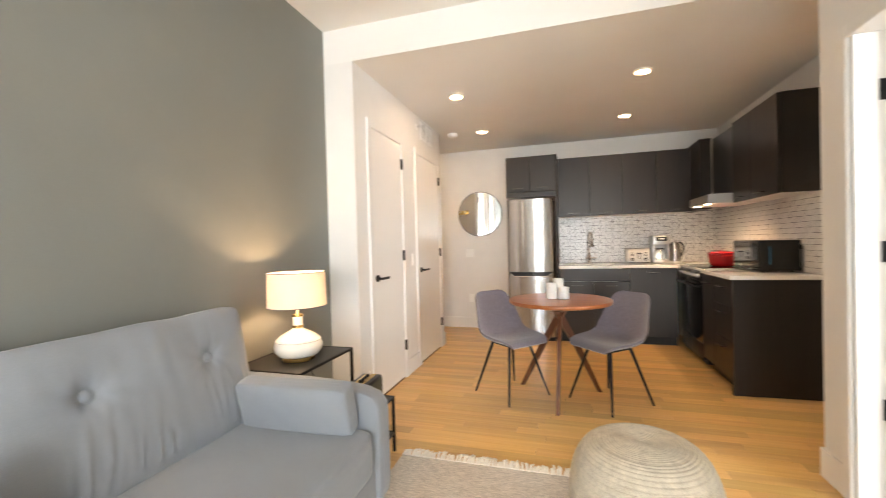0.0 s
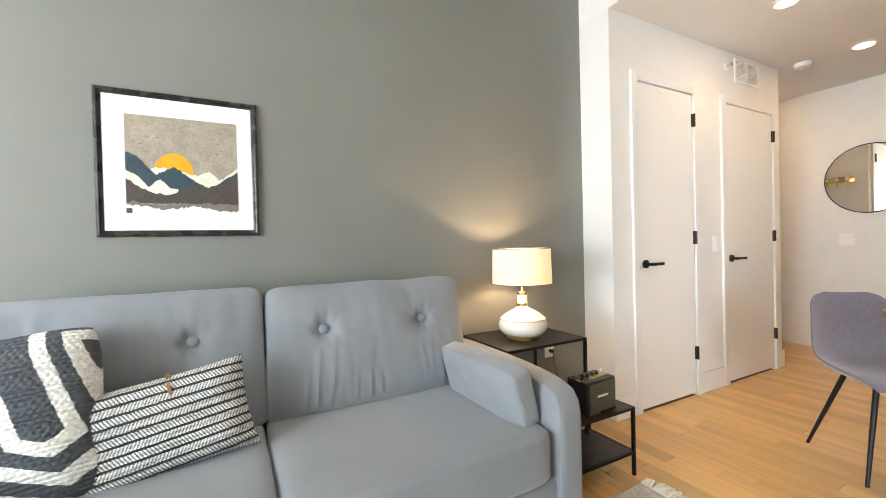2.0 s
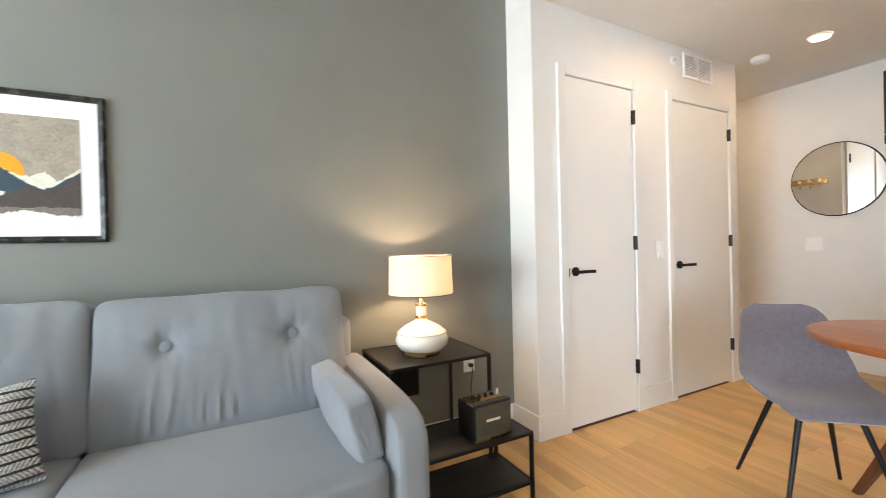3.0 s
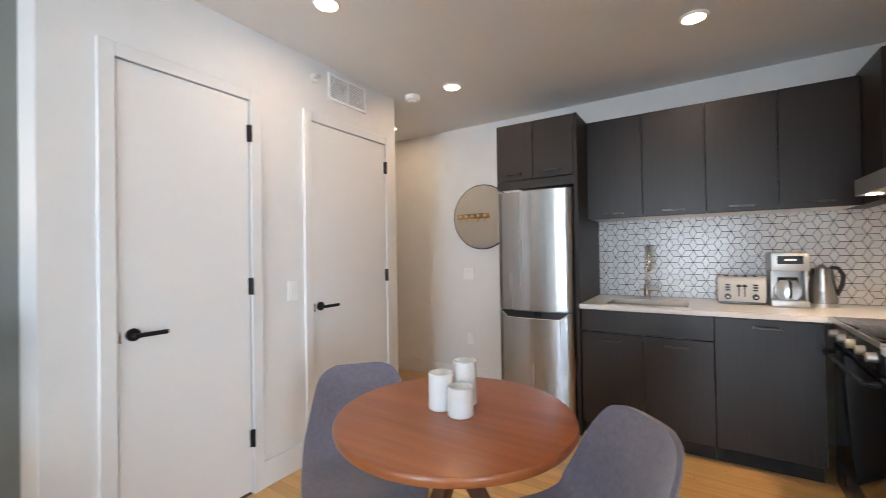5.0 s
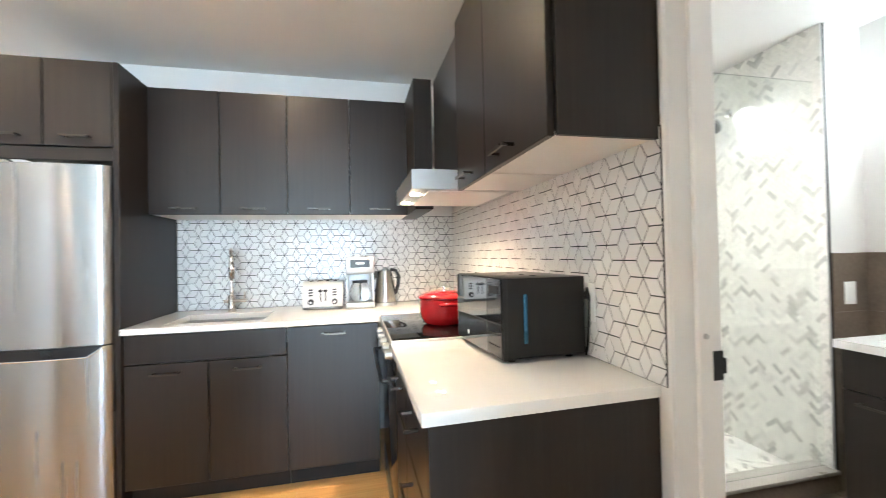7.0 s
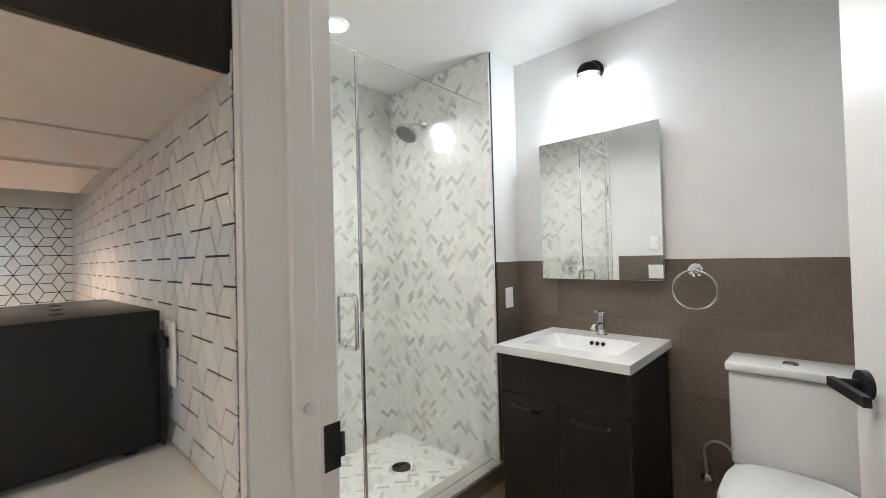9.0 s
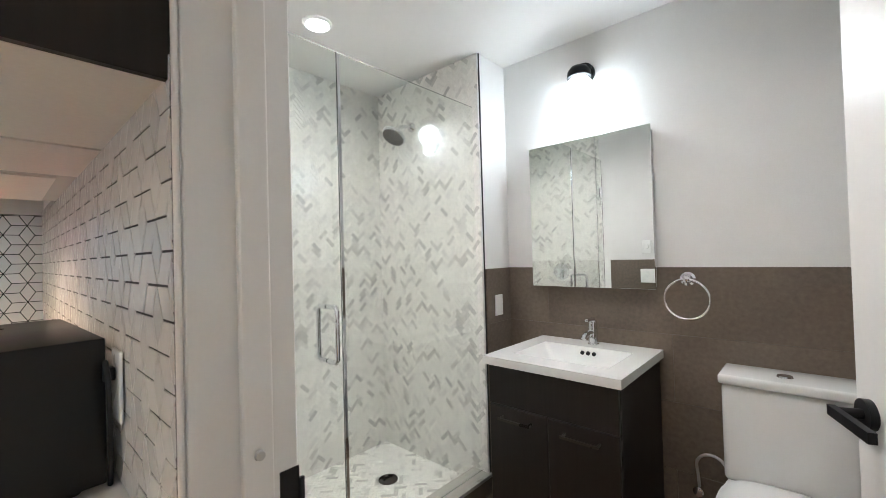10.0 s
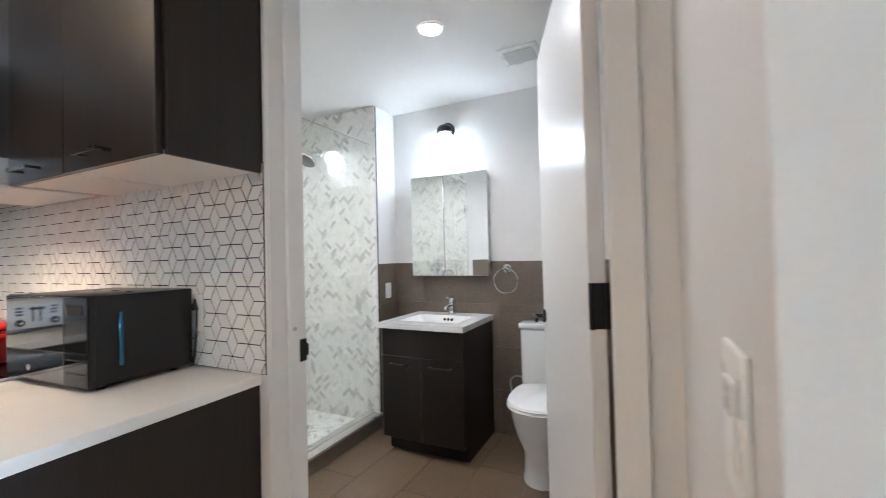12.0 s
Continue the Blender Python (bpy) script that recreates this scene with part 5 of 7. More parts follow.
def pillow_mesh(w, h, t, n=30, pinch=0.06, seed=0.0, corner=0.0, knit=0.0):
    """A stuffed square cover: two bulging sheets sewn at the rim."""
    bm = bmesh.new()
    rows = {}
    for side in (1, -1):
        for i in range(n + 1):
            for j in range(n + 1):
                u, v = -1 + 2 * i / n, -1 + 2 * j / n
                rim = i in (0, n) or j in (0, n)
                if rim and side < 0:
                    rows[side, i, j] = rows[1, i, j]
                    continue
                k = 1 - pinch * (1 - u * u) * (v * v) - 0.0
                k2 = 1 - pinch * (1 - v * v) * (u * u)
                z = side * t / 2 * max(0, (1 - u ** 4)) ** 0.55 * max(0, (1 - v ** 4)) ** 0.55
                z += 0 if rim else side * 0.008 * noise.noise(Vector((u * 2.5 + seed, v * 2.5, side)))
                cr = 1 - corner * (u * u * v * v) ** 2
                if knit:
                    row = math.floor(v * h / 2 / 0.0125)
                    bob = abs(math.sin(math.pi * v * h / 2 / 0.0125)) * abs(math.sin(math.pi * (u * w / 2 / 0.0165 + (row % 2) * 0.5)))
                    z += side * knit * bob ** 0.6
                rows[side, i, j] = bm.verts.new((u * w / 2 * k2 * cr, v * h / 2 * k * cr, z))
        for i in range(n):
            for j in range(n):
                q = [rows[side, i, j], rows[side, i + 1, j], rows[side, i + 1, j + 1], rows[side, i, j + 1]]
                bm.faces.new(q if side > 0 else q[::-1])
    return bm


def pattern_mat(name, kind):
    """Woven cream and charcoal patterns in the cushion's own frame."""
    m = bpy.data.materials.new(name)
    n, l, b = nodes_of(m)
    tc, sep = n.new("ShaderNodeTexCoord"), n.new("ShaderNodeSeparateXYZ")
    l.new(tc.outputs["Object"], sep.inputs[0])
    wob = n.new("ShaderNodeTexNoise")
    wob.inputs["Scale"].default_value = 45
    l.new(tc.outputs["Object"], wob.inputs["Vector"])

    def op(kind_, a, c=0.0, d=None):
        k = n.new("ShaderNodeMath")
        k.operation = kind_
        for i, v in enumerate((a, c) if d is None else (a, c, d)):
            if isinstance(v, (int, float)):
                k.inputs[i].default_value = v
            else:
                l.new(v, k.inputs[i])
        return k.outputs[0]
    X, Y = sep.outputs[0], sep.outputs[1]
    jit = op("MULTIPLY", op("SUBTRACT", wob.outputs[0], 0.5), 0.008)
    if kind == "hex":
        off = op("SUBTRACT", op("ADD", X, op("MULTIPLY", Y, 0.3)), 0.125)
        ax = op("ABSOLUTE", off)
        turn = op("SUBTRACT", op("ADD", 0.27, op("MULTIPLY", op("GREATER_THAN", off, 0.0), 0.05)), Y)
        low = op("SUBTRACT", op("MULTIPLY", ax, 0.5), op("MULTIPLY", op("ADD", Y, 0.03), 0.87))
        dist = op("ADD", op("MAXIMUM", op("MINIMUM", ax, turn), low), jit)
        light = op("MULTIPLY", op("LESS_THAN", op("FRACT", op("DIVIDE", op("SUBTRACT", dist, 0.04), 0.068)), 0.5), op("GREATER_THAN", dist, 0.04))
        fine_u, fine_v, strength = 95, 95, 0.25
    else:
        yy = op("ADD", op("ADD", Y, op("MULTIPLY", jit, 0.45)), op("MULTIPLY", X, 0.0))
        rows_ = op("DIVIDE", op("ADD", yy, 1.0), 0.0265)
        band = op("FRACT", rows_)
        dark = op("LESS_THAN", band, 0.26)
        sign = op("SUBTRACT", op("MULTIPLY", op("GREATER_THAN", op("FRACT", op("MULTIPLY", op("FLOOR", rows_), 0.5)), 0.25), 2.0), 1.0)
        tick = op("FRACT", op("DIVIDE", op("ADD", op("ADD", X, 1.0), op("MULTIPLY", op("MULTIPLY", Y, 0.55), sign)), 0.0088))
        tick = op("MULTIPLY", op("LESS_THAN", tick, 0.36), 0.95)
        light = op("SUBTRACT", 1, op("MAXIMUM", dark, tick))
        fine_u, fine_v, strength = 160, 70, 0.6
    mx = n.new("ShaderNodeMix")
    mx.data_type = "RGBA"
    l.new(light, mx.inputs[0])
    mx.inputs[6].default_value = (0.085, 0.096, 0.110, 1) if kind == "hex" else (0.040, 0.046, 0.048, 1)
    mx.inputs[7].default_value = (0.84, 0.82, 0.78, 1)
    nz = n.new("ShaderNodeTexNoise")
    nz.inputs["Scale"].default_value = 130
    l.new(tc.outputs["Object"], nz.inputs["Vector"])
    rg = n.new("ShaderNodeMapRange")
    rg.inputs["From Min"].default_value, rg.inputs["From Max"].default_value = 0.3, 0.7
    rg.inputs["To Min"].default_value, rg.inputs["To Max"].default_value = 0.7, 1.15
    l.new(nz.outputs[0], rg.inputs[0])
    sc = n.new("ShaderNodeVectorMath")
    sc.operation = "SCALE"
    l.new(mx.outputs[2], sc.inputs[0]), l.new(rg.outputs[0], sc.inputs["Scale"])
    l.new(sc.outputs[0], b.inputs["Base Color"])
    b.inputs["Roughness"].default_value = 0.95
    # knitted loops
    hu = op("SINE", op("MULTIPLY", X, fine_u * 6.283 / 1.6))
    hv = op("SINE", op("MULTIPLY", Y, fine_v * 6.283))
    hgt = op("ADD", op("MULTIPLY", hu, 0.35), op("ADD", hv, nz.outputs[0]))
    bp = n.new("ShaderNodeBump")
    bp.inputs["Strength"].default_value, bp.inputs["Distance"].default_value = strength, 0.004
    l.new(hgt, bp.inputs["Height"]), l.new(bp.outputs[0], b.inputs["Normal"])
    return m


def frame_of(at, right, up):
    """A pose whose x runs along right and whose y leans along up."""
    r = Vector(right).normalized()
    u = Vector(up)
    u = (u - r * u.dot(r)).normalized()
    z = r.cross(u)
    m = Matrix((r, u, z)).transposed().to_4x4()
    m.translation = at
    return m


P1 = frame_of((-0.245, 1.628, 0.65), (0.05, 0.985, 0.13), (-0.36, -0.14, 0.9))
p = placed("throw_pillow", P1, "large chunky-knit cream and charcoal pillow on the sofa", "pillow", "sofa pillows")
local("cover", pillow_mesh(0.49, 0.47, 0.18, 150, 0.02, 1.0, 0.075, 0.0058), pattern_mat("chunky_knit_pattern", "hex"), p)
P2 = frame_of((-0.215, 2.015, 0.59), (-0.06, 0.98, 0.14), (-0.28, -0.12, 0.9))
p = placed("throw_pillow", P2, "oblong cream pillow with dark woven stripes on the sofa", "pillow", "sofa pillows")
local("cover", pillow_mesh(0.46, 0.285, 0.12, seed=5.0), pattern_mat("striped_weave_pattern", "stripe"), p)
bm = bx(0.02, 0.03, 0.075, 0.115, 0.052, 0.0565, 0.001, 1)
M["leather"] = mat("tan_leather", (0.28, 0.13, 0.05), 0.6, bump=0.1)
local("tab", bm, M["leather"], p, "small tan leather tab")
local("strap", bx(0.018, 0.032, 0.128, 0.141, 0.022, 0.026, 0.001, 1), M["leather"], p, "small tan leather strap")

# framed print
PX0, PX1, PY0, PY1, PZ0, PZ1 = GX + 0.0005, GX + 0.020, 1.765, 2.31, 1.16, 1.717
f = thing("framed_print", (GX, 2.04, PZ0), 0, "dark-framed mountain sunset print with a white mat", "picture")
bm = bmesh.new()
fw = 0.024
rings = []
for inset, out in ((0, 0), (0, 0.013), (0.003, 0.018), (0.010, 0.0195), (0.013, 0.018), (0.0145, 0.0135), (0.020, 0.0125), (fw, 0.0105), (fw, 0.0)):
    rings.append([bm.verts.new((PX0 + out, y, z)) for y, z in ((PY0 + inset, PZ0 + inset), (PY1 - inset, PZ0 + inset), (PY1 - inset, PZ1 - inset), (PY0 + inset, PZ1 - inset))])
for ra, rb in zip(rings, rings[1:] + rings[:1]):
    for i in range(4):
        bm.faces.new((ra[i], ra[(i + 1) % 4], rb[(i + 1) % 4], rb[i]))
M["frame"] = mat("dark_walnut_frame", (0.02, 0.019, 0.019), 0.26, var=0.08, scale=20, fine=150, bump=0.05)
part("frame", bm, M["frame"], f, "dark stepped frame moulding", smooth=False)
M["paper"] = mat("mat_board", (0.82, 0.82, 0.80), 0.8, var=0.01, bump=0.01)
part("mat_board", bx(PX0, PX0 + 0.010, PY0 + fw - 0.004, PY1 - fw + 0.004, PZ0 + fw - 0.004, PZ1 - fw + 0.004), M["paper"], f)
AY0, AY1, AZ0, AZ1 = PY0 + 0.090, PY1 - 0.078, PZ0 + 0.09, PZ1 - 0.092
AW, AH = AY1 - AY0, AZ1 - AZ0
INK = {k: mat("print_" + k, c, 0.75, var=v, scale=18, fine=90, bump=0) for k, c, v in (
    ("sky", (0.36, 0.31, 0.25), 0.22), ("sun", (0.85, 0.36, 0.02), 0.12), ("snow", (0.72, 0.70, 0.60), 0.12), ("teal", (0.035, 0.065, 0.085), 0.2),
    ("umber", (0.075, 0.058, 0.052), 0.25), ("lake", (0.20, 0.17, 0.15), 0.15), ("white", (0.80, 0.79, 0.76), 0.03))}


def ink(name, colour, pts, lift):
    bm = bmesh.new()
    vs = [bm.verts.new((PX0 + 0.0102 + lift * 0.0003, AY0 + u * AW, AZ0 + v * AH)) for u, v in pts]
    fc = bm.faces.new(vs)
    bmesh.ops.triangulate(bm, faces=[fc])
    part(name, bm, INK[colour], f, smooth=False)


def ink_range(name, colour, pts, foot, lift):
    """A printed shape between a skyline and a level foot, column by column."""
    bm = bmesh.new()
    x = PX0 + 0.0102 + lift * 0.0003
    cols = [(bm.verts.new((x, AY0 + u * AW, AZ0 + foot * AH)), bm.verts.new((x, AY0 + u * AW, AZ0 + max(v, foot + 0.001) * AH))) for u, v in pts]
    for (a, b), (c, d) in zip(cols, cols[1:]):
        bm.faces.new((a, c, d, b))
    part(name, bm, INK[colour], f, smooth=False)


rnd = random.Random(4)


def ridge(pts, rough=0.012, n=5):
    out = []
    for (a, b), (c, d) in zip(pts, pts[1:]):
        for i in range(n):
            t = i / n
            out.append((a + (c - a) * t, b + (d - b) * t + (rnd.uniform(-rough, rough) if i else 0)))
    return out + [pts[-1]]


ink("print_sky", "sky", [(0, 0), (1, 0), (1, 1), (0, 1)], 0)
ink("print_sun", "sun", [(0.41 + 0.175 * math.cos(radians(a)), 0.43 + 0.20 * math.sin(radians(a))) for a in range(0, 361, 12)][:-1], 1)
ink_range("print_snow", "snow", ridge([(0.17, 0.44), (0.25, 0.48), (0.36, 0.46), (0.5, 0.44), (0.62, 0.40), (0.73, 0.46), (0.82, 0.36), (0.92, 0.44), (1, 0.52)]), 0.1, 2)
ink_range("print_hill", "teal", ridge([(0, 0.61), (0.08, 0.59), (0.16, 0.5), (0.25, 0.40), (0.3, 0.43), (0.41, 0.49), (0.5, 0.42), (0.62, 0.33), (0.72, 0.28), (0.85, 0.36), (1, 0.47)]), 0.1, 3)
ink_range("print_slope", "snow", ridge([(0, 0.44), (0.08, 0.39), (0.18, 0.27), (0.29, 0.35), (0.36, 0.27), (0.44, 0.26)]), 0.1, 4)
ink_range("print_forest", "umber", ridge([(0, 0.35), (0.1, 0.28), (0.2, 0.22), (0.34, 0.19), (0.47, 0.25), (0.62, 0.32), (0.7, 0.27), (0.82, 0.30), (1, 0.44)]), 0.1, 5)
ink_range("print_lake", "lake", ridge([(0, 0.115), (0.3, 0.095), (0.6, 0.10), (1, 0.10)], 0.02, 12), 0.0, 6)
ink_range("print_shore", "white", ridge([(0, 0.085), (0.2, 0.06), (0.3, 0.035), (0.45, 0.055), (0.6, 0.075), (0.75, 0.045), (0.9, 0.025), (1, 0.03)], 0.012, 8), 0.0, 7)
ink("print_seal", "umber", [(0.0, 0.0), (0.05, 0.0), (0.05, 0.05), (0.0, 0.05)], 8)
for i in range(14):
    u, v = rnd.uniform(0.05, 0.95), rnd.uniform(0.62, 0.95)
    ink("print_fleck", "umber", [(u, v), (u + rnd.uniform(0.008, 0.03), v), (u + 0.01, v + 0.008)], 9)

# side table in two steps
t = thing("side_table", (-0.34, 3.56, 0), 0, "black metal stepped side table with three shelves", "side table")
TZ, TL = 0.608, 0.322


def rect_frame(x0, x1, y0, y1, z, w=0.014):
    bm = bmesh.new()
    box(bm, x0, x1, y0, y0 + w, z - w, z, 0.001, 1), box(bm, x0, x1, y1 - w, y1, z - w, z, 0.001, 1)
    box(bm, x0, x0 + w, y0 + w, y1 - w, z - w, z, 0.001, 1), box(bm, x1 - w, x1, y0 + w, y1 - w, z - w, z, 0.001, 1)
    return bm


M["shelf"] = wood_mat("black_ash_shelf", (0.012, 0.011, 0.011), (0.028, 0.026, 0.025), 0.42, along=(30, 2, 30))
for (x0, x1, y0, y1, z) in ((-0.655, -0.255, 3.30, 3.80, TZ), (-0.30, -0.02, 3.30, 3.85, TL), (-0.30, -0.02, 3.30, 3.85, 0.115)):
    part("shelf_frame", rect_frame(x0, x1, y0, y1, z), M["black"], t)
    part("shelf", bx(x0 + 0.0145, x1 - 0.0145, y0 + 0.0145, y1 - 0.0145, z - 0.011, z - 0.001), M["shelf"], t)
for x, y, h in ((-0.655, 3.30, TZ), (-0.655, 3.786, TZ), (-0.269, 3.30, TZ), (-0.269, 3.786, TZ)):
    part("leg", bx(x, x + 0.014, y, y + 0.014, 0.0, h - 0.0145), M["black"], t)
for x, y in ((-0.034, 3.30), (-0.034, 3.836), (-0.30, 3.836)):
    part("leg", bx(x, x + 0.014, y, y + 0.014, 0.0, TL - 0.0145), M["black"], t)
part("back_panel", bx(-0.65, -0.646, 3.315, 3.60, 0.33, TZ - 0.015), M["black"], t)

s = thing("radio_speaker", (-0.13, 3.64, TL), 0, "small black box speaker with an olive fabric grille", "speaker")
M["olive"] = mat("olive_grille_cloth", (0.10, 0.10, 0.075), 0.9, var=0.2, scale=40, fine=500, bump=0.4)
part("case", bx(-0.172, -0.055, 3.545, 3.740, TL + 0.0005, TL + 0.152, 0.008, 3), M["black_satin"], s)
part("grille", bx(-0.0545, -0.049, 3.555, 3.730, TL + 0.012, TL + 0.142, 0.002, 1), M["olive"], s, "olive fabric grille")
part("brass_trim", bx(-0.0545, -0.0475, 3.553, 3.732, TL + 0.006, TL + 0.0115), M["brass"], s)
part("badge", bx(-0.0488, -0.0478, 3.605, 3.675, TL + 0.078, TL + 0.088), M["fringe"], s, "pale maker badge")
part("top_panel", bx(-0.145, -0.085, 3.56, 3.725, TL + 0.1522, TL + 0.1545), M["brass"], s, "brass control strip")
for i in range(4):
    part("knob", cy((-0.115, 3.585 + 0.032 * i, TL + 0.1546), (-0.115, 3.585 + 0.032 * i, TL + 0.168), 0.009, 0.008, 16), M["black_satin"], s)
part("power_toggle", cy((-0.115, 3.712, TL + 0.1546), (-0.115, 3.712, TL + 0.176), 0.004), M["plate"], s)
PLACE[s] = pose(-0.125, 3.66, TL, 0, 0, 3)
s.matrix_world = PLACE[s]
cord = tube(bmesh.new(), [(GX + 0.035, 3.932, 0.43), (-0.63, 3.925, 0.40), (-0.55, 3.862, 0.34), (-0.42, 3.80, 0.30), (-0.32, 3.70, 0.36), (-0.22, 3.68, 0.40)], 0.003, 8)
part("cord", cord, M["black_satin"], s)

# lamp on the side table
LX, LY = -0.425, 3.525
l = thing("table_lamp", (LX, LY, TZ), 0, "cream ceramic table lamp with brass fittings, lit", "table lamp")
part("foot", lathe(bmesh.new(), [(0.082, 0.0005), (0.084, 0.004), (0.084, 0.014), (0.078, 0.017)], (LX, LY, TZ), 48), M["brass"], l)
part("body", lathe(bmesh.new(), [(0.078, 0.0175), (0.108, 0.03), (0.124, 0.055), (0.126, 0.078), (0.118, 0.094), (0.113, 0.10), (0.117, 0.105), (0.113, 0.111),
                                 (0.085, 0.133), (0.055, 0.149), (0.033, 0.160), (0.026, 0.168)], (LX, LY, TZ), 56), M["cream"], l)
part("collar", lathe(bmesh.new(), [(0.0285, 0.1685), (0.0285, 0.18), (0.024, 0.182)], (LX, LY, TZ), 32), M["brass"], l)
part("neck", lathe(bmesh.new(), [(0.026, 0.1825), (0.026, 0.226), (0.022, 0.228)], (LX, LY, TZ), 32), M["cream"], l)
part("cap", lathe(bmesh.new(), [(0.0285, 0.2285), (0.0285, 0.24), (0.012, 0.243), (0.009, 0.262), (0.009, 0.285)], (LX, LY, TZ), 32), M["brass"], l)


def shade_mat():
    m = bpy.data.materials.new("linen_shade")
    n, l_, b = nodes_of(m)
    tr, di, mx = n.new("ShaderNodeBsdfTranslucent"), n.new("ShaderNodeBsdfDiffuse"), n.new("ShaderNodeMixShader")
    nz, tc, rg = n.new("ShaderNodeTexNoise"), n.new("ShaderNodeTexCoord"), n.new("ShaderNodeMapRange")
    nz.inputs["Scale"].default_value = 260
    rg.inputs["To Min"].default_value, rg.inputs["To Max"].default_value = 0.88, 1.06
    sc = n.new("ShaderNodeVectorMath")
    sc.operation = "SCALE"
    sc.inputs[0].default_value = (0.80, 0.71, 0.63)
    l_.new(tc.outputs["Object"], nz.inputs["Vector"]), l_.new(nz.outputs[0], rg.inputs[0]), l_.new(rg.outputs[0], sc.inputs["Scale"])
    l_.new(sc.outputs[0], tr.inputs[0]), l_.new(sc.outputs[0], di.inputs[0])
    mx.inputs[0].default_value = 0.30
    l_.new(di.outputs[0], mx.inputs[1]), l_.new(tr.outputs[0], mx.inputs[2])
    l_.new(mx.outputs[0], n["Material Output"].inputs[0])
    return m


bm = bmesh.new()
R0, R1, Z0, Z1 = 0.152, 0.147, 0.285, 0.463
seg = 64
rings = [[bm.verts.new((LX + r * math.cos(2 * math.pi * i / seg), LY + r * math.sin(2 * math.pi * i / seg), TZ + z)) for i in range(seg)]
         for r, z in ((R0, Z0), (R1, Z1), (R1 - 0.002, Z1), (R0 - 0.002, Z0))]
for a in range(4):
    for i in range(seg):
        bm.faces.new((rings[a][i], rings[a][(i + 1) % seg], rings[(a + 1) % 4][(i + 1) % seg], rings[(a + 1) % 4][i]))
sh = part("shade", bm, shade_mat(), l, "cream linen drum shade, glowing")
for z, rr in ((Z0, R0), (Z1, R1)):
    part("shade_rim", tube(bmesh.new(), [(LX + (rr + 0.0005) * math.cos(a * math.pi / 24), LY + (rr + 0.0005) * math.sin(a * math.pi / 24), TZ + z) for a in range(48)], 0.0018, 6, True), M["sofa_dark"], sh)
part("bulb", lathe(bmesh.new(), [(0.012, 0.2855), (0.022, 0.31), (0.03, 0.335), (0.024, 0.36), (0.006, 0.37)], (LX, LY, TZ), 20), glow("bulb_glow", (1.0, 0.76, 0.48), 30), l, "lit bulb")
point_lamp("lamp_bulb", (LX, LY, TZ + 0.37), 7.0, 0.03, (1.0, 0.80, 0.56))

# rug and pouf
r = thing("rug", (0.8, 2.6, 0), 0, "oatmeal woven wool rug with a cream fringe", "rug")
bm = bmesh.new()
nx, ny, x0, x1, y0, y1 = 60, 90, 0.045, 1.62, 0.6, 3.80
gv = [[bm.verts.new((x0 + (x1 - x0) * i / nx, y0 + (y1 - y0) * j / ny, 0.012 + 0.0025 * noise.noise(Vector((i * 0.9, j * 0.9, 0))))) for j in range(ny + 1)] for i in range(nx + 1)]
for i in range(nx):
    for j in range(ny):
        bm.faces.new((gv[i][j], gv[i + 1][j], gv[i + 1][j + 1], gv[i][j + 1]))
rim = [e for e in bm.edges if e.is_boundary]
ex = bmesh.ops.extrude_edge_only(bm, edges=rim)
for v in ex["geom"]:
    if isinstance(v, bmesh.types.BMVert):
        v.co.z = 0.0005
part("rug_field", bm, M["rug"], r)
bm = bmesh.new()
rnd = random.Random(8)
for i in range(150):
    x = x0 + (x1 - x0) * (i + rnd.random() * 0.6) / 150
    dx, ln = rnd.uniform(-0.018, 0.018), rnd.uniform(0.055, 0.095)
    tube(bm, [(x, 3.795, 0.012), (x + dx * 0.4, 3.795 + ln * 0.5, 0.014 + rnd.uniform(0, 0.016)), (x + dx, 3.795 + ln, 0.007)], rnd.uniform(0.0045, 0.0075), 6)
part("fringe", bm, M["fringe"], r, "cream knotted fringe")

PXC, PYC = 1.215, 3.35
p = thing("pouf", (PXC, PYC, 0), 0, "round coiled natural jute pouf", "pouf")
prof = [(0.19, 0.0125)]
n = 300
for i in range(n + 1):
    a = i / n
    if a < 0.55:
        th = -0.42 + (a / 0.55) * (math.pi / 2 + 0.42)
        rr, zz = 0.155 + 0.111 * math.cos(th), 0.220 + 0.21 * math.sin(th)
        nr, nz_ = math.cos(th), math.sin(th)
    else:
        q = (a - 0.55) / 0.45
        rr, zz, nr, nz_ = 0.155 * (1 - q) + 0.004, 0.430 + 0.008 * math.sin(q * 3), 0, 1
    w = 0.0035 * abs(math.sin(a * 0.60 / 0.019 * math.pi))
    prof.append((rr + nr * w, zz + nz_ * w))
bm = bmesh.new()
lathe(bm, prof, (PXC, PYC, 0), 72)
part("cover", bm, M["jute"], p)


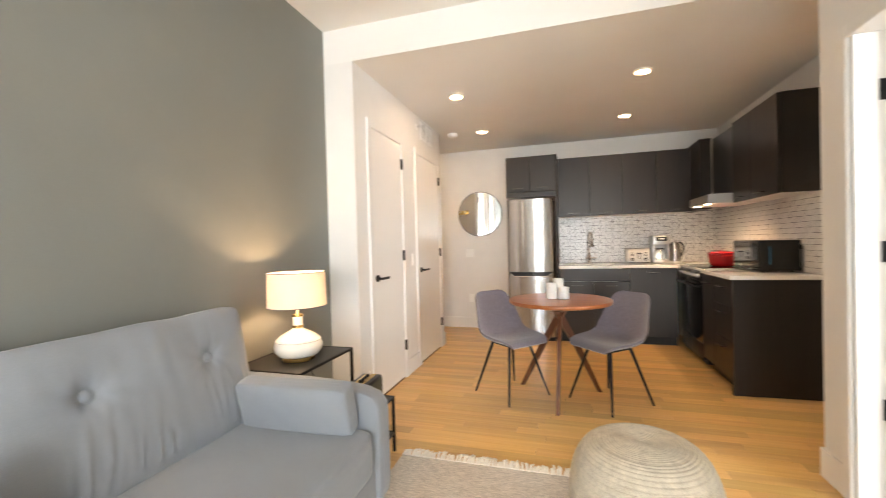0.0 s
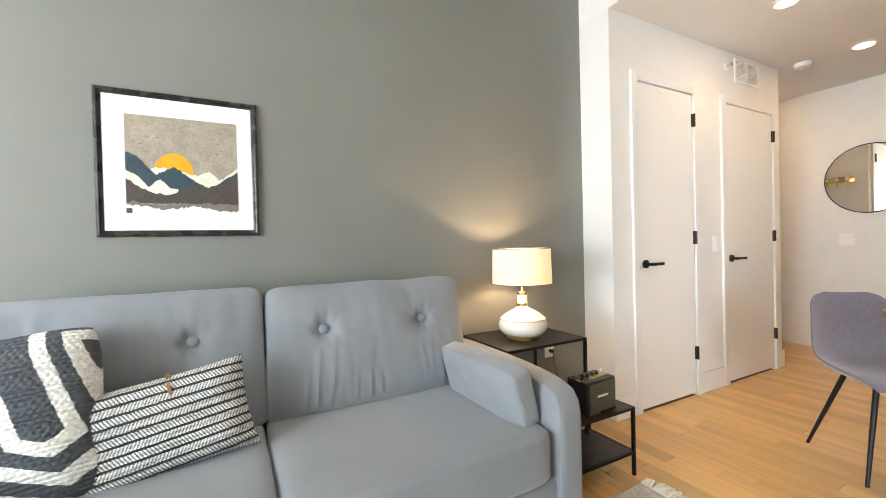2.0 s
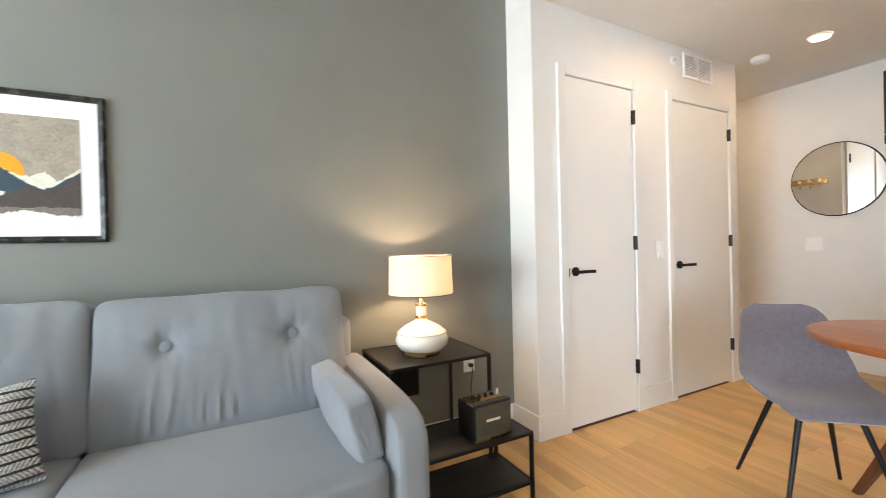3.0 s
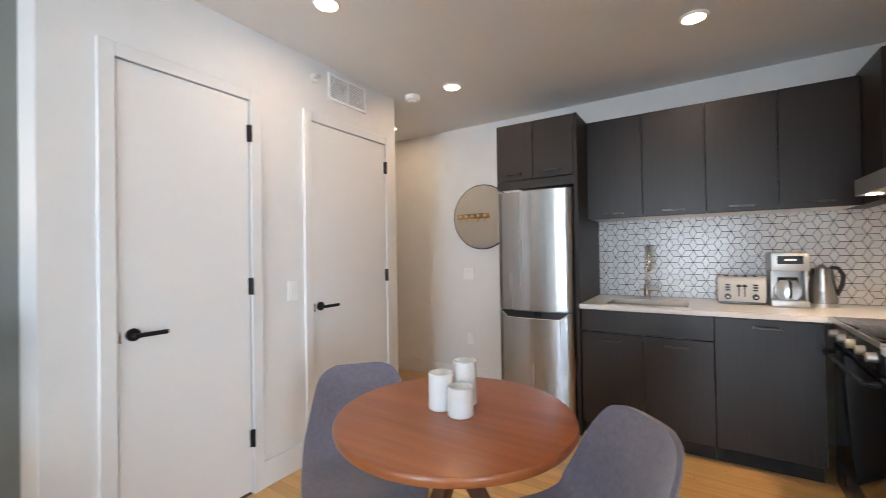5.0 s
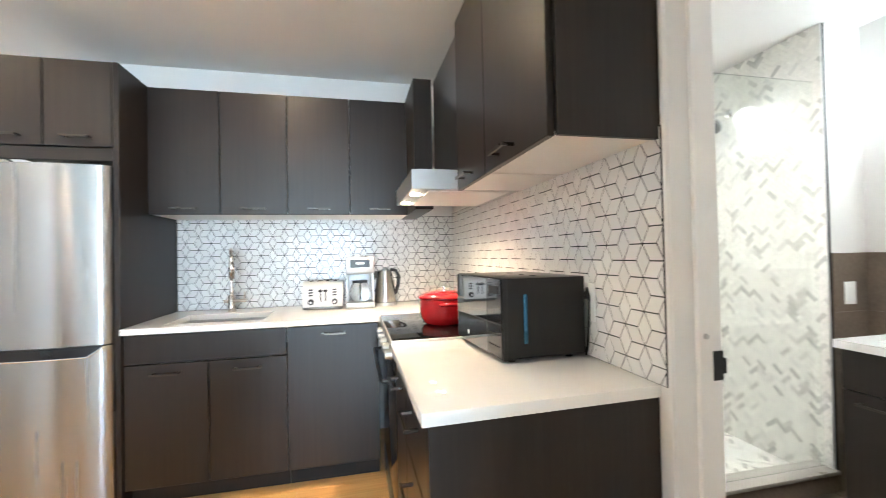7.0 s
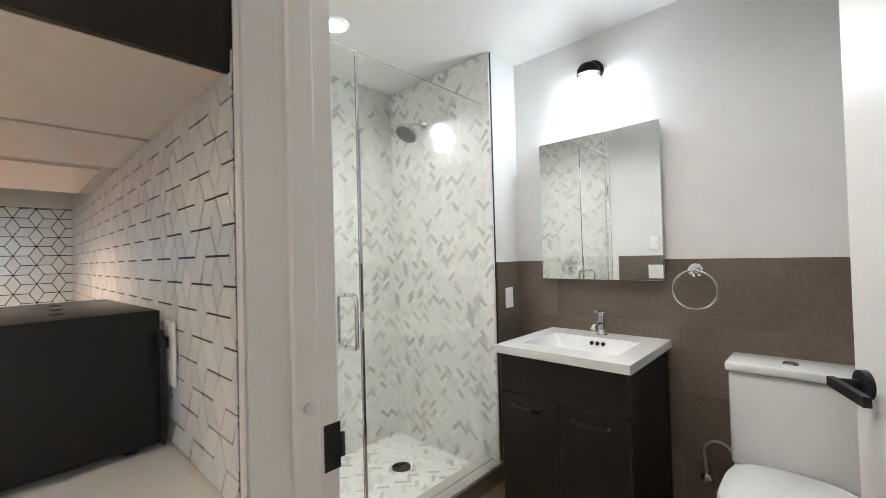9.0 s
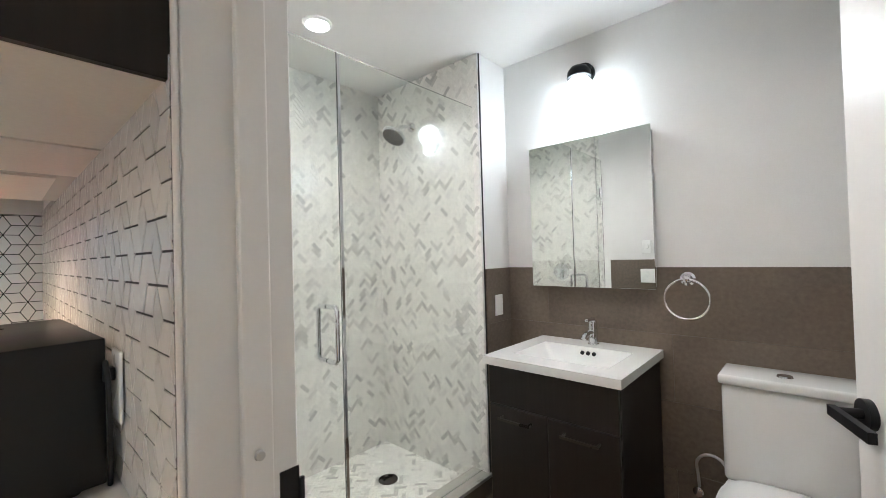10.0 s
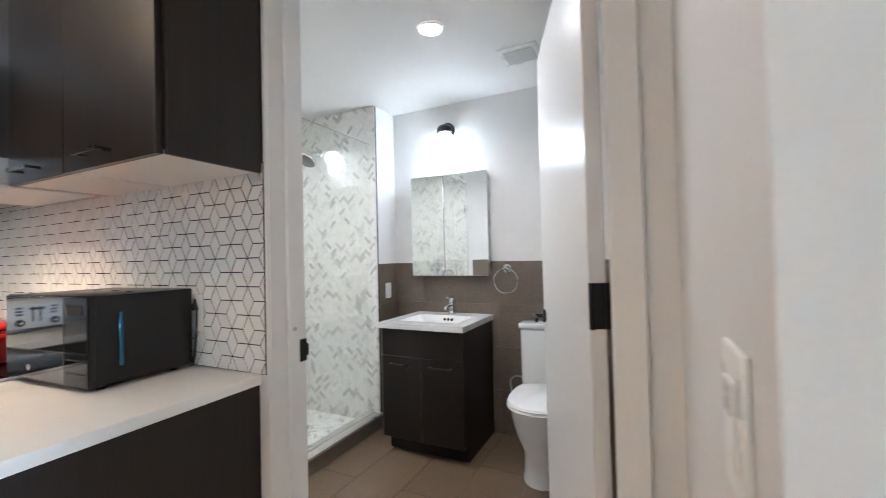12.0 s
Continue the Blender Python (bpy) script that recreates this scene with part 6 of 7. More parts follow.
# dining set
TC = Vector((0.905, 4.926))
t = thing("dining_table", (TC.x, TC.y, 0), 0, "round walnut dining table on three splayed legs", "table")
bm = lathe(bmesh.new(), [(0.36, 0.722), (0.379, 0.727), (0.383, 0.737), (0.383, 0.748), (0.379, 0.7535), (0.37, 0.755)], (TC.x, TC.y, 0), 96)
part("tabletop", bm, M["walnut"], t)
part("hub", cy((TC.x, TC.y, 0.66), (TC.x, TC.y, 0.7215), 0.05), M["walnut_leg"], t)
for fx, fy in ((0.590, 5.12), (1.193, 5.08), (0.882, 4.563)):
    ft = Vector((fx, fy, 0.0))
    dr = Vector((fx - TC.x, fy - TC.y, 0)).normalized()
    sd = Vector((-dr.y, dr.x, 0))
    top = Vector((TC.x, TC.y, 0.7215)) - dr * 0.06
    bm = bmesh.new()
    vs = []
    for q, w, tk in ((ft, 0.014, 0.012), (ft + (top - ft) * 0.55 + dr * 0.015, 0.026, 0.014), (top, 0.034, 0.016)):
        ax = dr
        vs.append([bm.verts.new(q + sd * a * tk + ax * b * w) for a, b in ((-1, -1), (1, -1), (1, 1), (-1, 1))])
    for a, b in zip(vs, vs[1:]):
        for i in range(4):
            bm.faces.new((a[i], a[(i + 1) % 4], b[(i + 1) % 4], b[i]))
    bm.faces.new(vs[0]), bm.faces.new(vs[-1])
    part("leg", bm, M["walnut_leg"], t, smooth=False)
for (x, y, h, rr) in ((0.848, 4.932, 0.120, 0.04), (0.934, 4.915, 0.092, 0.041), (0.897, 5.01, 0.148, 0.04)):
    c = thing("candle_holder", (x, y, 0.755), 0, "white ceramic cylinder holder on the table", "candle holder", "holders on the table")
    part("cup", lathe(bmesh.new(), [(rr - 0.003, 0.0005), (rr, 0.003), (rr, h - 0.002), (rr - 0.002, h), (rr - 0.006, h - 0.001), (rr - 0.007, h - 0.02)], (x, y, 0.755), 40), M["wax"], c)


def dining_chair():
    c = thing("dining_chair", (0, 0, 0), 0, "mauve-grey upholstered shell chair on slim dark metal legs", "chair", "chairs round the table")
    prof = [(0.225, 0.425, 0.17, 0.0), (0.205, 0.448, 0.195, 0.004), (0.15, 0.458, 0.215, 0.012), (0.06, 0.447, 0.228, 0.03), (-0.04, 0.438, 0.232, 0.05), (-0.12, 0.444, 0.232, 0.07),
            (-0.175, 0.475, 0.23, 0.085), (-0.205, 0.53, 0.226, 0.085), (-0.225, 0.60, 0.212, 0.075), (-0.245, 0.68, 0.194, 0.062), (-0.260, 0.738, 0.178, 0.045), (-0.271, 0.784, 0.148, 0.03), (-0.276, 0.805, 0.095, 0.018)]
    prof = [(x, z if z < 0.5 else 0.5 + (z - 0.5) * 0.965, w * 0.955, c_) for x, z, w, c_ in prof]
    fine = []
    for i in range(len(prof) - 1):
        p0, p1, p2, p3 = prof[max(0, i - 1)], prof[i], prof[i + 1], prof[min(len(prof) - 1, i + 2)]
        for k in range(3):
            s = k / 3
            fine.append(tuple(0.5 * (2 * b + (d - a) * s + (2 * a - 5 * b + 4 * d - e) * s * s + (3 * b - a - 3 * d + e) * s ** 3) for a, b, d, e in zip(p0, p1, p2, p3)))
    fine.append(prof[-1])
    bm = bmesh.new()
    nu = 20
    sheets = []
    for off in (0.0, -0.026):
        rows = []
        for i, (x, z, w, curl) in enumerate(fine):
            a, b = fine[max(0, i - 1)], fine[min(len(fine) - 1, i + 1)]
            tx, tz = b[0] - a[0], b[1] - a[1]
            ln = math.hypot(tx, tz)
            nx_, nz_ = tz / ln, -tx / ln
            row = []
            for j in range(nu + 1):
                u = -1 + 2 * j / nu
                e = abs(u) ** 2.4 * curl
                edge = 1 - 0.5 * max(0, abs(u) - 0.9) / 0.1 * (1 if off else 0)
                row.append(bm.verts.new((x + nx_ * (e + off * edge), w * u * (1.0 if off == 0 else 1.012), z + nz_ * (e + off * edge))))
            rows.append(row)
        sheets.append(rows)
    A, B = sheets
    N = len(fine)
    for i in range(N - 1):
        for j in range(nu):
            bm.faces.new((A[i][j], A[i + 1][j], A[i + 1][j + 1], A[i][j + 1]))
            bm.faces.new((B[i][j], B[i][j + 1], B[i + 1][j + 1], B[i + 1][j]))
        for j in (0, nu):
            bm.faces.new((A[i][j], B[i][j], B[i + 1][j], A[i + 1][j]))
    for j in range(nu):
        for i in (0, N - 1):
            bm.faces.new((A[i][j], A[i][j + 1], B[i][j + 1], B[i][j]))
    part("shell", bm, M["chair"], c)
    part("seat_bracket", bx(-0.11, 0.11, -0.10, 0.10, 0.395, 0.411, 0.003), M["black"], c)
    for sx in (-1, 1):
        for sy in (-1, 1):
            part("leg", cy((sx * 0.205, sy * 0.205, 0.0), (sx * 0.10, sy * 0.10, 0.405), 0.0075, 0.012, 14), M["black"], c)
    return c


ch = dining_chair()
ch.matrix_world = pose(0.525, 4.905, 0, 0, 0, -42)
PLACE[ch] = ch.matrix_world.copy()
copy_thing(ch, pose(1.252, 4.892, 0, 0, 0, 222))

# ---- bathroom ----
v = thing("vanity", (4.34, 5.41, 0), 0, "dark-stained bathroom vanity with two doors", "vanity")
VX, VY0, VY1, VT = 4.078, 5.145, 5.712, 0.832
part("body", bx(VX + 0.02, EX - 0.012, VY0 + 0.019, VY1 - 0.019, 0.10, VT - 0.13), M["cab_end"], v)
for y0, y1 in ((VY0, VY0 + 0.0185), (VY1 - 0.0185, VY1)):
    bm = prism(bmesh.new(), [(VX + 0.02, 0.10), (VX + 0.082, 0.10), (VX + 0.082, 0.002), (EX - 0.012, 0.002), (EX - 0.012, VT - 0.036), (VX + 0.02, VT - 0.036)], -y1, -y0,
               Matrix(((1, 0, 0, 0), (0, 0, -1, 0), (0, 1, 0, 0), (0, 0, 0, 1))))
    part("side_panel", bm, M["cab_end"], v, smooth=False)
part("toe_kick", bx(VX + 0.075, VX + 0.09, VY0 + 0.01, VY1 - 0.01, 0.002, 0.099), M["cab_end"], v)
front_x(v, VY0, VY1, 0.622, VT - 0.036, VX, "false_front")
for y0, y1 in ((VY0, 5.428), (5.429, VY1)):
    d = front_x(v, y0, y1, 0.10, 0.619, VX, "door")
    bar_handle(d, (VX, (y0 + y1) / 2, 0.575), (0, 1, 0), (-1, 0, 0), 0.15)
b = thing("washbasin", (4.34, 5.41, VT - 0.035), 0, "white ceramic vanity top with an inset basin", "sink")
bm = bmesh.new()
X0, X1, Y0, Y1 = 4.058, EX - 0.0115, 5.128, 5.728
bx0, bx1, by0, by1 = 4.17, 4.475, 5.215, 5.64
z0, z1 = VT - 0.0355, VT
for q in ((X0, bx0, Y0, Y1), (bx1, X1, Y0, Y1), (bx0, bx1, Y0, by0), (bx0, bx1, by1, Y1)):
    box(bm, *q, z0, z1)
bmesh.ops.remove_doubles(bm, verts=bm.verts, dist=0.0002)
part("slab", bm, M["ceramic"], b, smooth=False)
bm = bmesh.new()
rim = [(bx0, by0), (bx1, by0), (bx1, by1), (bx0, by1)]
flo = [(bx0 + 0.03, by0 + 0.05), (bx1 - 0.015, by0 + 0.05), (bx1 - 0.015, by1 - 0.05), (bx0 + 0.03, by1 - 0.05)]
a = [bm.verts.new((x, y, z1 - 0.001)) for x, y in rim]
c = [bm.verts.new((x, y, z1 - 0.11)) for x, y in flo]
for i in range(4):
    bm.faces.new((a[i], a[(i + 1) % 4], c[(i + 1) % 4], c[i]))
bm.faces.new(c)
es = [e for e in bm.edges if not e.is_boundary]
bmesh.ops.bevel(bm, geom=es, offset=0.02, segments=4, profile=0.5, affect="EDGES")
part("basin", bm, M["ceramic"], b)
for k in (-1, 0, 1):
    part("overflow_hole", cy((bx1 - 0.0125, 5.415 + k * 0.028, z1 - 0.03), (bx1 - 0.004, 5.415 + k * 0.028, z1 - 0.026), 0.009, seg=16), M["gap"], b, "small dark overflow hole")
f = thing("basin_faucet", (4.545, 5.42, VT), 0, "polished chrome single-hole basin faucet", "faucet")
part("body", lathe(bmesh.new(), [(0.026, 0.0005), (0.026, 0.005), (0.022, 0.008), (0.021, 0.11), (0.018, 0.118)], (4.545, 5.42, VT), 28), M["chrome"], f)
part("spout", tube(bmesh.new(), [(4.535, 5.42, VT + 0.06), (4.49, 5.42, VT + 0.065), (4.44, 5.42, VT + 0.055), (4.433, 5.42, VT + 0.045)], 0.012, 14), M["chrome"], f)
part("lever", bx(4.47, 4.56, 5.411, 5.429, VT + 0.1185, VT + 0.132, 0.004), M["chrome"], f)

m = thing("mirror_cabinet", (4.59, 5.44, 1.11), 0, "frameless mirrored medicine cabinet with two doors", "mirror cabinet")
part("body", bx(4.572, EX - 0.0005, 5.145, 5.74, 1.115, 1.84), M["plate"], m)
part("mirror_door", bx(4.558, 4.5715, 5.386, 5.748, 1.108, 1.852, 0.0012, 1), M["mirror"], m, "mirror-faced door", smooth=False)
part("mirror_door", bx(4.558, 4.5715, 5.135, 5.3845, 1.108, 1.852, 0.0012, 1), M["mirror"], m, "mirror-faced door", smooth=False)

SC = (4.565, 5.455, 2.10)
s = thing("wall_sconce", (EX, SC[1], 2.18), 0, "wall sconce with a black cap and a lit opal globe", "wall lamp")
part("backplate", cy((EX - 0.0005, SC[1], 2.19), (EX - 0.018, SC[1], 2.19), 0.058, seg=40), M["black"], s)
part("cap", lathe(bmesh.new(), [(0.058, 0.0), (0.056, 0.03), (0.04, 0.052), (0.012, 0.06)], (SC[0], SC[1], 2.16), 36), M["black"], s)
bm = bmesh.new()
bmesh.ops.create_uvsphere(bm, u_segments=36, v_segments=20, radius=0.068, matrix=Matrix.Translation(SC))
gl = part("globe", bm, M["globe"], s, "glowing opal glass globe")
point_lamp("sconce_bulb", (SC[0] - 0.01, SC[1], SC[2] - 0.10), 2.6, 0.03, (0.86, 0.96, 1.0))

r = thing("towel_ring", (EX, 5.02, 1.15), 0, "chrome towel ring on the tiled wall", "towel ring")
part("rosette", lathe(bmesh.new(), [(0.03, 0.0005), (0.03, 0.006), (0.02, 0.012), (0.014, 0.03), (0.014, 0.045), (0.008, 0.05)], (EX - 0.01, 5.02, 1.155), 28, Matrix.Rotation(radians(-90), 4, "Y")), M["chrome"], r)
part("ring", tube(bmesh.new(), [(EX - 0.052, 5.02 + 0.085 * math.cos(a * math.pi / 24), 1.07 + 0.085 * math.sin(a * math.pi / 24)) for a in range(48)], 0.005, 10, True), M["chrome"], r)

# toilet
TY = 4.705
t = thing("toilet", (4.30, TY, 0), 0, "white ceramic close-coupled toilet with its lid down", "toilet")
part("tank", bx(4.425, EX - 0.012, TY - 0.185, TY + 0.185, 0.415, 0.775, 0.018, 4), M["ceramic"], t)
lid = part("tank_lid", bx(4.412, EX - 0.0115, TY - 0.193, TY + 0.193, 0.7755, 0.812, 0.01, 3), M["ceramic"], t)
part("flush_button", cy((4.50, TY, 0.8125), (4.50, TY, 0.818), 0.024, 0.022, 28), M["chrome"], lid, "chrome flush button")


def oval(x_front, x_back, w, n=40):
    pts = []
    for i in range(n):
        a = 2 * math.pi * i / n
        ca, sa = math.cos(a), math.sin(a)
        xm = (x_front + x_back) / 2
        k = (x_back - x_front) / 2
        e = 3.4 if ca > 0 else 2.3
        pts.append((xm + k * math.copysign(abs(ca) ** (2 / e), ca), TY + w * math.copysign(abs(sa) ** (2 / e), sa)))
    return pts


def loft(levels):
    bm = bmesh.new()
    rings = [[bm.verts.new((x, y, z)) for x, y in pts] for pts, z in levels]
    n = len(rings[0])
    for a, b in zip(rings, rings[1:]):
        for i in range(n):
            bm.faces.new((a[i], a[(i + 1) % n], b[(i + 1) % n], b[i]))
    bm.faces.new(rings[0]), bm.faces.new(rings[-1])
    return bm


part("bowl", loft([(oval(4.03, 4.58, 0.128), 0.002), (oval(4.04, 4.58, 0.120), 0.05), (oval(4.035, 4.58, 0.122), 0.16), (oval(3.985, 4.58, 0.158), 0.26), (oval(3.955, 4.58, 0.178), 0.36), (oval(3.945, 4.585, 0.182), 0.412)]), M["ceramic"], t)
part("seat", loft([(oval(3.945, 4.40, 0.184), 0.4125), (oval(3.94, 4.40, 0.187), 0.42), (oval(3.945, 4.40, 0.184), 0.429)]), M["ceramic"], t)
part("lid", loft([(oval(3.948, 4.41, 0.182), 0.4295), (oval(3.942, 4.41, 0.186), 0.436), (oval(3.95, 4.41, 0.18), 0.448), (oval(3.99, 4.40, 0.15), 0.453)]), M["ceramic"], t)
q = thing("supply_valve", (EX - 0.03, 5.0, 0.27), 0, "chrome supply valve with a braided hose", "valve")
part("valve", cy((EX - 0.0115, 5.0, 0.27), (EX - 0.06, 5.0, 0.27), 0.011, seg=16), M["chrome"], q)
part("valve_handle", lathe(bmesh.new(), [(0.008, 0), (0.02, 0.004), (0.02, 0.012), (0.01, 0.016)], (EX - 0.0605, 5.0, 0.27), 20, Matrix.Rotation(radians(-90), 4, "Y")), M["chrome"], q)
part("hose", tube(bmesh.new(), [(EX - 0.045, 5.0, 0.28), (EX - 0.045, 5.004, 0.34)] + [tuple(p) for p in arc((EX - 0.055, 4.952, 0.375), 0.054, 0, 165, 14, (0, 1, 0), (0, 0, 1))] + [(EX - 0.07, 4.89, 0.36)], 0.006, 10), M["steel_h"], q, "braided steel hose")

# shower
s = thing("shower_curb", (3.6, 5.98, 0), 0, "tiled shower curb with a grey stone top", "shower curb")
part("riser", bx(RX + 0.126, SHX + 0.0115, 5.935, 6.045, 0.0, 0.088), M["porcelain_tile"], s)
part("sill", bx(RX + 0.126, SHX + 0.0115, 5.925, 6.055, 0.0885, 0.108, 0.003), M["stone"], s, "grey stone sill")
GY = 5.985
g = thing("shower_screen", (3.6, GY, 0.108), 0, "frameless clear glass shower screen with a hinged door", "shower screen")
for x0, x1, nm in ((3.509, SHX - 0.006, "fixed_panel"), (RX + 0.14, 3.496, "glass_door")):
    pn = part(nm, bx(x0, x1, GY - 0.005, GY + 0.005, 0.112, 2.10), M["shower_glass"], g, "clear glass panel", smooth=False)
    pn.visible_shadow = False
    if nm == "glass_door":
        hd = bmesh.new()
        for sg in (-1, 1):
            y = GY + sg * 0.066
            tube(hd, [(3.432, GY + sg * 0.0055, 0.90), (3.432, y - sg * 0.012, 0.90), (3.432, y, 0.912), (3.432, y, 1.093), (3.432, y - sg * 0.012, 1.105), (3.432, GY + sg * 0.0055, 1.105)], 0.009, 12)
        part("pull_handle", hd, M["chrome"], pn, "chrome D-pull handle")
        for z in (0.40, 1.80):
            part("hinge", bx(RX + 0.128, RX + 0.20, GY - 0.012, GY + 0.012, z - 0.045, z + 0.045, 0.003), M["chrome"], pn)
    else:
        part("edge_seal", bx(3.4965, 3.5085, GY - 0.008, GY + 0.008, 0.112, 2.10), M["chrome"], pn, "bright edge seal")
        part("wall_channel", bx(SHX - 0.0058, SHX - 0.0005, GY - 0.009, GY + 0.009, 0.1085, 2.10), M["chrome"], pn)
h = thing("rain_shower", (SHX, 6.47, 2.09), 0, "chrome rain shower head on a short arm", "shower head")
part("flange", cy((SHX - 0.0095, 6.47, 2.10), (SHX - 0.02, 6.47, 2.10), 0.03, 0.022, 24), M["chrome"], h)
part("arm", tube(bmesh.new(), [(SHX - 0.02, 6.47, 2.10), (SHX - 0.09, 6.47, 2.09), (SHX - 0.135, 6.47, 2.06)], 0.010, 12), M["chrome"], h)
part("ball", lathe(bmesh.new(), [(0.012, 0), (0.02, 0.014), (0.012, 0.03)], (SHX - 0.145, 6.47, 2.035), 20), M["chrome"], h)
hm = look((0, 0, 0), (-0.55, 0.0, -0.83))
fl = lathe(bmesh.new(), [(0.02, 0.02), (0.05, 0.01), (0.075, 0.0), (0.075, -0.014), (0.07, -0.018)], (SHX - 0.155, 6.47, 2.022), 36, hm)
rose = part("rose", fl, M["chrome"], h, "round chrome spray head")
fl = lathe(bmesh.new(), [(0.066, -0.0185), (0.066, -0.021), (0.058, -0.0225)], (SHX - 0.155, 6.47, 2.022), 36, hm)
part("spray_face", fl, M["steel_dim"], rose, "grey nozzle face")
v = thing("shower_valve", (RX + 0.135, 6.40, 1.1), 0, "round chrome shower valve with a lever", "shower valve")
part("plate", cy((RX + 0.1345, 6.40, 1.10), (RX + 0.145, 6.40, 1.10), 0.08, 0.076, 40), M["chrome"], v)
part("hub", cy((RX + 0.145, 6.40, 1.10), (RX + 0.19, 6.40, 1.10), 0.025, 0.022, 24), M["chrome"], v)
part("lever", bx(RX + 0.175, RX + 0.188, 6.392, 6.408, 1.03, 1.10, 0.003), M["chrome"], v)
d = thing("shower_drain", (4.06, 6.42, 0.03), 0, "round bronze shower drain grate", "drain")
part("ring", lathe(bmesh.new(), [(0.05, 0.0375), (0.054, 0.0375), (0.054, 0.0415), (0.05, 0.0415)], (4.06, 6.42, 0), 32), M["handle"], d)
part("grate", cy((4.06, 6.42, 0.0372), (4.06, 6.42, 0.0402), 0.05, seg=32), M["handle"], d)
for i in range(-3, 4):
    for j in range(-3, 4):
        if i * i + j * j < 11:
            part("hole", cy((4.06 + i * 0.0125, 6.42 + j * 0.0125, 0.0403), (4.06 + i * 0.0125, 6.42 + j * 0.0125, 0.0407), 0.0042, seg=8), M["gap"], d)

# fittings
plate_y("wall_outlet", 4.487, GLY - 0.01, 1.0, 1, "white outlet on the brown tile beside the shower")
plate_x("light_switch", RX + 0.135, 5.60, 1.07, 3, "white triple rocker switch on the bathroom wall")
t = thing("thermostat", (RX + 0.125, 5.63, 1.30), 0, "small white wall thermostat", "thermostat")
part("body", bx(RX + 0.1255, RX + 0.145, 5.595, 5.665, 1.255, 1.365, 0.004), M["plate"], t)
part("dial", cy((RX + 0.145, 5.63, 1.315), (RX + 0.153, 5.63, 1.315), 0.022, 0.02), M["plate"], t)
v = thing("exhaust_vent", (4.13, 4.76, ZB), 0, "white square ceiling exhaust vent", "vent")
part("cover", bx(4.03, 4.23, 4.65, 4.87, ZB - 0.014, ZB - 0.0005, 0.004), M["plate"], v)
part("panel", bx(4.055, 4.205, 4.675, 4.845, ZB - 0.020, ZB - 0.0145, 0.003), M["vent_grey"], v)
s = thing("strike_plate", (RX + 0.12, DY1 - 0.016, 0.97), 0, "black strike plate in the door jamb", "strike plate")
part("plate", bx(RX + 0.112, RX + 0.14, DY1 - 0.0165, DY1 - 0.0145, 0.918, 0.990), M["black"], s)
part("lip", bx(RX + 0.1405, RX + 0.147, DY1 - 0.0185, DY1 - 0.0135, 0.934, 0.972), M["black"], s)
s = thing("door_bumper", (RX + 0.08, 5.17, 1.03), 0, "small grey round bumper on the door stop", "bumper")
part("dot", cy((RX + 0.08, DY1 - 0.0265, 1.03), (RX + 0.08, DY1 - 0.031, 1.03), 0.007, 0.006, 16), M["steel_h"], s)

# ---- pieces: tiles and planks ----
def plane(origin, u, v):
    u, v = Vector(u), Vector(v)
    m = Matrix((u, v, u.cross(v))).transposed().to_4x4()
    m.translation = origin
    return m


def cube_tiles(w, h, a, gap):
    """Rhombille field: hexagons split in three, edges at 0, 60 and 120 degrees."""
    k = math.sqrt(3) / 2
    v = [(a, 0), (a / 2, a * k), (-a / 2, a * k), (-a, 0), (-a / 2, -a * k), (a / 2, -a * k)]
    out = []
    for c in range(-2, int(w / (1.5 * a)) + 3):
        for r in range(-2, int(h / (2 * k * a)) + 3):
            x, y = c * 1.5 * a, (r + (c % 2) / 2) * 2 * k * a
            for i in (0, 2, 4):
                poly = [(x, y)] + [(x + v[(i + j) % 6][0], y + v[(i + j) % 6][1]) for j in range(3)]
                poly = clip(poly, 0.001, w - 0.001, 0.001, h - 0.001)
                if len(poly) >= 3 and area_of(poly) > 6e-5:
                    poly = shrink(poly, gap / 2)
                    if len(poly) >= 3 and area_of(poly) > 4e-5:
                        out.append(poly)
    return out


def herringbone(w, h, a, b, gap):
    """Zigzag field of a by b bricks set at 45 degrees."""
    out = []
    s = math.sqrt(0.5)
    n = int((w + h) / b) + 4
    k = int(round(a / b))
    for i in range(-n, n):
        for j in range(-n, n):
            if (i - j) % (2 * k) == 0:
                r0 = [(i * b, j * b), (i * b + a, j * b), (i * b + a, j * b + b), (i * b, j * b + b)]
            elif (i - j) % (2 * k) == 2 * k - 1:
                r0 = [(i * b, j * b), (i * b + b, j * b), (i * b + b, j * b + a), (i * b, j * b + a)]
            else:
                continue
            poly = [((x - y) * s + w / 2, (x + y) * s) for x, y in r0]
            if max(p[0] for p in poly) < 0 or min(p[0] for p in poly) > w or max(p[1] for p in poly) < 0 or min(p[1] for p in poly) > h:
                continue
            poly = clip(poly, 0.0005, w - 0.0005, 0.0005, h - 0.0005)
            if len(poly) >= 3 and area_of(poly) > 3e-5:
                poly = shrink(poly, gap / 2)
                if len(poly) >= 3 and area_of(poly) > 2e-5:
                    out.append(poly)
    return out


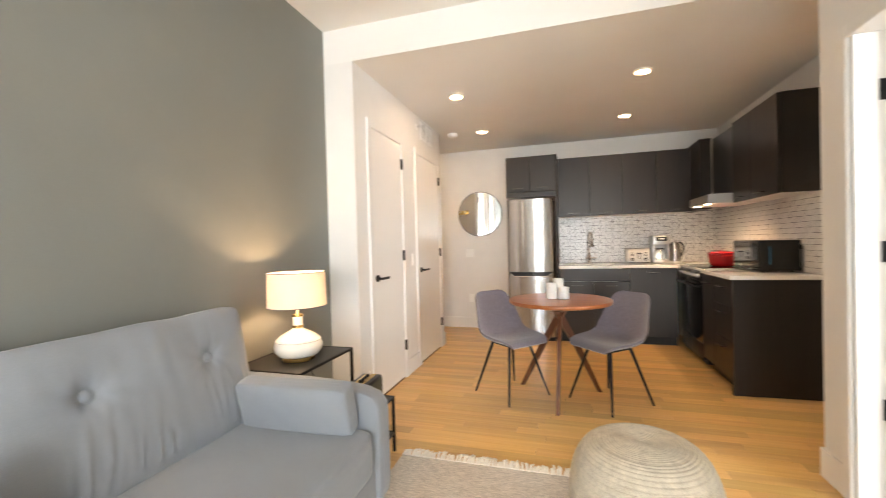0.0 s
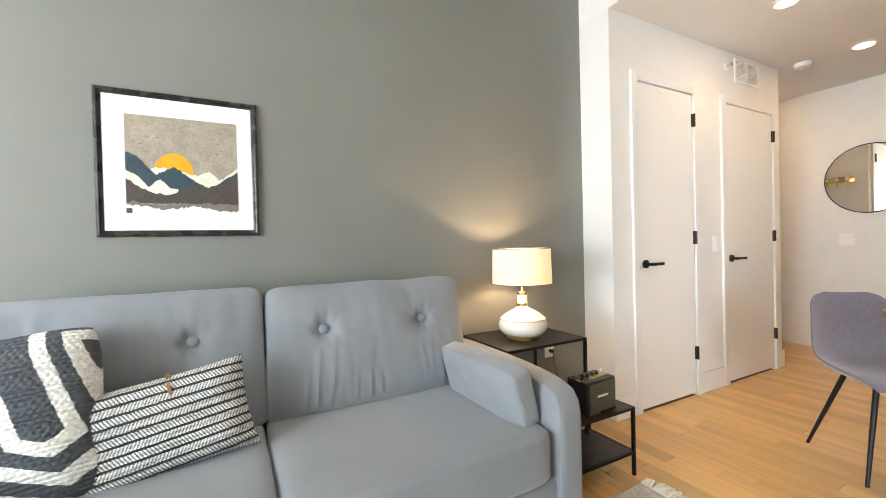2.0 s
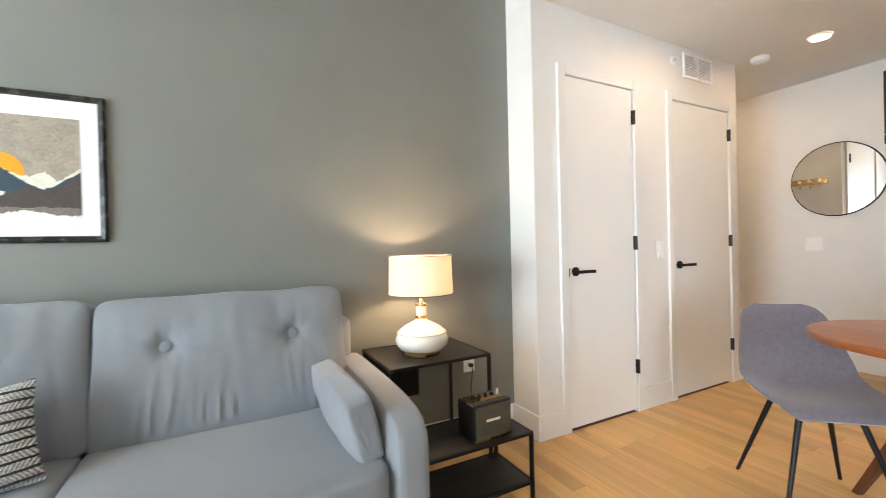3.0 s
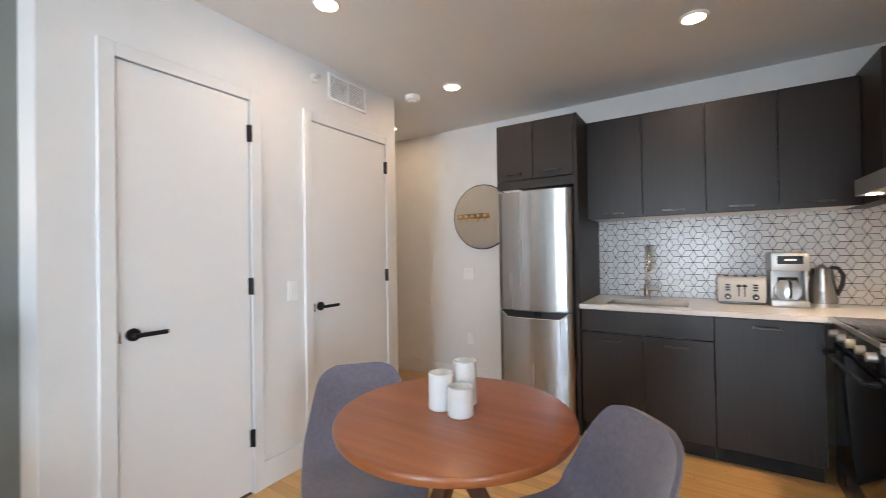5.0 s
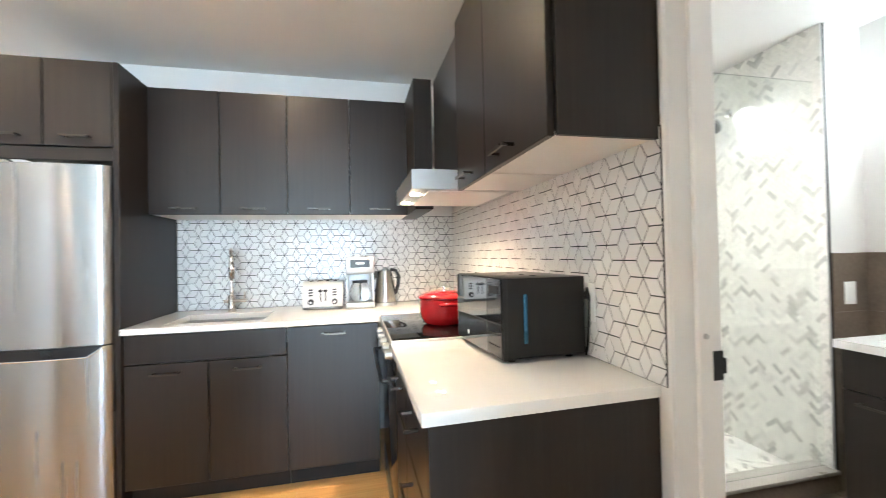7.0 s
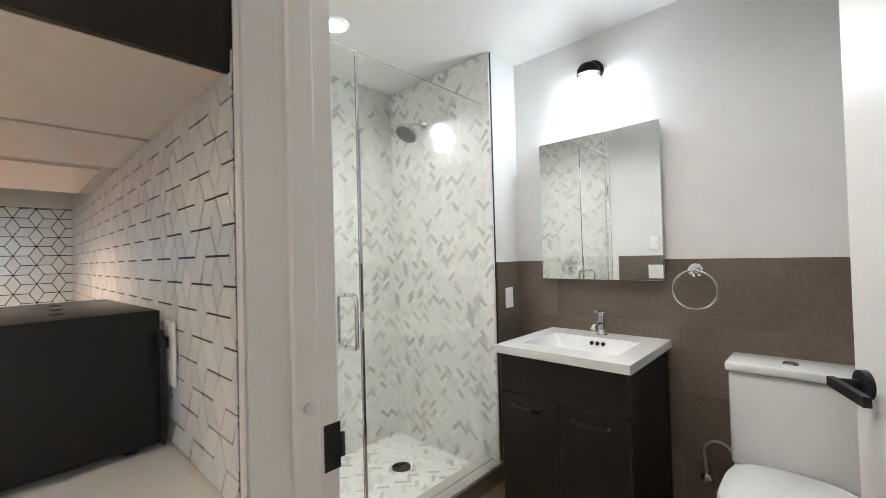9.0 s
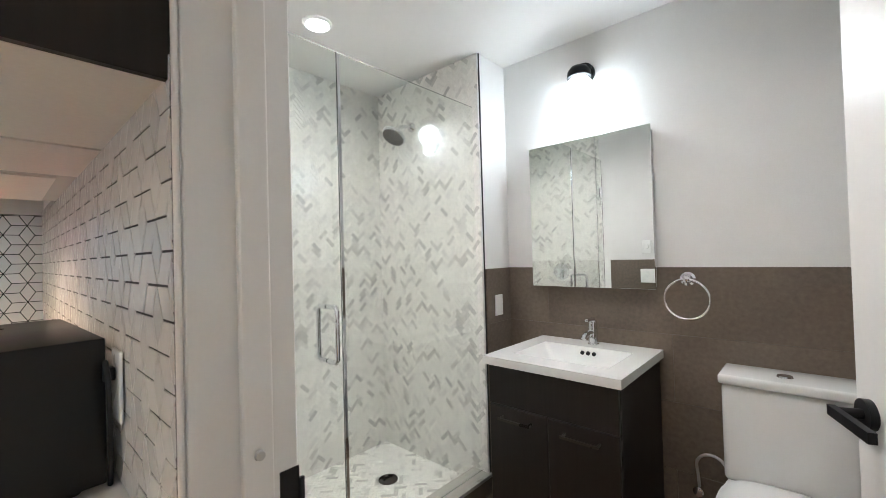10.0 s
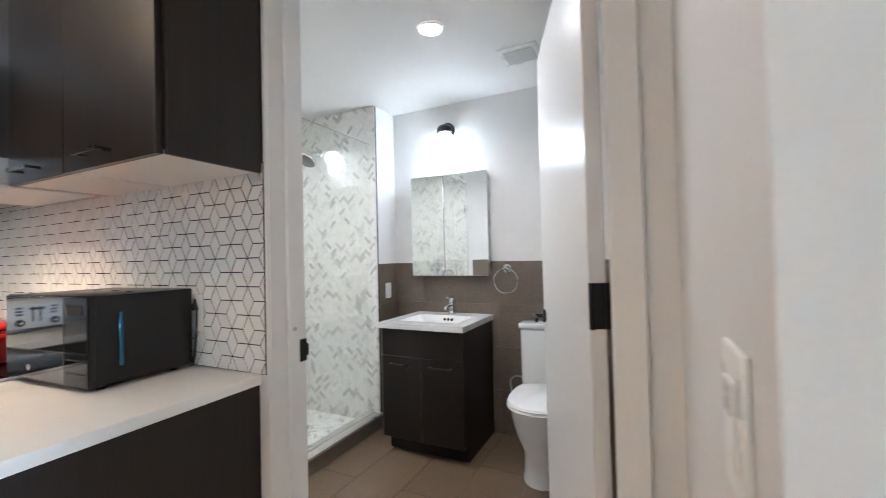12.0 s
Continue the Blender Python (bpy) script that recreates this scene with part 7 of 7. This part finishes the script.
def grid(w, h, tw, th, gap, shift=0.5, x_off=0.0, top=False):
    out = []
    rows = int(h / th) + 2
    for r in range(rows):
        y1 = h - r * th if top else (r + 1) * th
        y0 = y1 - th
        x = -tw + x_off + (shift * tw if r % 2 else 0)
        while x < w:
            poly = clip([(x, y0), (x + tw, y0), (x + tw, y1), (x, y1)], 0.0005, w - 0.0005, 0.0005, h - 0.0005)
            if len(poly) >= 3 and area_of(poly) > 1e-4:
                poly = shrink(poly, gap / 2)
                if len(poly) >= 3:
                    out.append(poly)
            x += tw
    return out


A = 0.0508
bs = solid("backsplash_1", bx(0.886, RX - 0.0005, BY - 0.006, BY - 0.0005, CT + 0.001, UZ0 + 0.03), M["grout_dark"], "white cube-pattern tile backsplash with dark grout", "backsplash")
lay(bs, "tile", cube_tiles(RX - 0.886, UZ0 + 0.03 - CT, A, 0.0032), plane((0.886, BY - 0.006, CT), (1, 0, 0), (0, 0, 1)), 0.0016, M["tile"], M["tile_j"], (1.0, 0.3), 300, 0.0004, 0.018)
bs = solid("backsplash_2", bx(RX - 0.006, RX - 0.0005, 5.1985, BY - 0.0065, CT + 0.001, 1.545), M["grout_dark"], "white cube-pattern tile side wall with dark grout", "backsplash")
lay(bs, "tile", cube_tiles(BY - 0.0065 - 5.1985, 1.545 - CT, A, 0.0032), plane((RX - 0.006, BY - 0.0065, CT), (0, -1, 0), (0, 0, 1)), 0.0016, M["tile"], M["tile_j"], (2.1, 0.3), 300, 0.0004, 0.018)

# shower mosaics
fld = solid("shower_tiling_1", bx(RX + 0.1255, SHX + 0.004, SHY + 0.0005, SHY + 0.0115, 0.0, ZB), M["grout_pale"], "pale marble herringbone mosaic on the shower back wall", "tiling")
lay(fld, "mosaic_tile", herringbone(SHX - RX - 0.126, ZB - 0.031, 0.066, 0.022, 0.0009), plane((RX + 0.126, SHY + 0.0005, 0.031), (1, 0, 0), (0, 0, 1)), 0.003, M["marble"], M["marble_j"], (1.2, 1.3), 0, 0.0002, 0.004)
fld = solid("shower_tiling_2", bx(SHX - 0.004, SHX + 0.0115, GLY + 0.002, SHY, 0.0, ZB), M["grout_pale"], "pale marble herringbone mosaic on the shower end wall", "tiling")
lay(fld, "mosaic_tile", herringbone(SHY - GLY - 0.003, ZB - 0.031, 0.066, 0.022, 0.0009), plane((SHX - 0.004, SHY - 0.0005, 0.031), (0, -1, 0), (0, 0, 1)), 0.003, M["marble"], M["marble_j"], (0.6, 1.3), 300, 0.0002, 0.004)
fld = solid("shower_tiling_3", bx(RX + 0.1255, RX + 0.132, 6.0, SHY, 0.0, ZB), M["grout_pale"], "pale marble herringbone mosaic on the near shower wall", "tiling")
lay(fld, "mosaic_tile", herringbone(SHY - 6.0, ZB - 0.031, 0.066, 0.022, 0.0009), plane((RX + 0.132, 6.0, 0.031), (0, 1, 0), (0, 0, 1)), 0.0025, M["marble"], M["marble_j"], (0.4, 1.2), 0)
fld = solid("shower_floor", bx(RX + 0.126, SHX - 0.0045, 6.046, SHY, 0.0, 0.033), M["grout_pale"], "pale marble herringbone shower floor", "floor")
lay(fld, "mosaic_tile", herringbone(SHX - RX - 0.131, SHY - 6.047, 0.066, 0.022, 0.0009), plane((RX + 0.126, 6.047, 0.033), (1, 0, 0), (0, 1, 0)), 0.003, M["marble"], M["marble_j"], (1.2, 0.3), 0)
solid("trim_shower_edge", bx(SHX + 0.004, SHX + 0.0118, GLY - 0.003, GLY + 0.0015, 0.0, ZB), M["black"], "black metal edge strip beside the shower", "trim")

# brown porcelain wainscot and floor
WZ = 1.205
ws = solid("wainscot_1", bx(EX - 0.004, EX - 0.0005, 4.175, GLY - 0.0005, 0.0, WZ), M["grout_brown"], "brown porcelain wainscot on the far bathroom wall", "wainscot")
lay(ws, "wall_tile", grid(GLY - 4.18, WZ, 1.20, 0.30, 0.0012, 0.5, 0.25, True), plane((EX - 0.004, GLY - 0.001, 0), (0, -1, 0), (0, 0, 1)), 0.006, M["porcelain_tile"], M["porcelain_tile"], (0.8, 0.8), 300)
ws = solid("wainscot_2", bx(SHX + 0.0125, EX - 0.0105, GLY - 0.004, GLY - 0.0005, 0.0, WZ), M["grout_brown"], "brown porcelain wainscot beside the shower", "wainscot")
lay(ws, "wall_tile", grid(EX - SHX - 0.024, WZ, 1.20, 0.30, 0.0012, 0.5, 0.3, True), plane((SHX + 0.0125, GLY - 0.004, 0), (1, 0, 0), (0, 0, 1)), 0.006, M["porcelain_tile"], M["porcelain_tile"], (0.1, 0.8), 300)
ws = solid("wainscot_3", bx(RX + 0.1255, RX + 0.129, 5.20, 5.93, 0.0, WZ), M["grout_brown"], "brown porcelain wainscot by the door", "wainscot")
lay(ws, "wall_tile", grid(0.728, WZ, 1.20, 0.30, 0.0012, 0.5, 0.1, True), plane((RX + 0.129, 5.201, 0), (0, 1, 0), (0, 0, 1)), 0.006, M["porcelain_tile"], M["porcelain_tile"], (0.4, 0.8), 300)
ws = solid("wainscot_4", bx(RX + 0.126, EX - 0.0105, 4.1705, 4.174, 0.0, WZ), M["grout_brown"], "brown porcelain wainscot on the side bathroom wall", "wainscot")
lay(ws, "wall_tile", grid(EX - RX - 0.138, WZ, 1.20, 0.30, 0.0012, 0.5, 0.1, True), plane((EX - 0.012, 4.174, 0), (-1, 0, 0), (0, 0, 1)), 0.006, M["porcelain_tile"], M["porcelain_tile"], (0.4, 0.8), 300)
fl = bpy.data.objects["floor_bathroom"]
lay(fl, "floor_tile", grid(EX - RX - 0.012, 5.934 - 4.175, 0.60, 0.30, 0.003, 0.33, 0.2), plane((RX, 4.175, -0.002), (1, 0, 0), (0, 1, 0)), 0.004, M["porcelain_floor"], M["porcelain_floor"], (1, 1), 300)

# oak strips, laid across the walk
rnd = random.Random(21)
PW = 0.083
polys = []
y = -3.15
while y < BY:
    y1 = min(y + PW, BY)
    c = (y + y1) / 2
    x0, x1 = (GX, NX) if c < NY else ((GX, RX) if c < SY else ((CX, RX) if c < 6.32 else (-1.44, RX)))
    x = x0 - rnd.uniform(0.0, 0.9)
    while x < x1:
        ln = rnd.choice((0.35, 0.5, 0.65, 0.8, 0.95, 1.1, 1.3))
        a, b = max(x, x0), min(x + ln, x1)
        if b - a > 0.01:
            g = 0.0006
            polys.append([(a + g, y + g), (b - g, y + g), (b - g, y1 - g), (a + g, y1 - g)])
        x += ln
    y = y1
lay(bpy.data.objects["floor"], "plank", polys, plane((0, 0, -0.004), (1, 0, 0), (0, 1, 0)), 0.004, M["planks"], M["planks_j"], (0.8, 4.4), 300, 0.0005)
